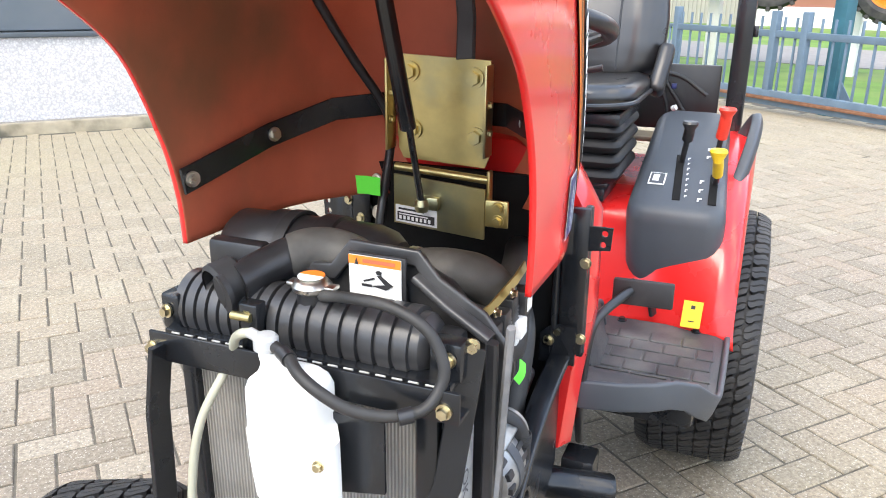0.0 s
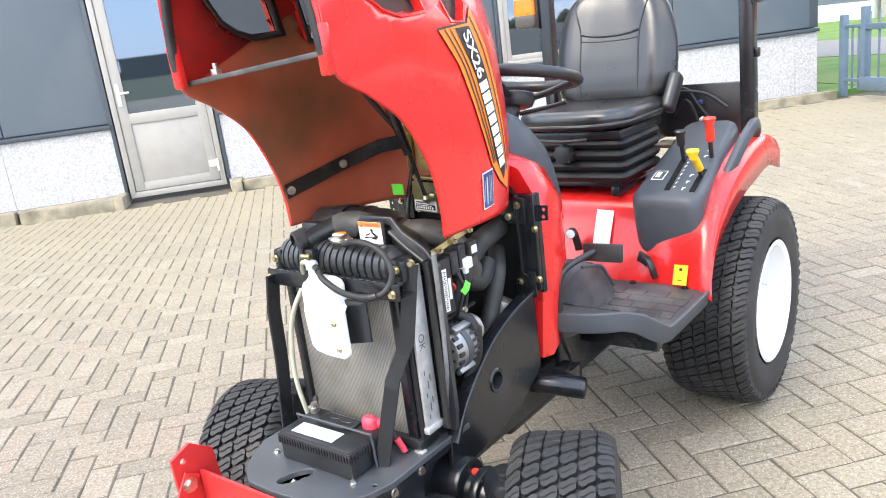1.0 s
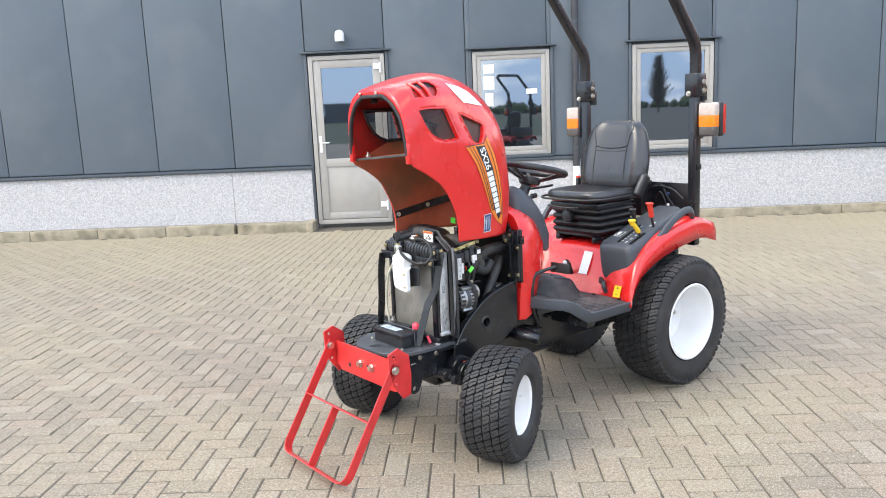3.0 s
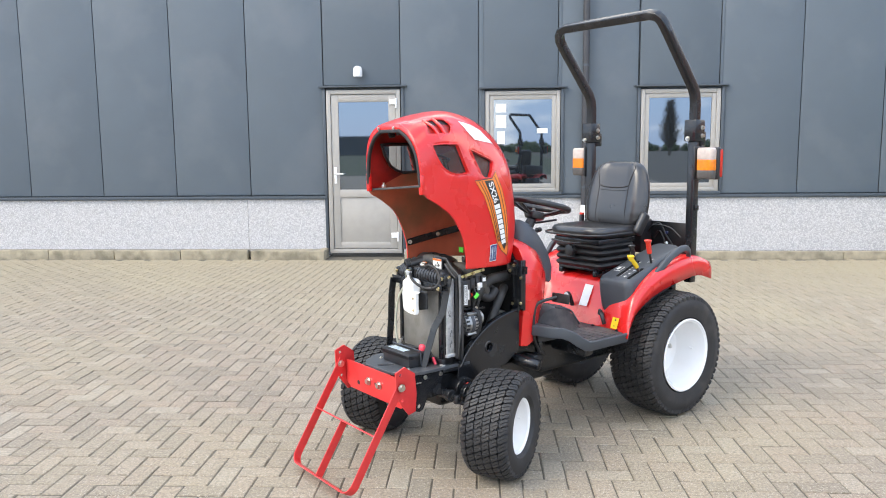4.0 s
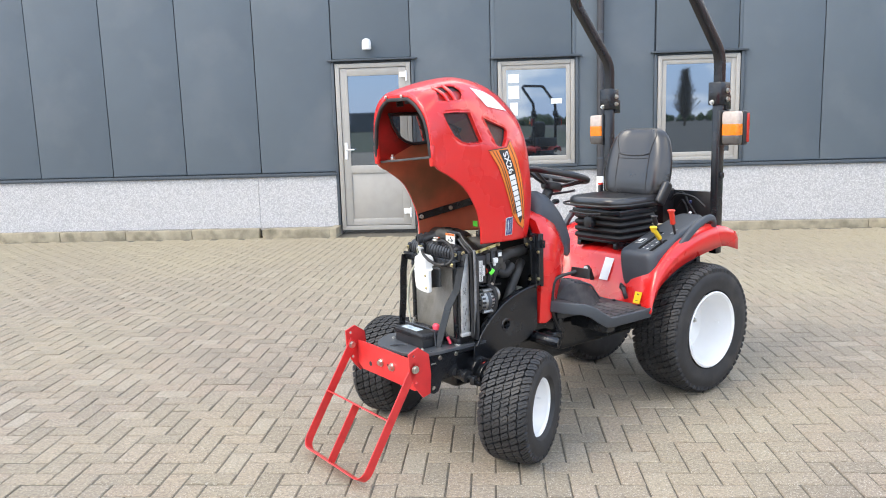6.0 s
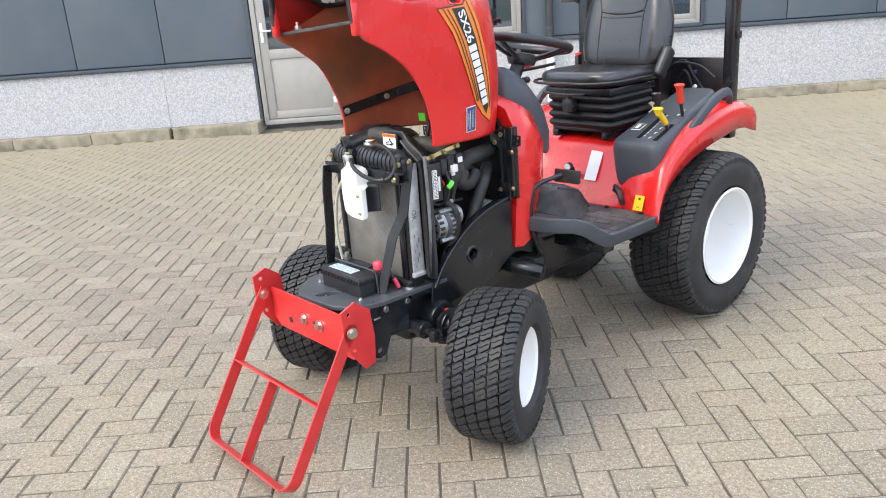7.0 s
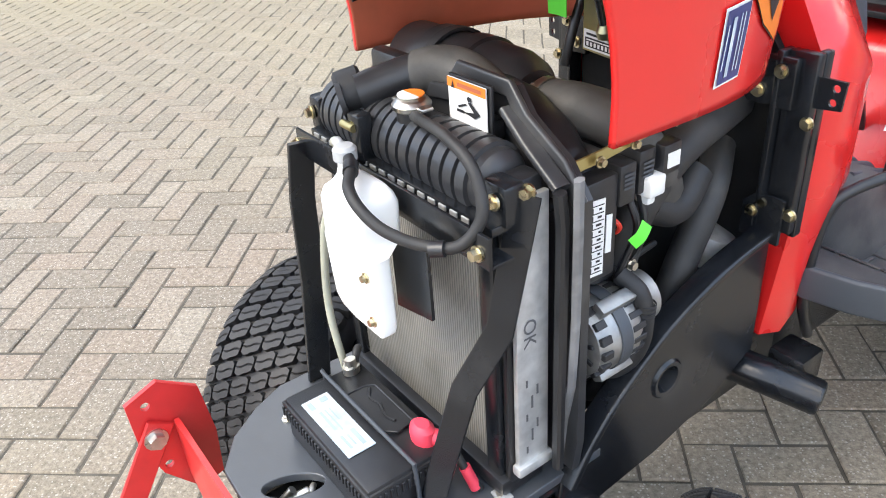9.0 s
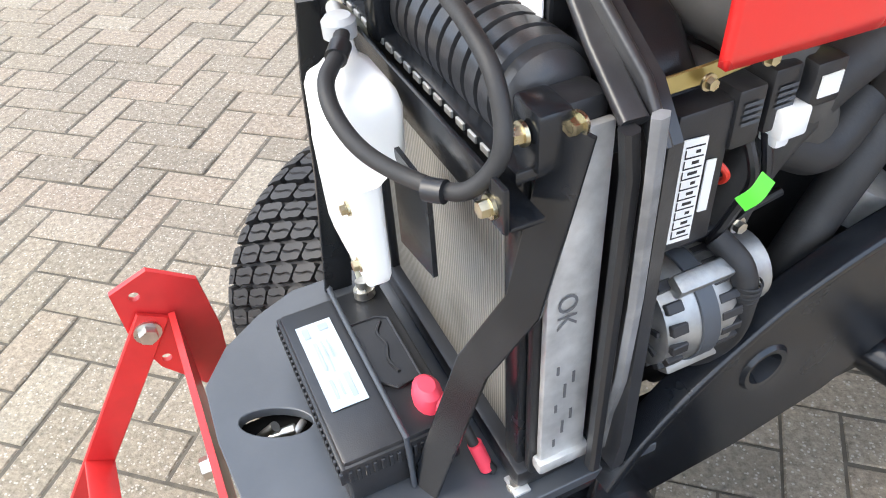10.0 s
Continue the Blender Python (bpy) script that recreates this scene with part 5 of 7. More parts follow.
tp("coolant_hose", tube([(0.16, 0.52, 0.70), (0.17, 0.535, 0.78), (0.175, 0.57, 0.83), (0.17, 0.63, 0.857), (0.15, 0.72, 0.86), (0.13, 0.80, 0.86)], 0.026, 16), HOSE_D, None, "bent black coolant hose")
tp("lower_hose", tube([(0.15, 0.60, 0.50), (0.165, 0.61, 0.58), (0.17, 0.65, 0.68), (0.165, 0.70, 0.76), (0.13, 0.76, 0.80)], 0.022, 16), HOSE_D, None, "slanting black rubber hose")
tp("thermostat_housing", join(cyl((0.10, 0.56, 0.80), (0.17, 0.57, 0.79), 0.036, bevel=0.006), tube([(0.165, 0.57, 0.79), (0.17, 0.62, 0.77), (0.16, 0.67, 0.80)], 0.024), box(0.13, 0.165, 0.555, 0.66, 0.815, 0.825, 0.003)), RUBBER)
bolts(eng, ((0.172, 0.56, 0.825), (1, 0, 0.6)), ((0.172, 0.60, 0.835), (1, 0, 0.6)), ((0.165, 0.65, 0.845), (1, 0, 0.6)), r=0.008)
# fuse box and relays
fuse = tp("fuse_box", box(0.165, 0.205, 0.425, 0.475, 0.75, 0.878, 0.004), BLACK_P, None, "black fuse box with a white legend label")
FQ = [(0.206, 0.430, 0.762), (0.206, 0.452, 0.760), (0.206, 0.452, 0.856), (0.206, 0.430, 0.858)]
fl = quad_label("fuse_label", *FQ, 0.0, LABEL, fuse, "white fuse legend label")
bars_on(FQ, [(0.10, 0.045 + 0.098 * k, 0.90, 0.06 + 0.098 * k) for k in range(10)] + [(0.10, 0.06 + 0.098 * k, 0.16, 0.13 + 0.098 * k) for k in range(9)] + [(0.35 + 0.1 * (k % 3), 0.085 + 0.098 * k, 0.75, 0.115 + 0.098 * k) for k in range(9)], 0.0016, INK_SHADE, fl)
FQ2 = [(0.206, 0.455, 0.785), (0.206, 0.464, 0.784), (0.206, 0.464, 0.832), (0.206, 0.455, 0.833)]
quad_label("fuse_label", *FQ2, 0.0, LABEL, fuse)
for y, z0, z1 in ((0.475, 0.835, 0.885), (0.505, 0.84, 0.893)):
    rl = part("relay", box(0.178, 0.208, y - 0.002, y + 0.024, z0, z1, 0.003), BLACK_P, fuse)
    Q = [(0.2085, y + 0.003, z0 + 0.018), (0.2085, y + 0.020, z0 + 0.018), (0.2085, y + 0.020, z0 + 0.040), (0.2085, y + 0.003, z0 + 0.040)]
    bars_on(Q, [(0.0, 0.1 + 0.24 * k, 1.0, 0.24 + 0.24 * k) for k in range(4)], 0.001, GREY, rl)
part("white_connector", join(box(0.182, 0.218, 0.512, 0.538, 0.835, 0.86, 0.003), box(0.19, 0.21, 0.518, 0.532, 0.822, 0.838, 0.003)), LABEL, fuse)
wc = part("relay", box(0.185, 0.215, 0.535, 0.565, 0.855, 0.892, 0.003), BLACK_P, fuse)
quad_label("relay_label", (0.2155, 0.540, 0.864), (0.2155, 0.560, 0.864), (0.2155, 0.560, 0.882), (0.2155, 0.540, 0.882), 0.0, LABEL, wc)
gb = tp("relay_bracket", strip([(0.185, 0.42, 0.892), (0.195, 0.455, 0.900), (0.205, 0.52, 0.915), (0.205, 0.56, 0.92)], 0.014, 0.003, up=(1, 0, 0.2)), GOLD, None, "yellow-zinc relay bracket")
bolts(gb, ((0.203, 0.445, 0.899), (1, 0, 0)), ((0.209, 0.49, 0.908), (1, 0, 0)), ((0.213, 0.545, 0.918), (1, 0, 0)), material=ZINC, r=0.0048, h=0.007)
for k, (mt, pts) in enumerate(((REDP, [(0.19, 0.48, 0.815), (0.198, 0.486, 0.806), (0.195, 0.488, 0.796), (0.18, 0.488, 0.785)]), (BLACK_P, [(0.195, 0.50, 0.84), (0.208, 0.505, 0.80), (0.20, 0.50, 0.76), (0.185, 0.50, 0.72), (0.15, 0.55, 0.70)]), (BLACK_P, [(0.195, 0.52, 0.84), (0.205, 0.522, 0.79), (0.19, 0.52, 0.745), (0.16, 0.52, 0.72)]), (BLACK_P, [(0.17, 0.44, 0.75), (0.185, 0.46, 0.735), (0.18, 0.50, 0.73), (0.16, 0.60, 0.72)]))):
    tp("wire", tube(pts, 0.0045 if k else 0.003, 8), mt)
tag = tp("paper_tag", strip([(0.222, 0.482, 0.792), (0.226, 0.492, 0.801), (0.223, 0.504, 0.811)], 0.0165, 0.001, up=(1, -0.3, 0.2), smooth=True), GREEN, None, "bright green paper tag tied to the wiring")
bolts(TRACTOR, ((0.19, 0.52, 0.735), (1, 0, 0)), r=0.006)
# alternator
alt = tp("alternator", lathe([(-0.055, 0.0), (-0.055, 0.035), (-0.05, 0.052), (-0.02, 0.058), (0.02, 0.058), (0.035, 0.05), (0.042, 0.03), (0.042, 0.0)], 32, 1, (0.182, 0.492, 0.662)), CAST, None, "silver finned alternator")
for k in range(3):
    a = 2 * math.pi * k / 3 + 0.5
    part("mount_lug", box(-0.010, 0.010, -0.035, 0.030, 0.050, 0.070, 0.004, 2), CAST, alt).matrix_basis = Matrix.Translation((0.182, 0.492, 0.662)) @ Matrix.Rotation(a, 4, "Y")
# black blocks proud of the casing paint the shade of its vents
for k in range(20):
    a = 2 * math.pi * k / 20
    part("dark_vent_block", box(-0.0045, 0.0045, 0.008, 0.032, 0.0500, 0.0588, 0.001, 1), INK_SHADE, alt).matrix_basis = Matrix.Translation((0.182, 0.492, 0.662)) @ Matrix.Rotation(a, 4, "Y")
part("stator_ring", lathe([(-0.016, 0.0585), (-0.015, 0.0605), (0.004, 0.0605), (0.005, 0.0585)], 40, 1, (0.182, 0.492, 0.662)), GREY, alt)
for k in range(10):
    a = 2 * math.pi * k / 10
    part("dark_vent_block", box(-0.0028, 0.0028, -0.0575, -0.0535, 0.024, 0.046, 0.0005, 1), INK_SHADE, alt).matrix_basis = Matrix.Translation((0.182, 0.492, 0.662)) @ Matrix.Rotation(a, 4, "Y")
for k in range(16):
    a = 2 * math.pi * k / 16
    part("dark_vent_block", box(-0.0055, 0.0055, -0.048, -0.030, 0.0500, 0.0585, 0.001, 1), INK_SHADE, alt).matrix_basis = Matrix.Translation((0.182, 0.492, 0.662)) @ Matrix.Rotation(a, 4, "Y")
part("pulley", lathe([(-0.085, 0.0), (-0.085, 0.03), (-0.08, 0.034), (-0.072, 0.028), (-0.064, 0.034), (-0.058, 0.03), (-0.058, 0.0)], 28, 1, (0.182, 0.492, 0.662)), BLACK, alt)
part("rear_cap", lathe([(0.04, 0.0), (0.04, 0.040), (0.06, 0.038), (0.068, 0.028), (0.07, 0.0)], 24, 1, (0.190, 0.505, 0.685)), CAST, alt)
part("harness_sleeve", tube([(0.19, 0.52, 0.735), (0.218, 0.53, 0.715), (0.226, 0.535, 0.67), (0.22, 0.53, 0.62), (0.195, 0.51, 0.57), (0.16, 0.50, 0.52)], 0.013), RUBBER, alt, "ribbed black cable sleeve")
part("harness_rib", join(*[lathe([(-0.0015, 0.0125), (-0.0008, 0.0142), (0.0008, 0.0142), (0.0015, 0.0125)], 14, 2, (0.226 - 0.0003 * k * k * 0.3, 0.535, 0.70 - 0.006 * k)) for k in range(12)]), RUBBER, alt)
tp("fan_belt", strip([(0.13, 0.435, 0.60), (0.20, 0.437, 0.64), (0.198, 0.437, 0.68), (0.16, 0.437, 0.70), (0.0, 0.437, 0.74), (-0.05, 0.437, 0.66), (0.0, 0.437, 0.56), (0.13, 0.435, 0.60)], 0.008, 0.012, smooth=True), RUBBER)
of = tp("oil_filter", cyl((0.125, 0.735, 0.600), (0.142, 0.755, 0.672), 0.036, bevel=0.006), ALU, None, "silver and black oil filter can")
part("filter_base", cyl((0.1215, 0.731, 0.585), (0.131, 0.742, 0.628), 0.0375), BLACK_P, of)

# side covers, bolted rail and firewall
side_poly = [(0.385, 0.405), (0.392, 0.47), (0.43, 0.53), (0.485, 0.585), (0.56, 0.638), (0.63, 0.668), (0.70, 0.687), (0.785, 0.70), (0.79, 0.66), (0.79, 0.48), (0.70, 0.43), (0.58, 0.40), (0.444, 0.385)]
inner_poly = [(0.42, 0.41), (0.425, 0.465), (0.50, 0.57), (0.57, 0.615), (0.64, 0.645), (0.77, 0.675), (0.775, 0.49), (0.58, 0.42)]
for s in (-1, 1):
    sc = tp("side_cover", plate(side_poly, 0, s * 0.205, 0.012, holes=[(0.586, 0.533, 0.026)]), BLACK, None, "black pressed side cover with a raised rim")
    bevelled(sc, 0.003)
    rim = [(s * 0.215, y, z) for y, z in side_poly[1:8]]
    part("cover_rim", sweep(smooth_path(rim, 4), rounded(0.034, 0.012, 0.004)), BLACK, sc)
    part("hole_collar", lathe([(-0.012, 0.017), (-0.010, 0.027), (0.006, 0.031), (0.010, 0.027), (0.009, 0.021), (-0.010, 0.017)], 28, 0, (s * 0.205, 0.586, 0.533)), BLACK, sc)
    peg = tp("support_peg", cyl((s * 0.17, 0.79, 0.432), (s * 0.308, 0.842, 0.411), 0.029, segs=28, bevel=0.008), BLACK)
    hp = tp("hood_post", box(s * 0.206, s * 0.246, 0.768, 0.782, 0.70, 0.945, 0.003), BLACK, None, "black folded steel post with bolts")
    part("post_flange", box(s * 0.196, s * 0.2055, 0.756, 0.782, 0.70, 0.945, 0.003), BLACK, hp)
    part("post_flange", box(s * 0.234, s * 0.246, 0.7825, 0.800, 0.69, 0.945, 0.003), BLACK, hp)
    part("post_ear", plate([(s * 0.246, 0.878), (s * 0.279, 0.882), (s * 0.281, 0.918), (s * 0.246, 0.918)], 1, 0.775, 0.004, holes=[(s * 0.267, 0.890, 0.0050), (s * 0.269, 0.908, 0.0050)]), BLACK, hp)
    part("hinge_arm", box(s * 0.155, s * 0.225, 0.757, 0.768, 0.872, 0.938, 0.003), BLACK, hp)
    bolts(hp, ((s * 0.206, 0.757, 0.920), (0, -1, 0)), ((s * 0.178, 0.757, 0.890), (0, -1, 0)), ((s * 0.244, 0.768, 0.859), (0, -1, 0)), ((s * 0.244, 0.768, 0.730), (0, -1, 0)), ((s * 0.208, 0.762, 0.740), (0, -1, 0)), ((s * 0.195, 0.757, 0.724), (0, -1, 0)), r=0.0068, material=ZINC)
    part("lower_bracket", plate([(s * 0.18, 0.685), (s * 0.238, 0.685), (s * 0.238, 0.752), (s * 0.198, 0.752), (s * 0.18, 0.735)], 1, 0.760, 0.006), BLACK, hp)
# firewall in matt near-black, painting the dark gap behind the hoses
fw = tp("firewall", plate([(-0.19, 0.5), (0.19, 0.5), (0.19, 0.93), (0.15, 0.985), (-0.15, 0.985), (-0.19, 0.93)], 1, 0.785, 0.012), ENGINE_SHADE, None, "black firewall plate behind the engine")
bolts(fw, ((-0.145, 0.768, 0.955), (0, -1, 0)), ((-0.145, 0.768, 0.90), (0, -1, 0)))


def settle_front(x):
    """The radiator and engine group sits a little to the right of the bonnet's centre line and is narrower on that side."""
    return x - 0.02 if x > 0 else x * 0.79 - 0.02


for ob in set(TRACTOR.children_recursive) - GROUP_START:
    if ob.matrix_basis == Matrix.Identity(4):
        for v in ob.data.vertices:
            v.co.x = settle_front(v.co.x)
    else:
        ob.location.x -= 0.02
# the alternator is a small one
_c = Vector((0.162, 0.492, 0.662))
alt.matrix_basis = Matrix.Translation(_c + Vector((0.004, -0.020, 0.004))) @ Matrix.Scale(0.90, 4) @ Matrix.Translation(-_c)

def text_mesh(words, size, weight=0.022):
    cu = bpy.data.curves.new("lettering", "FONT")
    cu.body, cu.size, cu.align_x, cu.align_y, cu.resolution_u = words, size, "CENTER", "CENTER", 3
    cu.offset = size * weight
    ob = bpy.data.objects.new("lettering", cu)
    me = bpy.data.meshes.new_from_object(ob)
    bpy.data.objects.remove(ob)
    bm = bmesh.new()
    bm.from_mesh(me)
    bpy.data.meshes.remove(me)
    return bm


# coolant bottle, on its bracket in front of the core
def bottle_ring(z, x0, x1, y0, y1, r=0.012):
    cx, cy = (x0 + x1) / 2, (y0 + y1) / 2
    return [(cx + a, cy + b, z) for a, b in rounded(x1 - x0, y1 - y0, min(r, (y1 - y0) / 2.05, (x1 - x0) / 2.05), 3)]


BOTTLE_RINGS = ((0.728, 0.060, 0.086, 0.216, 0.232, 0.003), (0.731, 0.030, 0.089, 0.214, 0.234, 0.004), (0.737, 0.004, 0.090, 0.213, 0.236, 0.005), (0.748, -0.006, 0.090, 0.212, 0.237, 0.006), (0.790, -0.011, 0.090, 0.212, 0.237, 0.006), (0.826, -0.013, 0.089, 0.212, 0.238, 0.006), (0.829, -0.013, 0.074, 0.212, 0.262, 0.009), (0.834, -0.013, 0.069, 0.212, 0.268, 0.010), (0.872, -0.013, 0.068, 0.213, 0.270, 0.010), (0.882, -0.010, 0.064, 0.216, 0.268, 0.010), (0.889, -0.002, 0.054, 0.222, 0.264, 0.010), (0.894, -0.004, 0.022, 0.232, 0.256, 0.008), (0.898, -0.010, 0.012, 0.238, 0.256, 0.007), (0.906, -0.012, 0.006, 0.240, 0.256, 0.006))
bottle = tp("coolant_bottle", loft([bottle_ring(*q) for q in BOTTLE_RINGS]), BOTTLE, None, "white plastic coolant overflow bottle")
part("bottle_cap", join(lathe([(0.912, 0.0), (0.912, 0.0135), (0.924, 0.0135), (0.928, 0.010), (0.929, 0.0)], 16, 2, (-0.003, 0.248, -0.006)), cyl((-0.003, 0.248, 0.914), (-0.026, 0.252, 0.918), 0.006)), CAPGREY, bottle, "translucent grey bottle cap")
bolts(bottle, ((0.076, 0.212, 0.806), (0, -1, 0)), ((0.079, 0.213, 0.750), (0, -1, 0)), material=ZINC, r=0.0048, h=0.007)
part("bottle_bracket", plate([(0.06, 0.742), (0.128, 0.756), (0.128, 0.842), (0.06, 0.842)], 1, 0.258, 0.004), BLACK, bottle)
part("overflow_hose", tube([(0.018, 0.328, 0.938), (0.070, 0.305, 0.952), (0.118, 0.296, 0.954), (0.158, 0.294, 0.938), (0.178, 0.291, 0.908), (0.180, 0.284, 0.884), (0.168, 0.266, 0.862), (0.136, 0.246, 0.858), (0.108, 0.222, 0.872), (0.082, 0.212, 0.890), (0.056, 0.216, 0.903), (0.032, 0.234, 0.909), (0.008, 0.246, 0.911)], 0.0064), HOSE_D, bottle, "black rubber overflow hose")
part("hose_clip", cyl((0.148, 0.248, 0.858), (0.160, 0.257, 0.860), 0.0085), BLACK_P, bottle)
part("hose_clip", cyl((0.036, 0.231, 0.908), (0.022, 0.240, 0.910), 0.0085), BLACK_P, bottle)
part("vent_hose", tube([(-0.024, 0.252, 0.918), (-0.040, 0.256, 0.912), (-0.062, 0.272, 0.893), (-0.085, 0.290, 0.855), (-0.115, 0.268, 0.785), (-0.132, 0.262, 0.71), (-0.138, 0.260, 0.62), (-0.120, 0.262, 0.53), (-0.100, 0.262, 0.475)], 0.0055), HOSE_C, bottle, "yellowed clear vent hose")
bm = text_mesh("OK", 0.026, 0.004)
for v in bm.verts:
    v.co = (0.1872, 0.341 + v.co.y, 0.730 - v.co.x)
part("lettering", bm, PEN, TRACTOR, smooth=0)

# hood
FR = [(0.405, 0.942), (0.403, 1.005), (0.388, 1.08), (0.360, 1.145), (0.318, 1.21), (0.246, 1.268), (0.180, 1.310), (0.166, 1.362), (0.165, 1.43), (0.165, 1.50), (0.165, 1.555), (0.165, 1.600), (0.168, 1.630)]
RI = [(0.80, 0.93), (0.82, 1.02), (0.835, 1.12), (0.84, 1.24), (0.835, 1.36), (0.815, 1.46), (0.77, 1.54), (0.69, 1.61), (0.58, 1.66), (0.45, 1.685), (0.33, 1.674), (0.24, 1.653), (0.187, 1.640)]
HW = [0.236, 0.238, 0.24, 0.242, 0.243, 0.243, 0.242, 0.238, 0.235, 0.226, 0.204, 0.157, 0.092]
PW = [2.6, 2.6, 2.6, 2.5, 2.4, 2.2, 2.0, 1.9, 1.9, 1.9, 2.1, 2.3, 2.4]


def hood_rows(n=7):
    f, r = [smooth_path([(a, b, 0) for a, b in q], n) for q in (FR, RI)]
    return f, r, smooth_path([(a, b, 0) for a, b in zip(HW, PW)], n)


def hood_surface(i, u, rows):
    """u from -1 (right front edge) through 0 (ridge) to 1 (left front edge)."""
    f, r, h = rows
    F, R, hw, p = f[i], r[i], h[i].x, h[i].y
    w, start = min(1, abs(u)), 0.22
    if w > 0.55:
        k, x = start * (1 - w) / 0.45, 1.0
    else:
        a = math.pi / 2 * (w / 0.55)
        k = start + (1 - start) * max(0, math.cos(a)) ** (2 / p)
        x = max(0, math.sin(a)) ** (2 / p)
    y, z = F.x + (R.x - F.x) * k, F.y + (R.y - F.y) * k
    # a soft crease bulging the bonnet's centre strip
    if w < 0.30 and k > 0.8:
        q = min(1, (0.30 - w) / 0.05)
        y, z = y + 0.006 * q * (R - F).normalized().x, z + 0.006 * q * (R - F).normalized().y
    # the right flank draws in towards the nose
    if u < 0:
        hw *= 1 - 0.16 * min(1, max(0, (F.y - 1.10) / 0.25))
    return Vector((math.copysign(hw * x, u), y, z))


WIN_BIG = [(0.236, 1.533), (0.30, 1.535), (0.392, 1.530), (0.413, 1.47), (0.440, 1.399), (0.362, 1.398), (0.32, 1.412), (0.285, 1.436), (0.258, 1.48)]
WIN_SMALL = [(0.474, 1.503), (0.622, 1.446), (0.600, 1.40), (0.575, 1.368), (0.528, 1.372)]
VENT = [(0.232, 1.583), (0.248, 1.640), (0.32, 1.648), (0.366, 1.645), (0.384, 1.620), (0.360, 1.585)]


def inside(p, poly):
    c = False
    for (x0, y0), (x1, y1) in zip(poly, poly[1:] + poly[:1]):
        if (y0 > p[1]) != (y1 > p[1]) and p[0] < (x1 - x0) * (p[1] - y0) / (y1 - y0) + x0:
            c = not c
    return c


def nearest_on(p, poly):
    best, P = None, Vector(p)
    for (x0, y0), (x1, y1) in zip(poly, poly[1:] + poly[:1]):
        d, o = Vector((x1 - x0, y1 - y0)), Vector((x0, y0))
        q = o + d * max(0, min(1, (P - o).dot(d) / d.length_squared))
        if best is None or (q - P).length < (best - P).length:
            best = q
    return best


HROWS = hood_rows()
SAMPLES = np.array([tuple(hood_surface(i, u / 150, HROWS)) for i in range(len(HROWS[0])) for u in range(1, 151)])


SAMPLES_R = np.array([tuple(hood_surface(i, -u / 150, HROWS)) for i in range(len(HROWS[0])) for u in range(1, 151)])


def side_x(y, z, side=1):
    """How far out the hood's flank lies at (y, z)."""
    S = SAMPLES if side > 0 else SAMPLES_R
    d = (S[:, 1] - y) ** 2 + (S[:, 2] - z) ** 2
    k = np.argpartition(d, 24)[:24]
    w = 1 / (d[k] + 2e-5)
    A = np.stack([np.ones(24), S[k, 1] - y, S[k, 2] - z], 1)
    return abs(float(np.linalg.lstsq(A * w[:, None], S[k, 0] * w, rcond=None)[0][0]))


def flank_patch(name, poly, lift, material, parent, side=1, step=0.008, label="", th=0.0):
    """A sheet that lies on the hood's flank inside a polygon in (y, z)."""
    ys, zs = [p[0] for p in poly], [p[1] for p in poly]
    bm = bmesh.new()
    ny, nz = max(2, int((max(ys) - min(ys)) / step)), max(2, int((max(zs) - min(zs)) / step))
    vs = [bm.verts.new((0, y, z)) for y, z in poly]
    bm.faces.new(vs)
    for k in range(1, nz):
        z = min(zs) + (max(zs) - min(zs)) * k / nz
        bmesh.ops.bisect_plane(bm, geom=bm.verts[:] + bm.edges[:] + bm.faces[:], plane_co=(0, 0, z), plane_no=(0, 0, 1))
    for k in range(1, ny):
        y = min(ys) + (max(ys) - min(ys)) * k / ny
        bmesh.ops.bisect_plane(bm, geom=bm.verts[:] + bm.edges[:] + bm.faces[:], plane_co=(0, y, 0), plane_no=(0, 1, 0))
    for v in bm.verts:
        v.co.x = side * (side_x(v.co.y, v.co.z, side) + lift)
    return part(name, bm, material, parent, label)


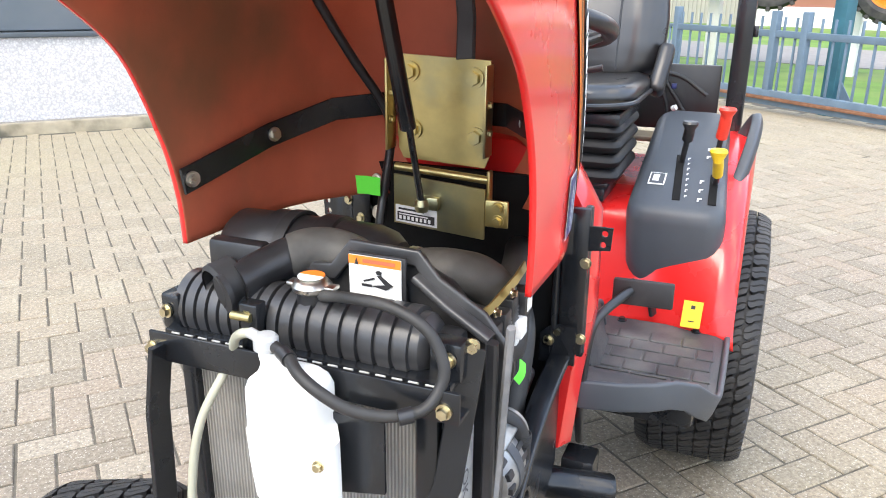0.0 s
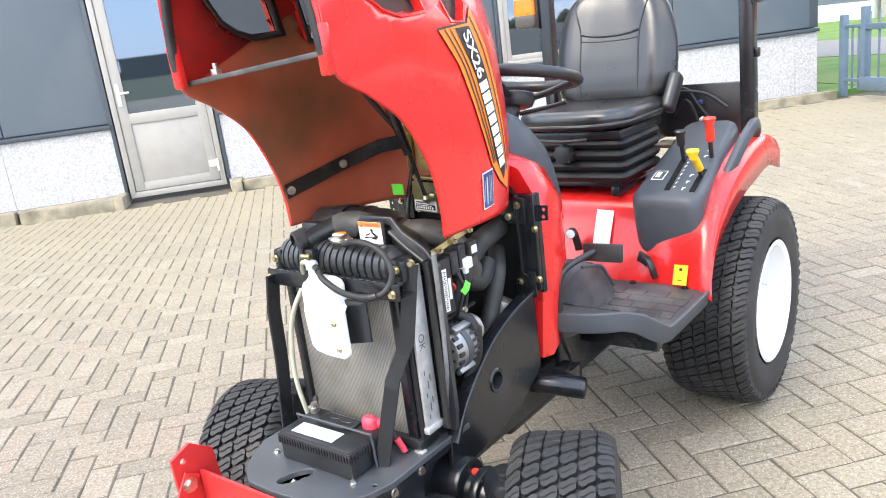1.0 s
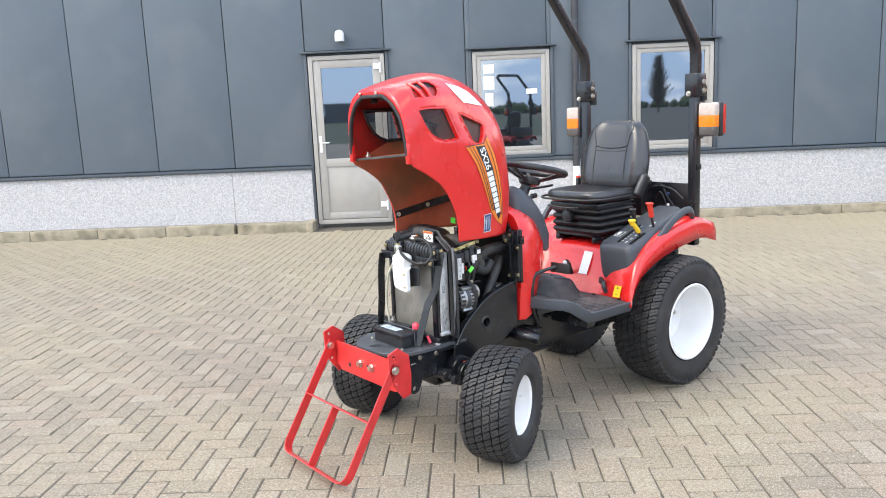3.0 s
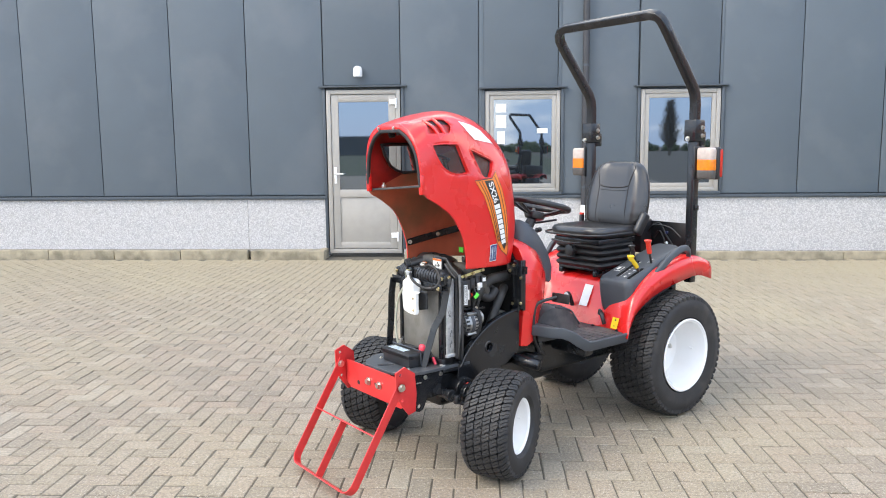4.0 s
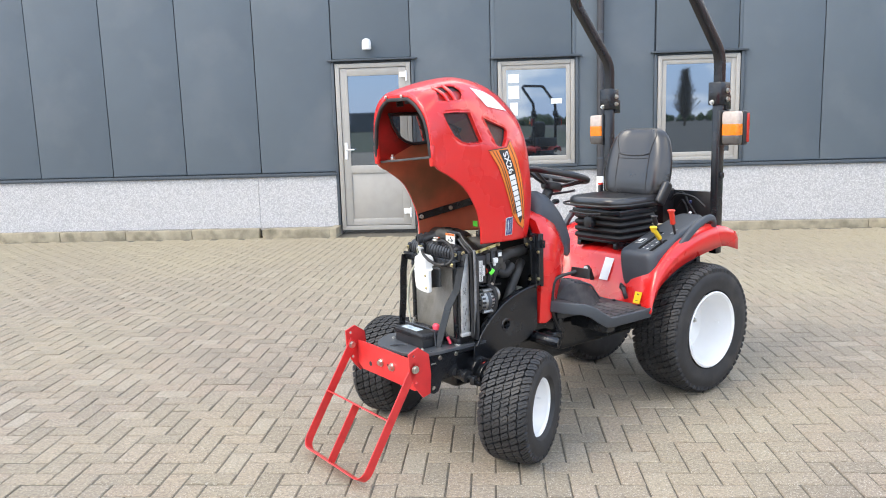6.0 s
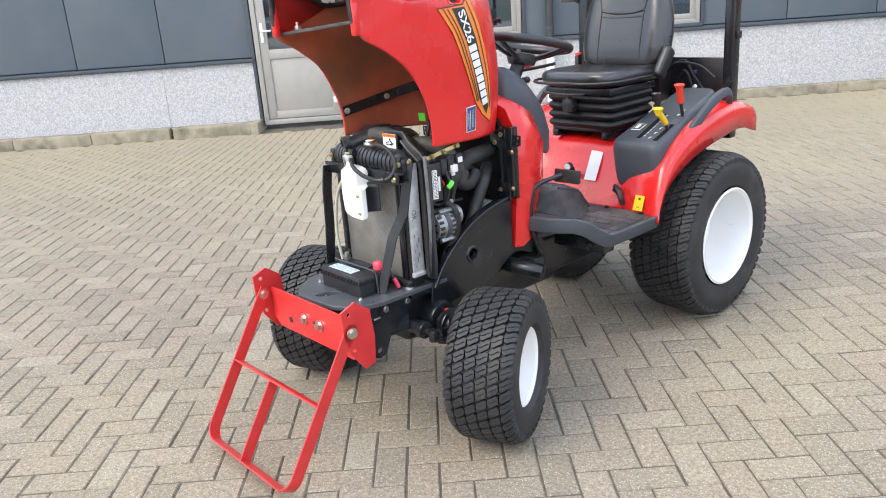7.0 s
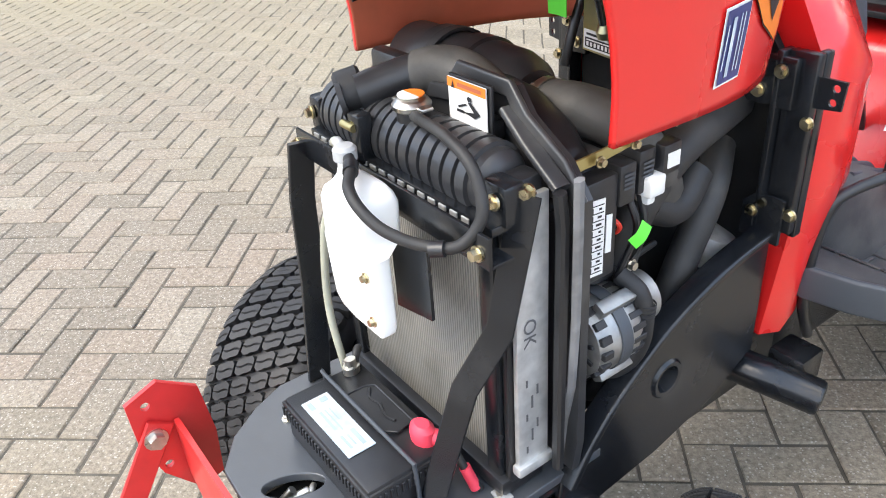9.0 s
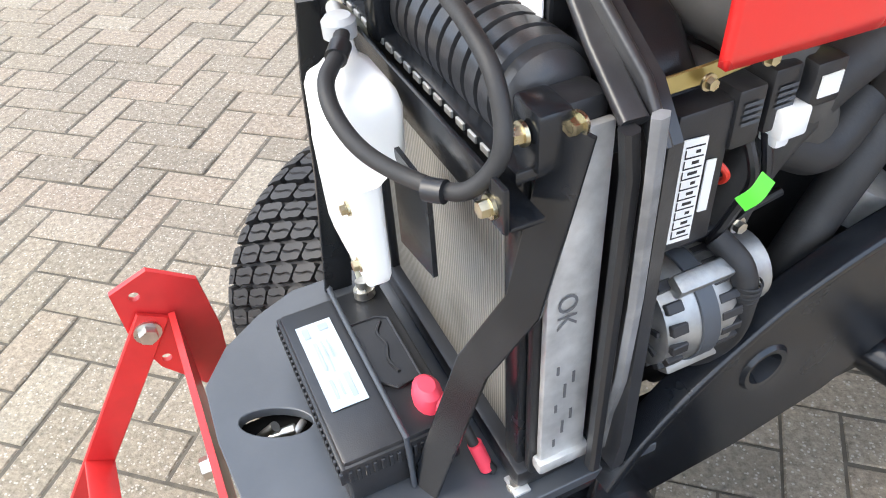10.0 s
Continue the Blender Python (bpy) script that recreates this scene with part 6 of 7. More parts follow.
def build_hood():
    rows = HROWS
    n, m = len(rows[0]), 110
    bm = bmesh.new()
    g = [[bm.verts.new(hood_surface(i, -1 + 2 * j / m, rows)) for j in range(m + 1)] for i in range(n)]
    for i in range(n - 1):
        for j in range(m):
            bm.faces.new((g[i][j], g[i][j + 1], g[i + 1][j + 1], g[i + 1][j]))
    bm.faces.new(g[-1])
    for poly in (WIN_BIG, WIN_SMALL, VENT):
        dead = [f for f in bm.faces if (f.calc_center_median().x if poly is VENT else abs(f.calc_center_median().x)) > 0.09 and inside(f.calc_center_median().yz, poly)]
        border = {v for f in dead for v in f.verts}
        bmesh.ops.delete(bm, geom=dead, context="FACES")
        for v in border:
            if v.is_valid and v.is_boundary:
                v.co.y, v.co.z = nearest_on(v.co.yz, poly)
                if poly is not VENT:
                    v.co.x = math.copysign(side_x(v.co.y, v.co.z, v.co.x), v.co.x)
    bm.normal_update()
    hood = tp("hood", bm, [RED, RED_IN], None, "raised red hood with orange and black side decals", smooth=50)
    solid(hood, 0.007, -1, 1)
    for s in (-1, 1):
        for nm, poly in (("big", WIN_BIG), ("small", WIN_SMALL)):
            c = (sum(p[0] for p in poly) / len(poly), sum(p[1] for p in poly) / len(poly))
            def scaled(f):
                return [(c[0] + (y - c[0]) * f, c[1] + (z - c[1]) * f) for y, z in poly]

            def band(*steps):
                return loft([[(s * (side_x(y, z, s) + d), y, z) for y, z in scaled(f)] for f, d in steps], cap=False)
            flank_patch("lamp_screen", scaled(0.96), -0.0165, SCREEN, hood, s, label="dark see-through lamp screen")
            part("screen_reveal", band((1.10, -0.003), (1.07, 0.0022), (1.0, 0.0022), (0.94, -0.017)), RED, hood, smooth=20)
            solid(part("screen_frame", band((0.93, -0.024), (1.30 if s > 0 else 1.14, -0.028)), BLACK_P, hood), 0.006, 0)
        if s < 0:
            continue
        # black sheet added behind the fins in place of the vent's shade
        flank_patch("vent_backing", [(0.305 + (y - 0.305) * 1.06, 1.615 + (z - 1.615) * 1.06) for y, z in VENT], -0.016, INK_SHADE, hood, s)
        for (ya, za), (yb, zb), (yc, zc) in (((0.256, 1.643), (0.268, 1.612), (0.281, 1.580)), ((0.306, 1.649), (0.315, 1.615), (0.324, 1.580))):
            fin = [(s * (side_x(y, z, s) - 0.003), y, z) for y, z in ((ya, za), (yb, zb), (yc, zc))]
            part("vent_fin", sweep(smooth_path(fin, 6), rounded(0.018, 0.010, 0.003)), RED, hood)
    return hood


HOOD = build_hood()


def build_liner():
    """Painted inner panel of the nose, cut out round the lamp windows."""
    bm = bmesh.new()
    n, m = len(HROWS[0]), 120
    centre = Vector((0, 0.36, 1.47))
    g = []
    for i in range(42, n):
        line = []
        for j in range(m + 1):
            p = hood_surface(i, (-1 + 2 * j / m) * 0.97, HROWS)
            line.append(bm.verts.new(p + (centre - p).normalized() * 0.012))
        g.append(line)
    for a, b in zip(g, g[1:]):
        for j in range(m):
            bm.faces.new((a[j], a[j + 1], b[j + 1], b[j]))
    for poly in (WIN_BIG, WIN_SMALL):
        bmesh.ops.delete(bm, geom=[f for f in bm.faces if abs(f.calc_center_median().x) > 0.09 and inside(f.calc_center_median().yz, poly)], context="FACES")
    part("nose_liner", bm, RED_DARK, HOOD, "dark red inner panel of the nose")


build_liner()


# decal: orange flame bands, black field, white marks
DEC_OUT = [(0.470, 1.358), (0.520, 1.285), (0.548, 1.21), (0.567, 1.15), (0.597, 1.055), (0.629, 1.013), (0.675, 0.983), (0.683, 0.995), (0.683, 1.12), (0.676, 1.215), (0.656, 1.305), (0.621, 1.392), (0.588, 1.362)]
DEC_BLACK = [(0.530, 1.356), (0.577, 1.255), (0.600, 1.15), (0.616, 1.065), (0.651, 1.010), (0.666, 1.035), (0.651, 1.14), (0.629, 1.253), (0.592, 1.356)]
flank_patch("decal_band", [(0.572 + (y - 0.572) * 1.03, 1.18 + (z - 1.18) * 1.02) for y, z in DEC_OUT], 0.0022, INK_SHADE, HOOD, label="black edge of the decal")
flank_patch("decal_field", DEC_OUT, 0.0030, ORANGE, HOOD, label="orange decal band")
flank_patch("decal_field", DEC_BLACK, 0.0040, INK_SHADE, HOOD, label="black decal field")
DEC_L, DEC_R = [(0.470, 1.358), (0.520, 1.285), (0.548, 1.21), (0.567, 1.15), (0.597, 1.055)], [(0.621, 1.392), (0.656, 1.305), (0.676, 1.215), (0.683, 1.12), (0.683, 1.02)]
IN_L, IN_R = [(0.530, 1.356), (0.563, 1.285), (0.586, 1.21), (0.600, 1.15), (0.618, 1.062)], [(0.592, 1.356), (0.614, 1.30), (0.636, 1.215), (0.655, 1.12), (0.667, 1.035)]
for outer, inner, fs in ((DEC_L, IN_L, (0.35, 0.68)), (DEC_R, IN_R, (0.5,))):
    for f in fs:
        line = smooth_path([(a[0] + (b[0] - a[0]) * f, a[1] + (b[1] - a[1]) * f, 0) for a, b in zip(outer, inner)], 6)
        flank_patch("decal_stripe", [(p.x - 0.0022, p.y) for p in line] + [(p.x + 0.0022, p.y) for p in line[::-1]], 0.0042, INK_SHADE, HOOD)
# eight white block shapes stand for the maker's name
for k in range(8):
    f0, f1 = k / 8 + 0.008, (k + 1) / 8 - 0.012
    za, zb = 1.238 - 0.200 * f0, 1.238 - 0.200 * f1
    ya, yb = 0.580 + 0.050 * f0, 0.580 + 0.050 * f1
    w = 0.040 - 0.009 * f0
    flank_patch("brand_shape", [(ya, za), (ya + w, za + 0.006), (yb + w, zb + 0.006), (yb, zb)], 0.0058, LABEL, HOOD)


def letters_on_flank(words, size, y, z, turn, material, parent, lift=0.006):
    bm = text_mesh(words, size)
    bmesh.ops.subdivide_edges(bm, edges=bm.edges[:], cuts=1)
    c, s = math.cos(turn), math.sin(turn)
    for v in bm.verts:
        a, b = v.co.x, v.co.y
        yy, zz = y + a * c - b * s, z + a * s + b * c
        v.co = (side_x(yy, zz) + lift, yy, zz)
    return part("lettering", bm, material, parent, smooth=0)


letters_on_flank("SX26", 0.048, 0.582, 1.297, radians(-73), LABEL, HOOD)
STK = [(0.551, 1.045), (0.598, 1.048), (0.591, 0.966), (0.546, 0.964)]
flank_patch("dealer_sticker", STK, 0.0022, LABEL, HOOD, label="small navy dealer sticker with a white border")
flank_patch("sticker_field", [(0.554, 1.042), (0.595, 1.045), (0.588, 0.969), (0.549, 0.967)], 0.0034, NAVY, HOOD)
for y0, z0, z1 in ((0.556, 1.028, 0.982), (0.5635, 1.034, 0.974), (0.577, 1.036, 0.978), (0.583, 1.036, 0.978)):
    w = 0.0055 if y0 == 0.5635 else 0.0018
    flank_patch("print", [(y0, z0), (y0 + w, z0), (y0 + w - 0.005, z1), (y0 - 0.005, z1)], 0.0045, LABEL_B, HOOD)
# white maker's patch on the bonnet top
for s in (1,):
    flank_patch("top_patch", [(0.452, 1.636), (0.53, 1.618), (0.595, 1.592), (0.668, 1.524), (0.60, 1.535), (0.52, 1.548), (0.48, 1.59)], 0.003, LABEL, HOOD, label="white decal patch")
# brow panel over the nose arch, with the rubber edging set inside it
arch = [hood_surface(i, s, HROWS) for s, r in ((-1, range(48, len(HROWS[0]))), (1, range(len(HROWS[0]) - 1, 47, -1))) for i in r]


def arch_inner(p, d):
    f = min(1, max(0, (p.z - 1.38) / 0.18))
    return Vector((0.015 + (p.x - 0.015) * (1 - (0.05 + 0.05 * f) * d), p.y - 0.002, p.z - 0.030 * f * d))


bm = bmesh.new()
rows_ = [[bm.verts.new(arch_inner(p, d)) for p in arch] for d in (0.0, 1.0)]
for k in range(len(arch) - 1):
    bm.faces.new((rows_[0][k], rows_[0][k + 1], rows_[1][k + 1], rows_[1][k]))
solid(part("brow_panel", bm, RED, HOOD), 0.006, 0)
part("nose_seal", sweep([arch_inner(p, 1.0) for p in arch], rounded(0.017, 0.016, 0.005)), RUBBER, HOOD, "black rubber nose edging")
for x in (-0.075, 0.045):
    bolts(HOOD, ((x, 0.160, 1.614), (0, -1, 0)), r=0.006, h=0.006)
# flanges at the nose's lower corners and a bar between them
for s in (-1, 1):
    xo = side_x(0.18, 1.35, s)
    part("nose_flange", box(s * (xo - 0.022), s * (xo + 0.002), 0.158, 0.178, 1.318, 1.405, 0.005), RED, HOOD)
for nm, b_, mt in (("nose_shelf", box(-0.200, 0.228, 0.19, 0.34, 1.325, 1.329, 0.001), RED_IN), ("shelf_edge", box(-0.200, 0.228, 0.184, 0.190, 1.320, 1.330, 0.002), GREY2)):
    for v in b_.verts:
        v.co.z += 0.032 * (v.co.x + 0.2) / 0.43
    part(nm, b_, mt, HOOD)
part("latch", join(box(-0.120, -0.10, 0.19, 0.205, 1.330, 1.350, 0.003), cyl((-0.110, 0.197, 1.350), (-0.110, 0.197, 1.360), 0.005)), STEEL, HOOD)
part("wiring", tube([(-0.12, 0.25, 1.60), (-0.05, 0.24, 1.615), (0.03, 0.25, 1.60), (0.10, 0.26, 1.58), (0.14, 0.28, 1.50), (0.13, 0.30, 1.42)], 0.008), BLACK_P, HOOD)
for x, y, z in ((-0.09, 0.235, 1.60), (-0.02, 0.23, 1.61), (0.05, 0.235, 1.605), (0.12, 0.26, 1.55), (0.14, 0.27, 1.46)):
    part("bulb_socket", join(cyl((x, y, z - 0.02), (x, y + 0.02, z + 0.015), 0.014), box(x - 0.012, x + 0.012, y - 0.005, y + 0.02, z - 0.03, z - 0.01, 0.003)), BLACK_P, HOOD)
# inner cross brace, hinge plates, gas strut and cable
brace = part("brace", strip([(-0.222, 0.40, 1.028), (-0.212, 0.58, 1.058), (-0.16, 0.68, 1.085), (-0.09, 0.725, 1.092), (0.10, 0.73, 1.085), (0.18, 0.66, 1.07), (0.225, 0.53, 1.045)], 0.004, 0.036, up=(0, 0, 1)), BLACK, HOOD, "black bent steel brace inside the hood")
for p in ((-0.217, 0.412, 1.03), (-0.207, 0.585, 1.059), (0.13, 0.712, 1.08)):
    bolts(HOOD, (p, (1, -0.3, 0)), r=0.008)
hp_up = tp("hinge_plate", join(plate([(-0.052, 1.015), (0.078, 1.01), (0.086, 1.03), (0.084, 1.165), (-0.068, 1.17), (-0.06, 1.03)], 1, 0.700, 0.004), box(-0.070, -0.066, 0.670, 0.701, 1.03, 1.165, 0.001), box(0.084, 0.088, 0.670, 0.701, 1.03, 1.16, 0.001)), GOLD, None, "yellow-zinc hood hinge plate")
bolts(hp_up, ((-0.04, 0.697, 1.145), (0, -1, 0)), ((0.06, 0.697, 1.14), (0, -1, 0)), ((-0.036, 0.697, 1.06), (0, -1, 0)), ((0.064, 0.697, 1.055), (0, -1, 0)), material=GOLD, r=0.011, h=0.012)
hp_lo = tp("hinge_plate", join(plate([(-0.048, 0.925), (0.095, 0.915), (0.095, 0.99), (-0.048, 1.0)], 1, 0.655, 0.004), box(0.095, 0.13, 0.654, 0.66, 0.935, 0.975, 0.002), cyl((-0.052, 0.668, 1.008), (0.098, 0.668, 1.0), 0.006)), GOLD, None, "yellow-zinc lower hinge plate")
NQ = [(-0.045, 0.6525, 0.928), (0.022, 0.6525, 0.924), (0.022, 0.6525, 0.950), (-0.045, 0.6525, 0.954)]
pl = quad_label("type_plate", *NQ, 0.0, LABEL, hp_lo, "black and white type plate")
bars_on(NQ, [(0.05, 0.12, 0.95, 0.62), (0.08, 0.74, 0.7, 0.86)], 0.0018, INK_SHADE, pl)
bars_on(NQ, [(0.10 + 0.1 * k, 0.2, 0.16 + 0.1 * k, 0.42) for k in range(8)] + [(0.1, 0.48, 0.8, 0.55)], 0.0028, LABEL, pl)
bolts(hp_lo, ((0.115, 0.654, 0.945), (0, -1, 0)), ((0.115, 0.654, 0.965), (0, -1, 0)), material=GOLD, r=0.007)
bolts(hp_up, ((-0.066, 0.683, 1.115), (1, 0, 0)), ((-0.066, 0.683, 1.075), (1, 0, 0)), ((0.088, 0.683, 1.105), (1, 0, 0)), ((0.088, 0.683, 1.065), (1, 0, 0)), material=GOLD, r=0.005, h=0.005)
part("hinge_link", box(0.094, 0.100, 0.660, 0.676, 0.965, 1.015, 0.003), GOLD, hp_lo)
st = tp("gas_strut", cyl((0.0, 0.60, 1.08), (-0.01, 0.47, 1.45), 0.0115), BLACK, None, "black gas strut holding the hood open")
part("strut_rod", cyl((0.003, 0.638, 0.965), (0.0, 0.60, 1.09), 0.005), BLACK, st)
part("strut_ball", join(lathe([(-0.012, 0.0), (-0.009, 0.009), (0.0, 0.012), (0.009, 0.009), (0.012, 0.0)], 16, 2, (0.003, 0.640, 0.96)), box(0.0, 0.028, 0.64, 0.653, 0.953, 0.973, 0.003)), GOLD, st)
tp("hood_cable", tube([(-0.07, 0.64, 0.90), (-0.07, 0.66, 0.96), (-0.075, 0.70, 1.04), (-0.085, 0.70, 1.09), (-0.12, 0.66, 1.17), (-0.15, 0.60, 1.27), (-0.16, 0.50, 1.40)], 0.007), BLACK_P, None, "black wiring cable inside the hood")
tp("paper_tag", strip([(-0.105, 0.642, 0.98), (-0.085, 0.638, 0.982), (-0.062, 0.635, 0.982)], 0.028, 0.001, up=(0, 1, 0)), GREEN, None, "bright green paper tag on the hood cable")
tp("foam_strip", strip([(0.045, 0.70, 1.165), (0.04, 0.715, 1.22), (0.03, 0.72, 1.30)], 0.028, 0.01, up=(0, -1, 0), r=0.003), GREY2)



def hang(y, z):
    """The raised hood hangs a little towards the nose about its hinge."""
    f = min(1, max(0, (z - 0.96) / 0.34))
    a = HOOD_HANG * f * f * (3 - 2 * f)
    dy, dz = y - 0.75, z - 1.0
    return y - a * dz, z + a * dy


HOOD_HANG = 0.034
for ob in [HOOD] + list(HOOD.children_recursive):
    for v in ob.data.vertices:
        v.co.y, v.co.z = hang(v.co.y, v.co.z)

# cowl and dash
COWL = [(0.800, [(0.192, 0.50), (0.216, 0.75), (0.212, 0.93), (0.172, 1.0), (0.09, 1.035)]), (0.830, [(0.208, 0.50), (0.230, 0.75), (0.226, 0.93), (0.178, 1.010), (0.09, 1.044)]), (0.875, [(0.202, 0.515), (0.230, 0.74), (0.226, 0.92), (0.178, 1.002), (0.09, 1.037)]), (0.925, [(0.178, 0.55), (0.214, 0.73), (0.214, 0.895), (0.172, 0.974), (0.09, 1.002)]), (0.975, [(0.138, 0.61), (0.184, 0.72), (0.190, 0.855), (0.158, 0.925), (0.09, 0.95)]), (1.015, [(0.10, 0.66), (0.147, 0.72), (0.154, 0.81), (0.126, 0.865), (0.08, 0.885)]), (1.04, [(0.07, 0.70), (0.10, 0.73), (0.105, 0.78), (0.09, 0.82), (0.06, 0.835)])]
cowl = tp("cowl", loft([[(-x, y, z) for x, z in half] + [(x, y, z) for x, z in half[::-1]] for y, half in COWL]), RED, None, "red cowl between engine and dash", smooth=60)
dash = tp("dash_cover", loft([[(x * w, y, z) for x, z in ((-1, z0), (-1.02, (z0 + z1) / 2), (-0.92, z1 - 0.045), (-0.6, z1), (0.6, z1), (0.92, z1 - 0.045), (1.02, (z0 + z1) / 2), (1, z0))] for y, z0, z1, w in ((0.845, 0.98, 1.06, 0.11), (0.865, 0.95, 1.115, 0.125), (0.90, 0.90, 1.13, 0.137), (0.96, 0.86, 1.105, 0.140), (1.02, 0.82, 1.055, 0.136), (1.07, 0.79, 0.995, 0.125), (1.105, 0.80, 0.94, 0.108), (1.125, 0.83, 0.90, 0.09))]), GREY, None, "dark grey moulded dash cover", smooth=60)
col = tp("steering_column", cyl((0.0, 1.0, 1.03), (0.0, 1.09, 1.15), 0.030, 0.024), BLACK_P)
SWC, SWN = Vector((0.0, 1.10, 1.192)), Vector((0.0, 0.24, 0.97)).normalized()
q = SWN.to_track_quat("Z", "Y").to_matrix()


def swp(a, r, h=0.0):
    return SWC + q @ Vector((r * math.cos(a), r * math.sin(a), h))


sw = tp("steering_wheel", sweep([swp(2 * math.pi * k / 44, 0.172) for k in range(45)], circle(0.0165)), BLACK_P, None, "black three-spoke steering wheel")
part("wheel_hub", loft([[swp(2 * math.pi * k / 24, r, h) for k in range(24)] for r, h in ((0.028, -0.085), (0.050, -0.075), (0.058, -0.055), (0.055, -0.040), (0.040, -0.034))]), BLACK_P, sw, smooth=40)
for a in (90, 210, 330):
    for d in (-13, 13):
        part("spoke", strip([swp(radians(a + d), 0.040, -0.055), swp(radians(a + d * 0.9), 0.10, -0.034), swp(radians(a + d * 0.8), 0.170, -0.002)], 0.022, 0.014, up=SWN, r=0.005), BLACK_P, sw)
tp("column_lever", tube([(0.03, 1.06, 1.10), (0.12, 1.07, 1.115), (0.17, 1.075, 1.125)], 0.006), BLACK_P)
tp("throttle_lever", join(tube([(-0.04, 1.1, 1.02), (-0.10, 1.16, 1.03), (-0.13, 1.24, 1.035)], 0.008), cyl((-0.13, 1.235, 1.035), (-0.14, 1.27, 1.035), 0.014)), BLACK_P)
tp("yellow_flag", box(-0.10, -0.085, 1.10, 1.125, 1.02, 1.06, 0.004), YEL)

# body: fenders and seat deck in one red moulding
LIP = [(1.325, 0.505), (1.355, 0.56), (1.40, 0.625), (1.50, 0.682), (1.63, 0.725), (1.80, 0.755), (1.95, 0.77), (2.085, 0.735)]
CROWN = [(1.32, 0.515), (1.345, 0.605), (1.395, 0.70), (1.49, 0.775), (1.63, 0.835), (1.80, 0.872), (1.95, 0.878), (2.07, 0.838)]
CENTRE = [(1.275, 0.50), (1.33, 0.60), (1.385, 0.69), (1.44, 0.755), (1.60, 0.775), (1.75, 0.775), (1.90, 0.775), (2.03, 0.775)]


def build_body():
    def set_back(c, d):
        return [(y + d * w, z) for (y, z), w in zip(c, (1, 1, 0.85, 0.5, 0.15, 0, 0, 0))]
    stations = [(0.442, LIP), (0.447, [(a[0] * 0.25 + b[0] * 0.75, a[1] * 0.25 + b[1] * 0.75 - 0.012) for a, b in zip(LIP, CROWN)]), (0.435, [(y, z - 0.006) for y, z in CROWN]), (0.405, set_back(CROWN, 0.005)), (0.36, set_back(CROWN, 0.012)), (0.27, set_back(CROWN, 0.035)), (0.235, set_back([(a[0] * 0.5 + b[0] * 0.5, a[1] * 0.5 + b[1] * 0.5) for a, b in zip(CROWN, CENTRE)], 0.06)), (0.20, set_back(CENTRE, 0.078)), (0.0, set_back(CENTRE, 0.082))]
    full = [(-x, c) for x, c in stations] + [(x, c) for x, c in stations[-2::-1]]
    bm = bmesh.new()
    g = [[bm.verts.new((x, p.x, p.y)) for p in smooth_path([(y, z, 0) for y, z in c], 4)] for x, c in full]
    for a, b in zip(g, g[1:]):
        for k in range(len(a) - 1):
            bm.faces.new((a[k], a[k + 1], b[k + 1], b[k]))
    ob = tp("body", bm, RED, None, "glossy red fenders and seat deck moulding", smooth=60)
    solid(ob, 0.008, 0)
    return ob


BODY = build_body()
tp("rear_panel", box(-0.25, 0.25, 1.99, 2.03, 0.45, 0.775, 0.01), BLACK)
TL = [(0.041, 1.410, 0.606), (0.099, 1.410, 0.606), (0.101, 1.474, 0.738), (0.041, 1.474, 0.738)]
lab = quad_label("white_notice", *TL, 0.008, LABEL, BODY, "white notice sticker with an orange head")
bars_on(TL, [(0.0, 0.93, 1.0, 1.0)], 0.0105, ORANGE, lab, "band")
YQ = [(0.340, 1.322, 0.540), (0.382, 1.322, 0.540), (0.384, 1.341, 0.597), (0.342, 1.341, 0.597)]
yl = quad_label("yellow_notice", *YQ, 0.004, YEL, BODY, "yellow square sticker")
bars_on(YQ, [(0.40, 0.70, 0.62, 0.84), (0.34, 0.22, 0.66, 0.26)], 0.0062, INK_SHADE, yl)
wk = tp("round_knob", join(cyl((-0.010, 1.372, 0.668), (-0.006, 1.350, 0.668), 0.017, bevel=0.002)), BLACK_P, None, "white-faced round knob on a black lever")
part("knob_face", cyl((-0.006, 1.351, 0.668), (-0.0054, 1.348, 0.668), 0.0145, bevel=0.001), LABEL, wk, "white knob face")
part("lever", strip([(-0.012, 1.415, 0.585), (-0.008, 1.395, 0.625), (-0.008, 1.378, 0.665)], 0.024, 0.009), BLACK_P, wk)
tp("side_reflector", move(box(-0.014, 0.014, -0.032, 0.032, -0.004, 0.004, 0.003), pose(-0.185, 1.466, 0.675, 62, 0, 0)), ORANGE, None, "small orange reflector on the seat deck")
tp("fender_slot_lever", sweep(smooth_path([(0.232, 1.385, 0.588), (0.240, 1.362, 0.605), (0.256, 1.345, 0.604), (0.270, 1.338, 0.580), (0.276, 1.345, 0.548)], 5), rounded(0.020, 0.010, 0.003)), BLACK_P, None, "black hooked lever in the fender slot")
# black strip on the uncut fender paints its oblong hole's shade
tp("fender_slot_shade", sweep([(0.215, 1.372, 0.604), (0.235, 1.366, 0.597), (0.25, 1.362, 0.588)], rounded(0.012, 0.034, 0.005)), INK_SHADE)

# foot boards, pedals and rods
EDGE = [(0.10, 0.862), (0.16, 0.862), (0.22, 0.866), (0.28, 0.878), (0.33, 0.898), (0.367, 0.925), (0.395, 0.958), (0.415, 0.992), (0.431, 1.031)]


def board_front(x):
    """How far forward the board reaches: its outer front corner is swept back."""
    for (x0, y0), (x1, y1) in zip(EDGE, EDGE[1:]):
        if x <= x1:
            return y0 + (y1 - y0) * (x - x0) / (x1 - x0)
    return EDGE[-1][1]


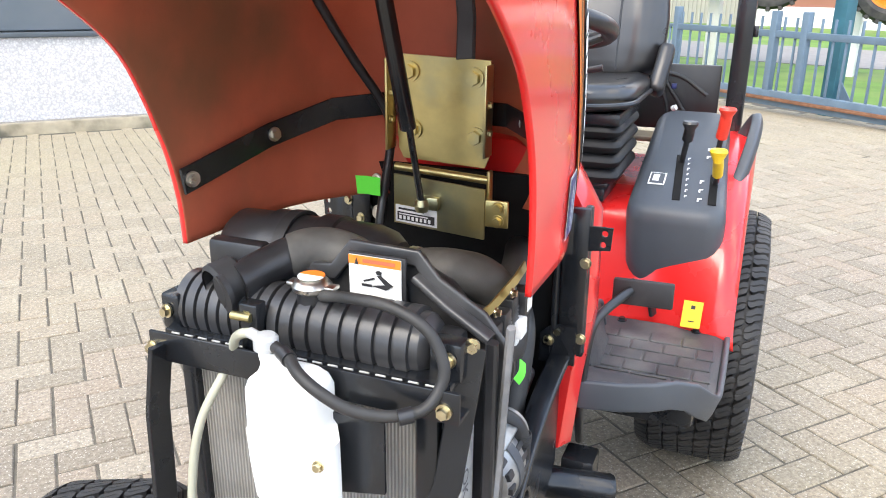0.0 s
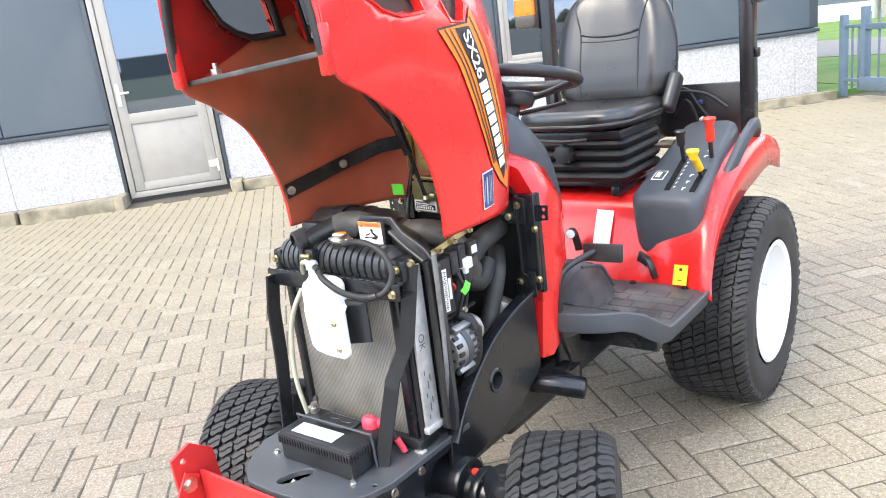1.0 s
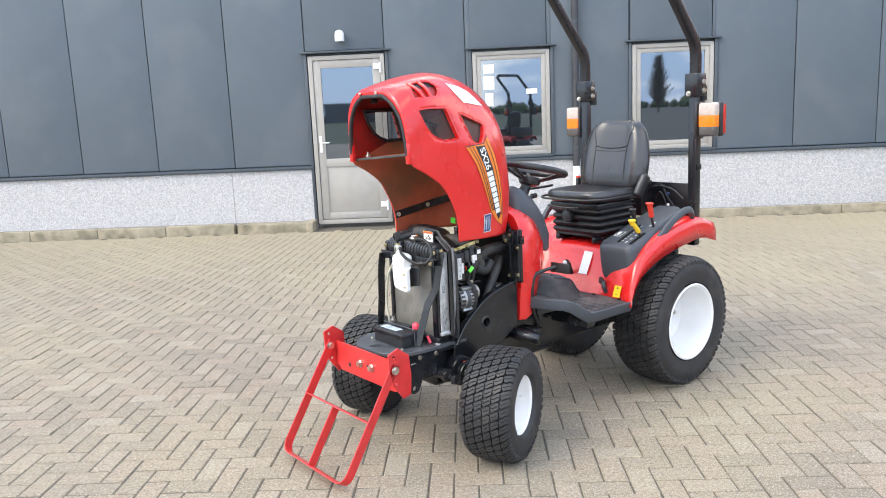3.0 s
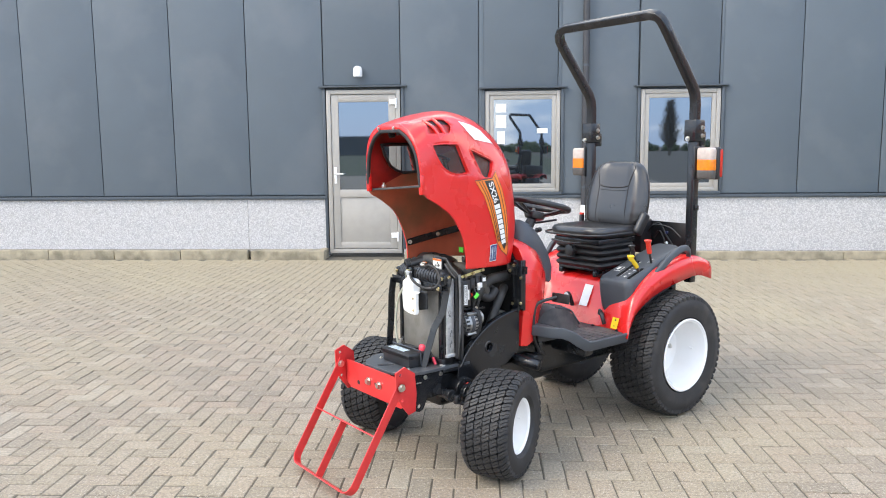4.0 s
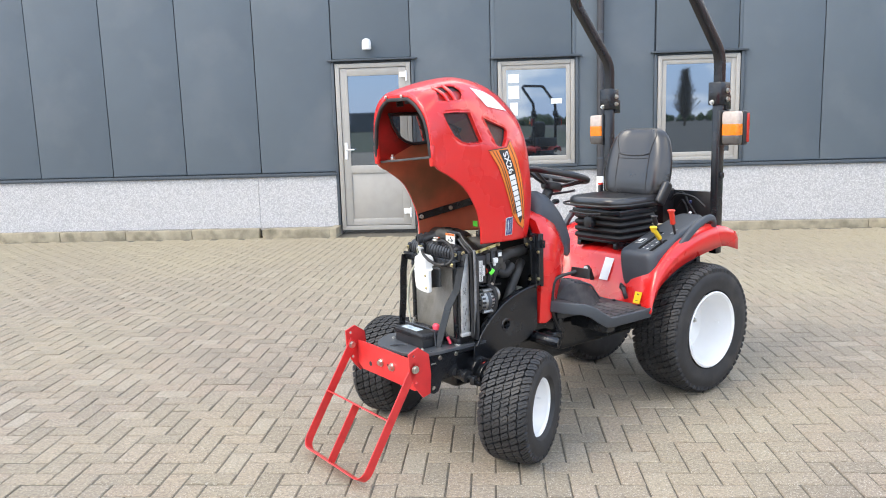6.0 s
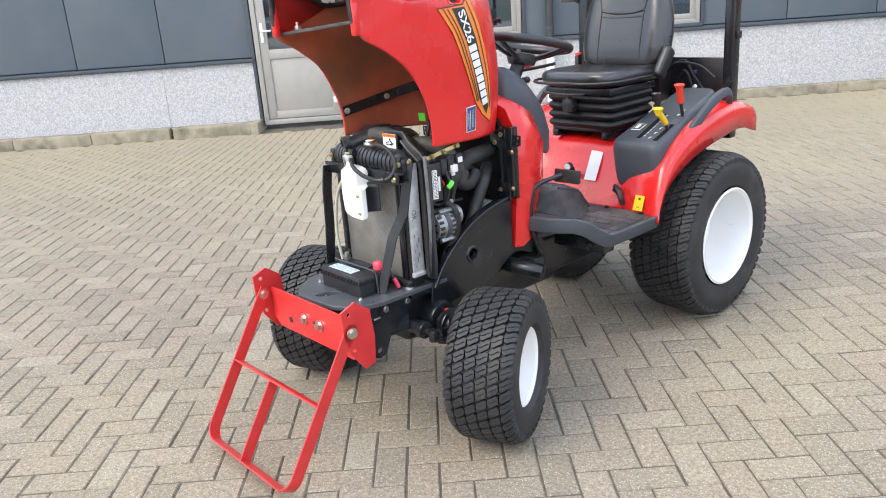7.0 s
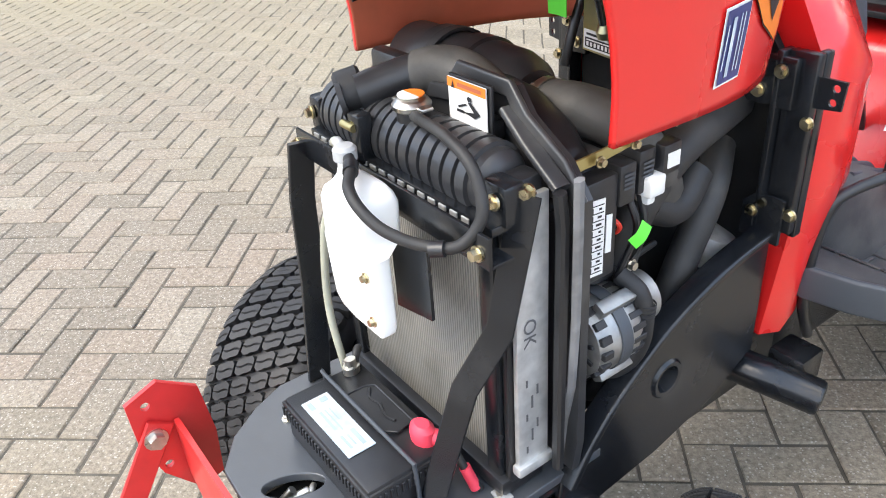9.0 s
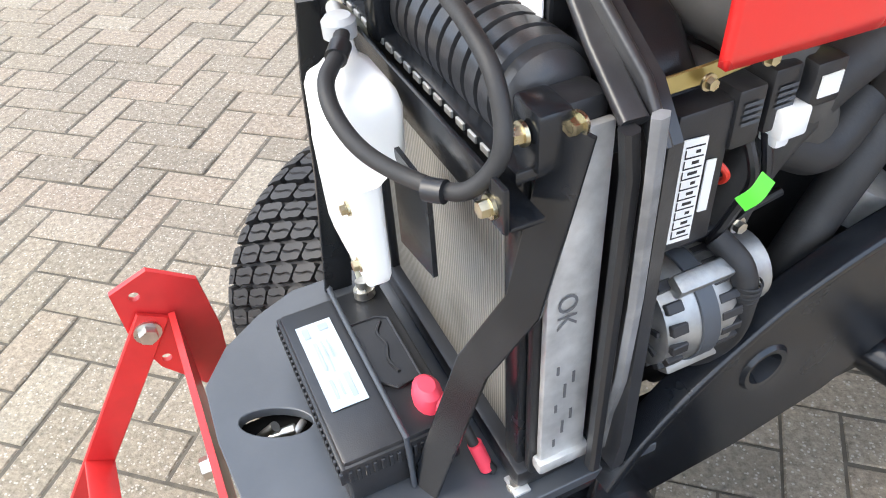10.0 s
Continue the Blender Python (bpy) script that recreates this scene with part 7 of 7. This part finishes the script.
def board_z(y):
    f = min(1, max(0, (1.045 - y) / 0.125))
    return 0.529 + 0.073 * f * f * (3 - 2 * f)


for s in (-1, 1):
    bm = bmesh.new()
    cols = [0.10 + 0.335 * k / 20 for k in range(21)]
    top, low = [], []
    for x in cols:
        y0 = board_front(x)
        ys = [y0 + (1.345 - y0) * (j / 24) ** 1.15 for j in range(25)]
        top.append([bm.verts.new((s * x, y, board_z(y) - 0.005 * max(0, x - 0.415) / 0.02)) for y in ys])
        low.append([bm.verts.new((s * x, y, board_z(y) - 0.016)) for y in ys])
    for g in (top, low):
        for p, q in zip(g, g[1:]):
            for j in range(24):
                bm.faces.new((p[j], p[j + 1], q[j + 1], q[j]))
    for j in range(24):
        for k in (0, 20):
            bm.faces.new((top[k][j], top[k][j + 1], low[k][j + 1], low[k][j]))
    for k in range(20):
        for j in (0, 24):
            bm.faces.new((top[k][j], top[k + 1][j], low[k + 1][j], low[k][j]))
    fb = tp("foot_board", bm, GREY2, None, "worn charcoal foot board with raised pads", smooth=40)
    rim = [(x, y) for x, y in EDGE] + [(0.436, 1.06), (0.437, 1.15), (0.437, 1.25), (0.436, 1.343)]
    part("front_lip", sweep([(s * x, y, board_z(y) - 0.024) for x, y in rim], rounded(0.012, 0.056, 0.005)), GREY, fb, "smooth dark grey edge of the board")
    for j in range(8):
        y0 = 0.935 + 0.050 * j
        for i in range(5):
            x0 = 0.150 + 0.068 * i + (0.034 if j % 2 else 0.0)
            x1 = min(x0 + 0.064, 0.422)
            if x1 - x0 < 0.02 or y0 < max(board_front(x0), board_front(x1)) + 0.012 or y0 + 0.045 > 1.318:
                continue
            m = Matrix.Translation((s * (x0 + x1) / 2, y0 + 0.0225, board_z(y0 + 0.0225) + 0.0005)) @ Matrix.Rotation(math.atan2(board_z(y0 + 0.045) - board_z(y0), 0.045), 4, "X")
            part("tread_pad", move(box(-(x1 - x0) / 2, (x1 - x0) / 2, -0.0215, 0.0215, -0.002, 0.0028, 0.0015, 1), m), GREY2, fb)
    bolts(fb, ((s * 0.21, 1.328, 0.529), (0, 0, 1)), ((s * 0.375, 1.328, 0.529), (0, 0, 1)), material=BLACK, r=0.008)
    hump = part("board_hump", loft([[(s * x, y, z) for x, z in ((0.08, 0.50), (0.08, h), (0.15, h), (0.185, h - 0.012), (w, h - 0.05), (w + 0.018, 0.53), (w + 0.018, 0.50))] for y, h, w in ((0.93, 0.62, 0.17), (0.97, 0.66, 0.185), (1.03, 0.675, 0.19), (1.11, 0.665, 0.19), (1.17, 0.64, 0.185), (1.21, 0.60, 0.185), (1.245, 0.55, 0.195), (1.255, 0.53, 0.195))]), GREY2, fb, smooth=60)
    for k in range(4):
        part("hump_rib", tube([(s * (0.10 + 0.028 * k), 1.06, 0.672 - 0.004 * max(0, k - 1)), (s * (0.10 + 0.028 * k), 1.17, 0.642 - 0.004 * max(0, k - 1)), (s * (0.10 + 0.028 * k), 1.213, 0.597 - 0.004 * max(0, k - 1)), (s * (0.10 + 0.028 * k), 1.247, 0.55)], 0.005, 8), GREY, hump)
    tp("board_bracket", box(s * 0.16, s * 0.40, 1.05, 1.12, 0.44, 0.505, 0.01), BLACK)
pd = tp("pedal", move(box(-0.054, 0.054, -0.024, 0.024, -0.007, 0.007, 0.004), pose(0.290, 0.985, 0.738, 84, 0, 4)), RUBBER, None, "black foot pedal on a bent rod")
part("pedal_rod", tube([(0.268, 0.978, 0.742), (0.236, 0.905, 0.725), (0.222, 0.876, 0.70), (0.214, 0.868, 0.62), (0.210, 0.88, 0.53), (0.207, 0.92, 0.45)], 0.0085), BLACK_P, pd)
tp("linkage", box(0.19, 0.25, 0.84, 0.90, 0.40, 0.455, 0.006), BLACK)

# seat
SEAT_RINGS = ((0.985, 0.33, 0.40, 0.10), (0.992, 0.385, 0.45, 0.11), (1.005, 0.408, 0.475, 0.12), (1.03, 0.412, 0.48, 0.12), (1.045, 0.395, 0.46, 0.115), (1.052, 0.35, 0.41, 0.10), (1.046, 0.27, 0.32, 0.09), (1.041, 0.14, 0.15, 0.06))
cush = tp("seat", loft([[(-0.03 + a, 1.592 + b, z) for a, b in rounded(w, d, r, 5)] for z, w, d, r in SEAT_RINGS]), LEATHER, None, "black vinyl suspension seat with high back", smooth=70)
part("seat_piping", sweep([(-0.03 + a, 1.592 + b, 1.012) for a, b in rounded(0.418, 0.486, 0.122, 6)] + [(-0.03 + 0.209, 1.592 + 0.121, 1.012)], circle(0.006, 8)), BLACK_P, cush)


BACK = [(0.0, 0.185, 0.040), (0.02, 0.212, 0.050), (0.07, 0.224, 0.056), (0.14, 0.227, 0.056), (0.20, 0.222, 0.052), (0.26, 0.211, 0.047), (0.31, 0.194, 0.042), (0.345, 0.170, 0.036), (0.368, 0.140, 0.027), (0.379, 0.100, 0.012)]


def back_size(h):
    for (h0, w0, d0), (h1, w1, d1) in zip(BACK, BACK[1:]):
        if h <= h1:
            f = (h - h0) / (h1 - h0)
            return w0 + (w1 - w0) * f, d0 + (d1 - d0) * f
    return BACK[-1][1:]


def back_front(x, h):
    """The backrest's front: side bolsters stand proud of a hollowed middle."""
    w, d = back_size(h)
    q = min(1, abs(x) / w)
    return -d * (1 - q ** 4) ** 0.5 - 0.016 * math.exp(-((q - 0.72) / 0.20) ** 2) * min(1, d / 0.04)


def back_ring(h, w, d):
    front = [w * math.sin(math.pi / 2 * k / 12) for k in range(-12, 13)]
    return [(-0.03 + x, back_front(x, h), h) for x in front] + [(-0.03 - x, d * 0.8 * (1 - (abs(x) / w) ** 4) ** 0.5, h) for x in front[1:-1]]


BACK_POSE = pose(0, 1.79, 1.035, -10, 0, 0)
bk = part("backrest", loft([back_ring(h, *back_size(h)) for h in [0.0, 0.01] + [0.02 + 0.0165 * k for k in range(21)] + [0.362, 0.370, 0.378]]), LEATHER, cush, smooth=70)
bk.matrix_basis = BACK_POSE
side_seam = [(0.108, 0.01), (0.108, 0.10), (0.108, 0.20), (0.112, 0.245), (0.124, 0.29), (0.134, 0.325), (0.128, 0.350)]
for line, r in (([(x, h) for x, h in side_seam], 0.0028), ([(-x, h) for x, h in side_seam], 0.0028), ([(-0.108, 0.232), (-0.06, 0.222), (0.0, 0.219), (0.06, 0.222), (0.108, 0.232)], 0.0048), ([(-0.107, 0.207), (-0.05, 0.202), (0.05, 0.202), (0.107, 0.207)], 0.0022)):
    sm = part("seam", tube([(-0.03 + x, back_front(x, h) - 0.0005, h) for x, h in line], r, 8), BLACK_P, cush)
    sm.matrix_basis = BACK_POSE
part("back_tilt_cover", box(-0.020, 0.020, -0.032, 0.032, -0.075, 0.060, 0.016, 3), BLACK_P, cush).matrix_basis = pose(0.196, 1.755, 1.065, -28, 8, 0)
for v in cush.data.vertices:
    v.co.y = 1.80 + (v.co.y - 1.80) * 0.89
part("belt_buckle", join(box(-0.262, -0.242, 1.735, 1.765, 1.02, 1.085, 0.005)), BLACK_P, cush)
part("belt_button", box(-0.263, -0.241, 1.738, 1.762, 1.085, 1.097, 0.003), REDP, cush, "red belt release button")
for k in range(4):
    z = 0.815 + 0.036 * k
    part("bellow_fold", loft([[(-0.02 + a, 1.60 + b, zz) for a, b in rounded(w, d, 0.03, 3)] for zz, w, d in ((z, 0.318, 0.288), (z + 0.010, 0.340, 0.310), (z + 0.018, 0.345, 0.315), (z + 0.027, 0.338, 0.308), (z + 0.035, 0.318, 0.288))]), BELLOWS, cush)
part("seat_plate", box(-0.19, 0.15, 1.44, 1.76, 0.955, 0.985, 0.006), BLACK, cush)
part("seat_base", join(box(-0.17, 0.13, 1.46, 1.74, 0.800, 0.818, 0.004), *[box(x - 0.014, x + 0.014, 1.452, 1.74, 0.772, 0.802, 0.003) for x in (-0.15, 0.11)]), BLACK, cush)
kn = part("weight_knob", cyl((-0.045, 1.44, 0.915), (-0.045, 1.405, 0.915), 0.030, bevel=0.004), BLACK_P, cush)
for k in range(8):
    a = math.pi * k / 4
    part("knob_grip", cyl((-0.045 + 0.029 * math.cos(a), 1.435, 0.915 + 0.029 * math.sin(a)), (-0.045 + 0.029 * math.cos(a), 1.407, 0.915 + 0.029 * math.sin(a)), 0.006, segs=8), BLACK_P, kn)
part("slide_lever", tube([(-0.15, 1.38, 0.97), (-0.02, 1.365, 0.965), (0.05, 1.40, 0.965)], 0.006), BLACK_P, cush)

# console with levers beside the seat
CONSOLE = [(0.586, 0.215, 0.378, 1.405, 0.05), (0.594, 0.200, 0.396, 1.398, 0.055), (0.635, 0.190, 0.402, 1.391, 0.05), (0.70, 0.187, 0.408, 1.384, 0.045), (0.76, 0.184, 0.407, 1.380, 0.045), (0.781, 0.187, 0.403, 1.382, 0.045), (0.791, 0.195, 0.395, 1.390, 0.04), (0.795, 0.208, 0.382, 1.402, 0.035)]


def console_ring(z0, xl, xr, yf, r):
    pts = [((xl + xr) / 2 + a, (yf + 1.89) / 2 + b) for a, b in rounded(xr - xl, 1.89 - yf, r, 5)]
    return [(x - 0.03 * (y - 1.4) * (x - 0.18) / 0.22 / 0.49, y, z0 + 0.29 * (y - 1.40)) for x, y in pts]


con = tp("console", loft([console_ring(*q) for q in CONSOLE]), GREY, None, "dark grey moulded lever console", smooth=70)
# raised near-black strips paint the shade inside the two lever slots
for x, y0, y1, turn in ((0.284, 1.42, 1.64, 4.5), (0.368, 1.415, 1.555, 3.0)):
    part("slot", move(box(-0.009, 0.009, -(y1 - y0) / 2, (y1 - y0) / 2, -0.001, 0.002, 0.001, 1), pose(x, (y0 + y1) / 2, 0.8215 + 0.29 * ((y0 + y1) / 2 - 1.49), 16.2, 0, turn)), ENGINE_SHADE, con)
CONSOLE_MARKS = [(0.312 - 0.0018 * k, 1.44 + 0.025 * k, 0.0035, 0.004 + 0.0015 * (k % 2)) for k in range(8)] + [(0.344, 1.43, 0.006, 0.007), (0.343, 1.47, 0.006, 0.007), (0.341, 1.51, 0.006, 0.007), (0.344, 1.63, 0.006, 0.006), (0.343, 1.67, 0.006, 0.006)]
for k, (x, y, w, d) in enumerate(CONSOLE_MARKS):
    m = pose(x, y, 0.8240 + 0.29 * (y - 1.49), 16.2, 0, 0)
    part("marking", move(box(-w, w * 0.6, d * 0.55, d, 0, 0.0012, 0, 1), m), LABEL, con)
    part("marking", move(box(-w, -w * 0.3, -d, d * 0.5, 0, 0.0012, 0, 1), m), LABEL, con)
m = pose(0.238, 1.51, 0.8285, 16.2, 0, 0)
part("pictogram_tile", move(box(-0.019, 0.019, -0.028, 0.028, 0, 0.0015, 0, 1), m), LABEL, con)
part("pictogram", move(box(-0.016, 0.016, -0.024, 0.024, 0.001, 0.0025, 0, 1), m), GREY, con)
part("pictogram", move(box(-0.010, 0.004, -0.014, 0.016, 0.002, 0.0034, 0, 1), m), LABEL, con)


def lever(name, base, top, material, label, grip):
    e = tp(name, tube([base, Vector(base).lerp(Vector(top), 0.6), top], 0.007), BLACK_P, None, label)
    part("grip", grip, material, e)


def knob(p, r, h):
    return lathe([(-h * 0.55, r * 0.45), (-h * 0.3, r * 0.55), (0.0, r * 0.8), (h * 0.3, r), (h * 0.5, r * 0.85), (h * 0.56, 0.0)], 20, 2, p)


lever("yellow_lever", (0.369, 1.512, 0.825), (0.373, 1.485, 0.858), YEL, "yellow-knobbed lever", join(knob((0.372, 1.436, 0.910), 0.020, 0.03), tube([(0.372, 1.438, 0.905), (0.373, 1.458, 0.888), (0.373, 1.488, 0.856)], 0.012)))
lever("red_lever", (0.360, 1.632, 0.862), (0.367, 1.603, 0.926), REDP, "red-knobbed lever", join(tube([(0.367, 1.604, 0.922), (0.371, 1.592, 0.950), (0.374, 1.580, 0.982)], 0.014), knob((0.375, 1.577, 0.984), 0.021, 0.026)))
lever("black_lever", (0.282, 1.605, 0.852), (0.294, 1.553, 0.925), BLACK_P, "black-knobbed lever", join(tube([(0.293, 1.557, 0.920), (0.296, 1.546, 0.936), (0.298, 1.537, 0.952)], 0.013), knob((0.298, 1.536, 0.953), 0.019, 0.026)))
for s in (-1, 1):
    tp("grab_handle", sweep(smooth_path([(s * 0.405, 1.91, 0.86), (s * 0.43, 1.87, 0.915), (s * 0.442, 1.80, 0.936), (s * 0.438, 1.70, 0.90), (s * 0.422, 1.62, 0.83), (s * 0.41, 1.595, 0.795)], 5), rounded(0.026, 0.036, 0.008)), GREY, None, "dark grey grab handle on the fender")

# roll bar with lamps, rear box
for s, xx in ((1, 0.378), (-1, -0.378)):
    post = tp("roll_post", box(xx - 0.024, xx + 0.024, 1.945, 1.995, 0.72, 1.62, 0.006), BLACK, None, "black square roll-bar post")
    part("pivot_bracket", join(box(xx - 0.038, xx + 0.038, 1.925, 2.015, 1.525, 1.645, 0.006), box(xx - 0.03, xx + 0.03, 1.99, 2.04, 1.50, 1.58, 0.005)), BLACK, post)
    bolts(post, ((xx + 0.039, 1.985, 1.60), (1, 0, 0)), ((xx + 0.039, 1.985, 1.555), (1, 0, 0)), ((xx - 0.01, 1.924, 1.54), (0, -1, 0)), r=0.010, h=0.014)
    part("post_clip", box(xx + 0.024, xx + 0.036, 1.955, 1.985, 1.135, 1.165, 0.003), BLACK, post)
    lx = xx + s * 0.085
    lamp = tp("side_lamp", box(lx - 0.055, lx + 0.055, 1.992, 2.03, 1.312, 1.492, 0.010, 3), BLACK_P, None, "combined side lamp with clear and amber lenses")
    for nm, mt, z0, z1, lo, hi, words in (("clear_lens", CLEARL, 1.424, 1.490, 0, 1, "clear lens"), ("amber_lens", AMBER, 1.364, 1.424, 0, 0, "amber lens"), ("lamp_foot", SMOKE, 1.314, 1.364, 1, 0, "smoky lower lens")):
        prof_z = [(z0, 0.78 if lo else 0.985), (z0 + 0.004, 0.92 if lo else 1.0), (z0 + 0.014, 1.0), (z1 - 0.014, 1.0), (z1 - 0.004, 0.92 if hi else 1.0), (z1, 0.78 if hi else 0.985)]
        part(nm, loft([[(lx + a * q, 1.968 + b * q, z) for a, b in rounded(0.104, 0.058, 0.020, 4)] for z, q in prof_z]), mt, lamp, words, smooth=50)
    part("red_lens", box(min(lx + s * 0.046, lx + s * 0.0565), max(lx + s * 0.046, lx + s * 0.0565), 2.012, 2.045, 1.325, 1.48, 0.007, 2), REDL, lamp, "red lens")
    part("lamp_plate", box(min(lx - s * 0.053, lx - s * 0.066), max(lx - s * 0.053, lx - s * 0.066), 1.936, 2.03, 1.308, 1.496, 0.004), BLACK_P, lamp, "black plastic lamp side plate")
    part("lamp_bracket", box(min(xx, xx + s * 0.035), max(xx, xx + s * 0.035), 1.988, 2.012, 1.33, 1.50, 0.003), BLACK, lamp)
hoop = [(-0.378, 1.97, 1.60), (-0.378, 1.97, 1.74), (-0.378, 1.962, 1.785), (-0.378, 1.945, 1.82), (-0.378, 1.70, 2.10), (-0.376, 1.672, 2.135), (-0.366, 1.655, 2.165), (-0.343, 1.645, 2.188), (-0.30, 1.64, 2.198), (0.30, 1.64, 2.198), (0.343, 1.645, 2.188), (0.366, 1.655, 2.165), (0.376, 1.672, 2.135), (0.378, 1.70, 2.10), (0.378, 1.945, 1.82), (0.378, 1.962, 1.785), (0.378, 1.97, 1.74), (0.378, 1.97, 1.60)]
tp("roll_hoop", sweep(hoop, rounded(0.048, 0.048, 0.008)), BLACK, None, "black folding roll-bar hoop")
rb = tp("rear_box", join(box(-0.28, 0.33, 2.03, 2.045, 0.86, 1.05, 0.004), box(-0.28, 0.06, 1.93, 2.04, 0.86, 1.06, 0.008)), BLACK_P, None, "black rear carrier panel with wiring")
for k, pts in enumerate(([(0.08, 2.0, 1.02), (0.15, 1.99, 1.04), (0.20, 1.98, 0.98), (0.24, 1.99, 0.92), (0.28, 1.97, 0.88)], [(0.10, 2.0, 0.95), (0.16, 1.97, 1.0), (0.19, 1.98, 0.94), (0.20, 1.97, 0.88)], [(0.06, 2.0, 0.99), (0.12, 1.98, 1.03), (0.22, 1.99, 1.02), (0.30, 1.985, 0.97)])):
    part("wire", tube(pts, 0.006), RUBBER, rb)
part("blue_plug", box(0.20, 0.215, 1.975, 1.985, 0.985, 1.0, 0.002), NAVY, rb)
part("white_plug", cyl((0.21, 1.97, 0.93), (0.22, 1.965, 0.935), 0.008), LABEL, rb)
tp("tan_cover", box(0.06, 0.20, 1.88, 1.98, 0.845, 0.86, 0.006), BROWN_W)

# ---- pavers ----
# the bond's two directions, a little askew to the wall
PAVE_O, PAVE_A, PAVE_B = Vector((2.1808, -0.4392)), Vector((0.1016, 0.0017)), Vector((-0.0015, 0.1059))


def paver_geometry(w, l, h=0.012, b=0.0035):
    vs, fs = [], []
    for (ax, ay, z) in ((w / 2, l / 2, -0.01), (w / 2, l / 2, h - b), (w / 2 - b, l / 2 - b, h)):
        vs += [(-ax, -ay, z), (ax, -ay, z), (ax, ay, z), (-ax, ay, z)]
    for k in (0, 4):
        for i in range(4):
            j = (i + 1) % 4
            fs.append((k + i, k + j, k + 4 + j, k + 4 + i))
    fs.append((8, 9, 10, 11))
    return vs, fs


def build_pavers(x0, x1, y0, y1, near):
    field = tagged(new("paving"), "worn warm-grey concrete block paving laid in herringbone", "paving", kind="structure")
    gap = 0.0064
    kinds = []
    for w, l in ((2 * PAVE_A.length - gap, PAVE_B.length - gap), (PAVE_A.length - gap, 2 * PAVE_B.length - gap)):
        vs, fs = paver_geometry(w, l)
        me = bpy.data.meshes.new("paver")
        me.from_pydata(vs, [], fs)
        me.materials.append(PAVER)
        kinds.append((vs, fs, me))
    turn = math.atan2(PAVE_A.y, PAVE_A.x)
    V, Fs = [], []
    made = 0
    rng = random.Random(5)
    for a in range(-116, 66):
        for b in range(-66, 76):
            c = (a + b) % 4
            if c == 2:
                p, kind = PAVE_O + (a + 1) * PAVE_A + (b + 0.5) * PAVE_B, 0
            elif c == 1:
                p, kind = PAVE_O + (a + 0.5) * PAVE_A + b * PAVE_B, 1
            else:
                continue
            cx, cy = p.x + rng.gauss(0, 0.0008), p.y + rng.gauss(0, 0.0008)
            tilt = (rng.gauss(0, 0.006), rng.gauss(0, 0.006))
            z = ground_z(cy) - 0.012 + rng.gauss(0, 0.0010)
            spin = turn + rng.gauss(0, 0.005)
            if not (x0 < cx < x1 and y0 < cy < y1):
                continue
            vs0, fs0, me = kinds[kind]
            if near(cx, cy) and made < 300:
                made += 1
                ob = new("paver", me)
                ob.parent = field
                ob.location = (cx, cy, z)
                ob.rotation_euler = (tilt[0], tilt[1], spin)
            else:
                co, si = math.cos(spin), math.sin(spin)
                o = len(V)
                V.extend((cx + x * co - y * si, cy + x * si + y * co, z + h + x * tilt[1] * -1 + y * tilt[0]) for x, y, h in vs0)
                Fs.extend(tuple(i + o for i in f) for f in fs0)
    m2 = bpy.data.meshes.new("paver_field")
    m2.from_pydata(V, [], Fs)
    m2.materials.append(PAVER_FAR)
    ob = new("paver_field", m2)
    ob.parent = field
    tagged(ob, kind="stuff")


build_pavers(-9, 8.3, -6.5, 6.66, lambda x, y: -0.9 < x < 1.1 and -0.6 < y < 2.4 and x + 0.9 * y < 1.1)
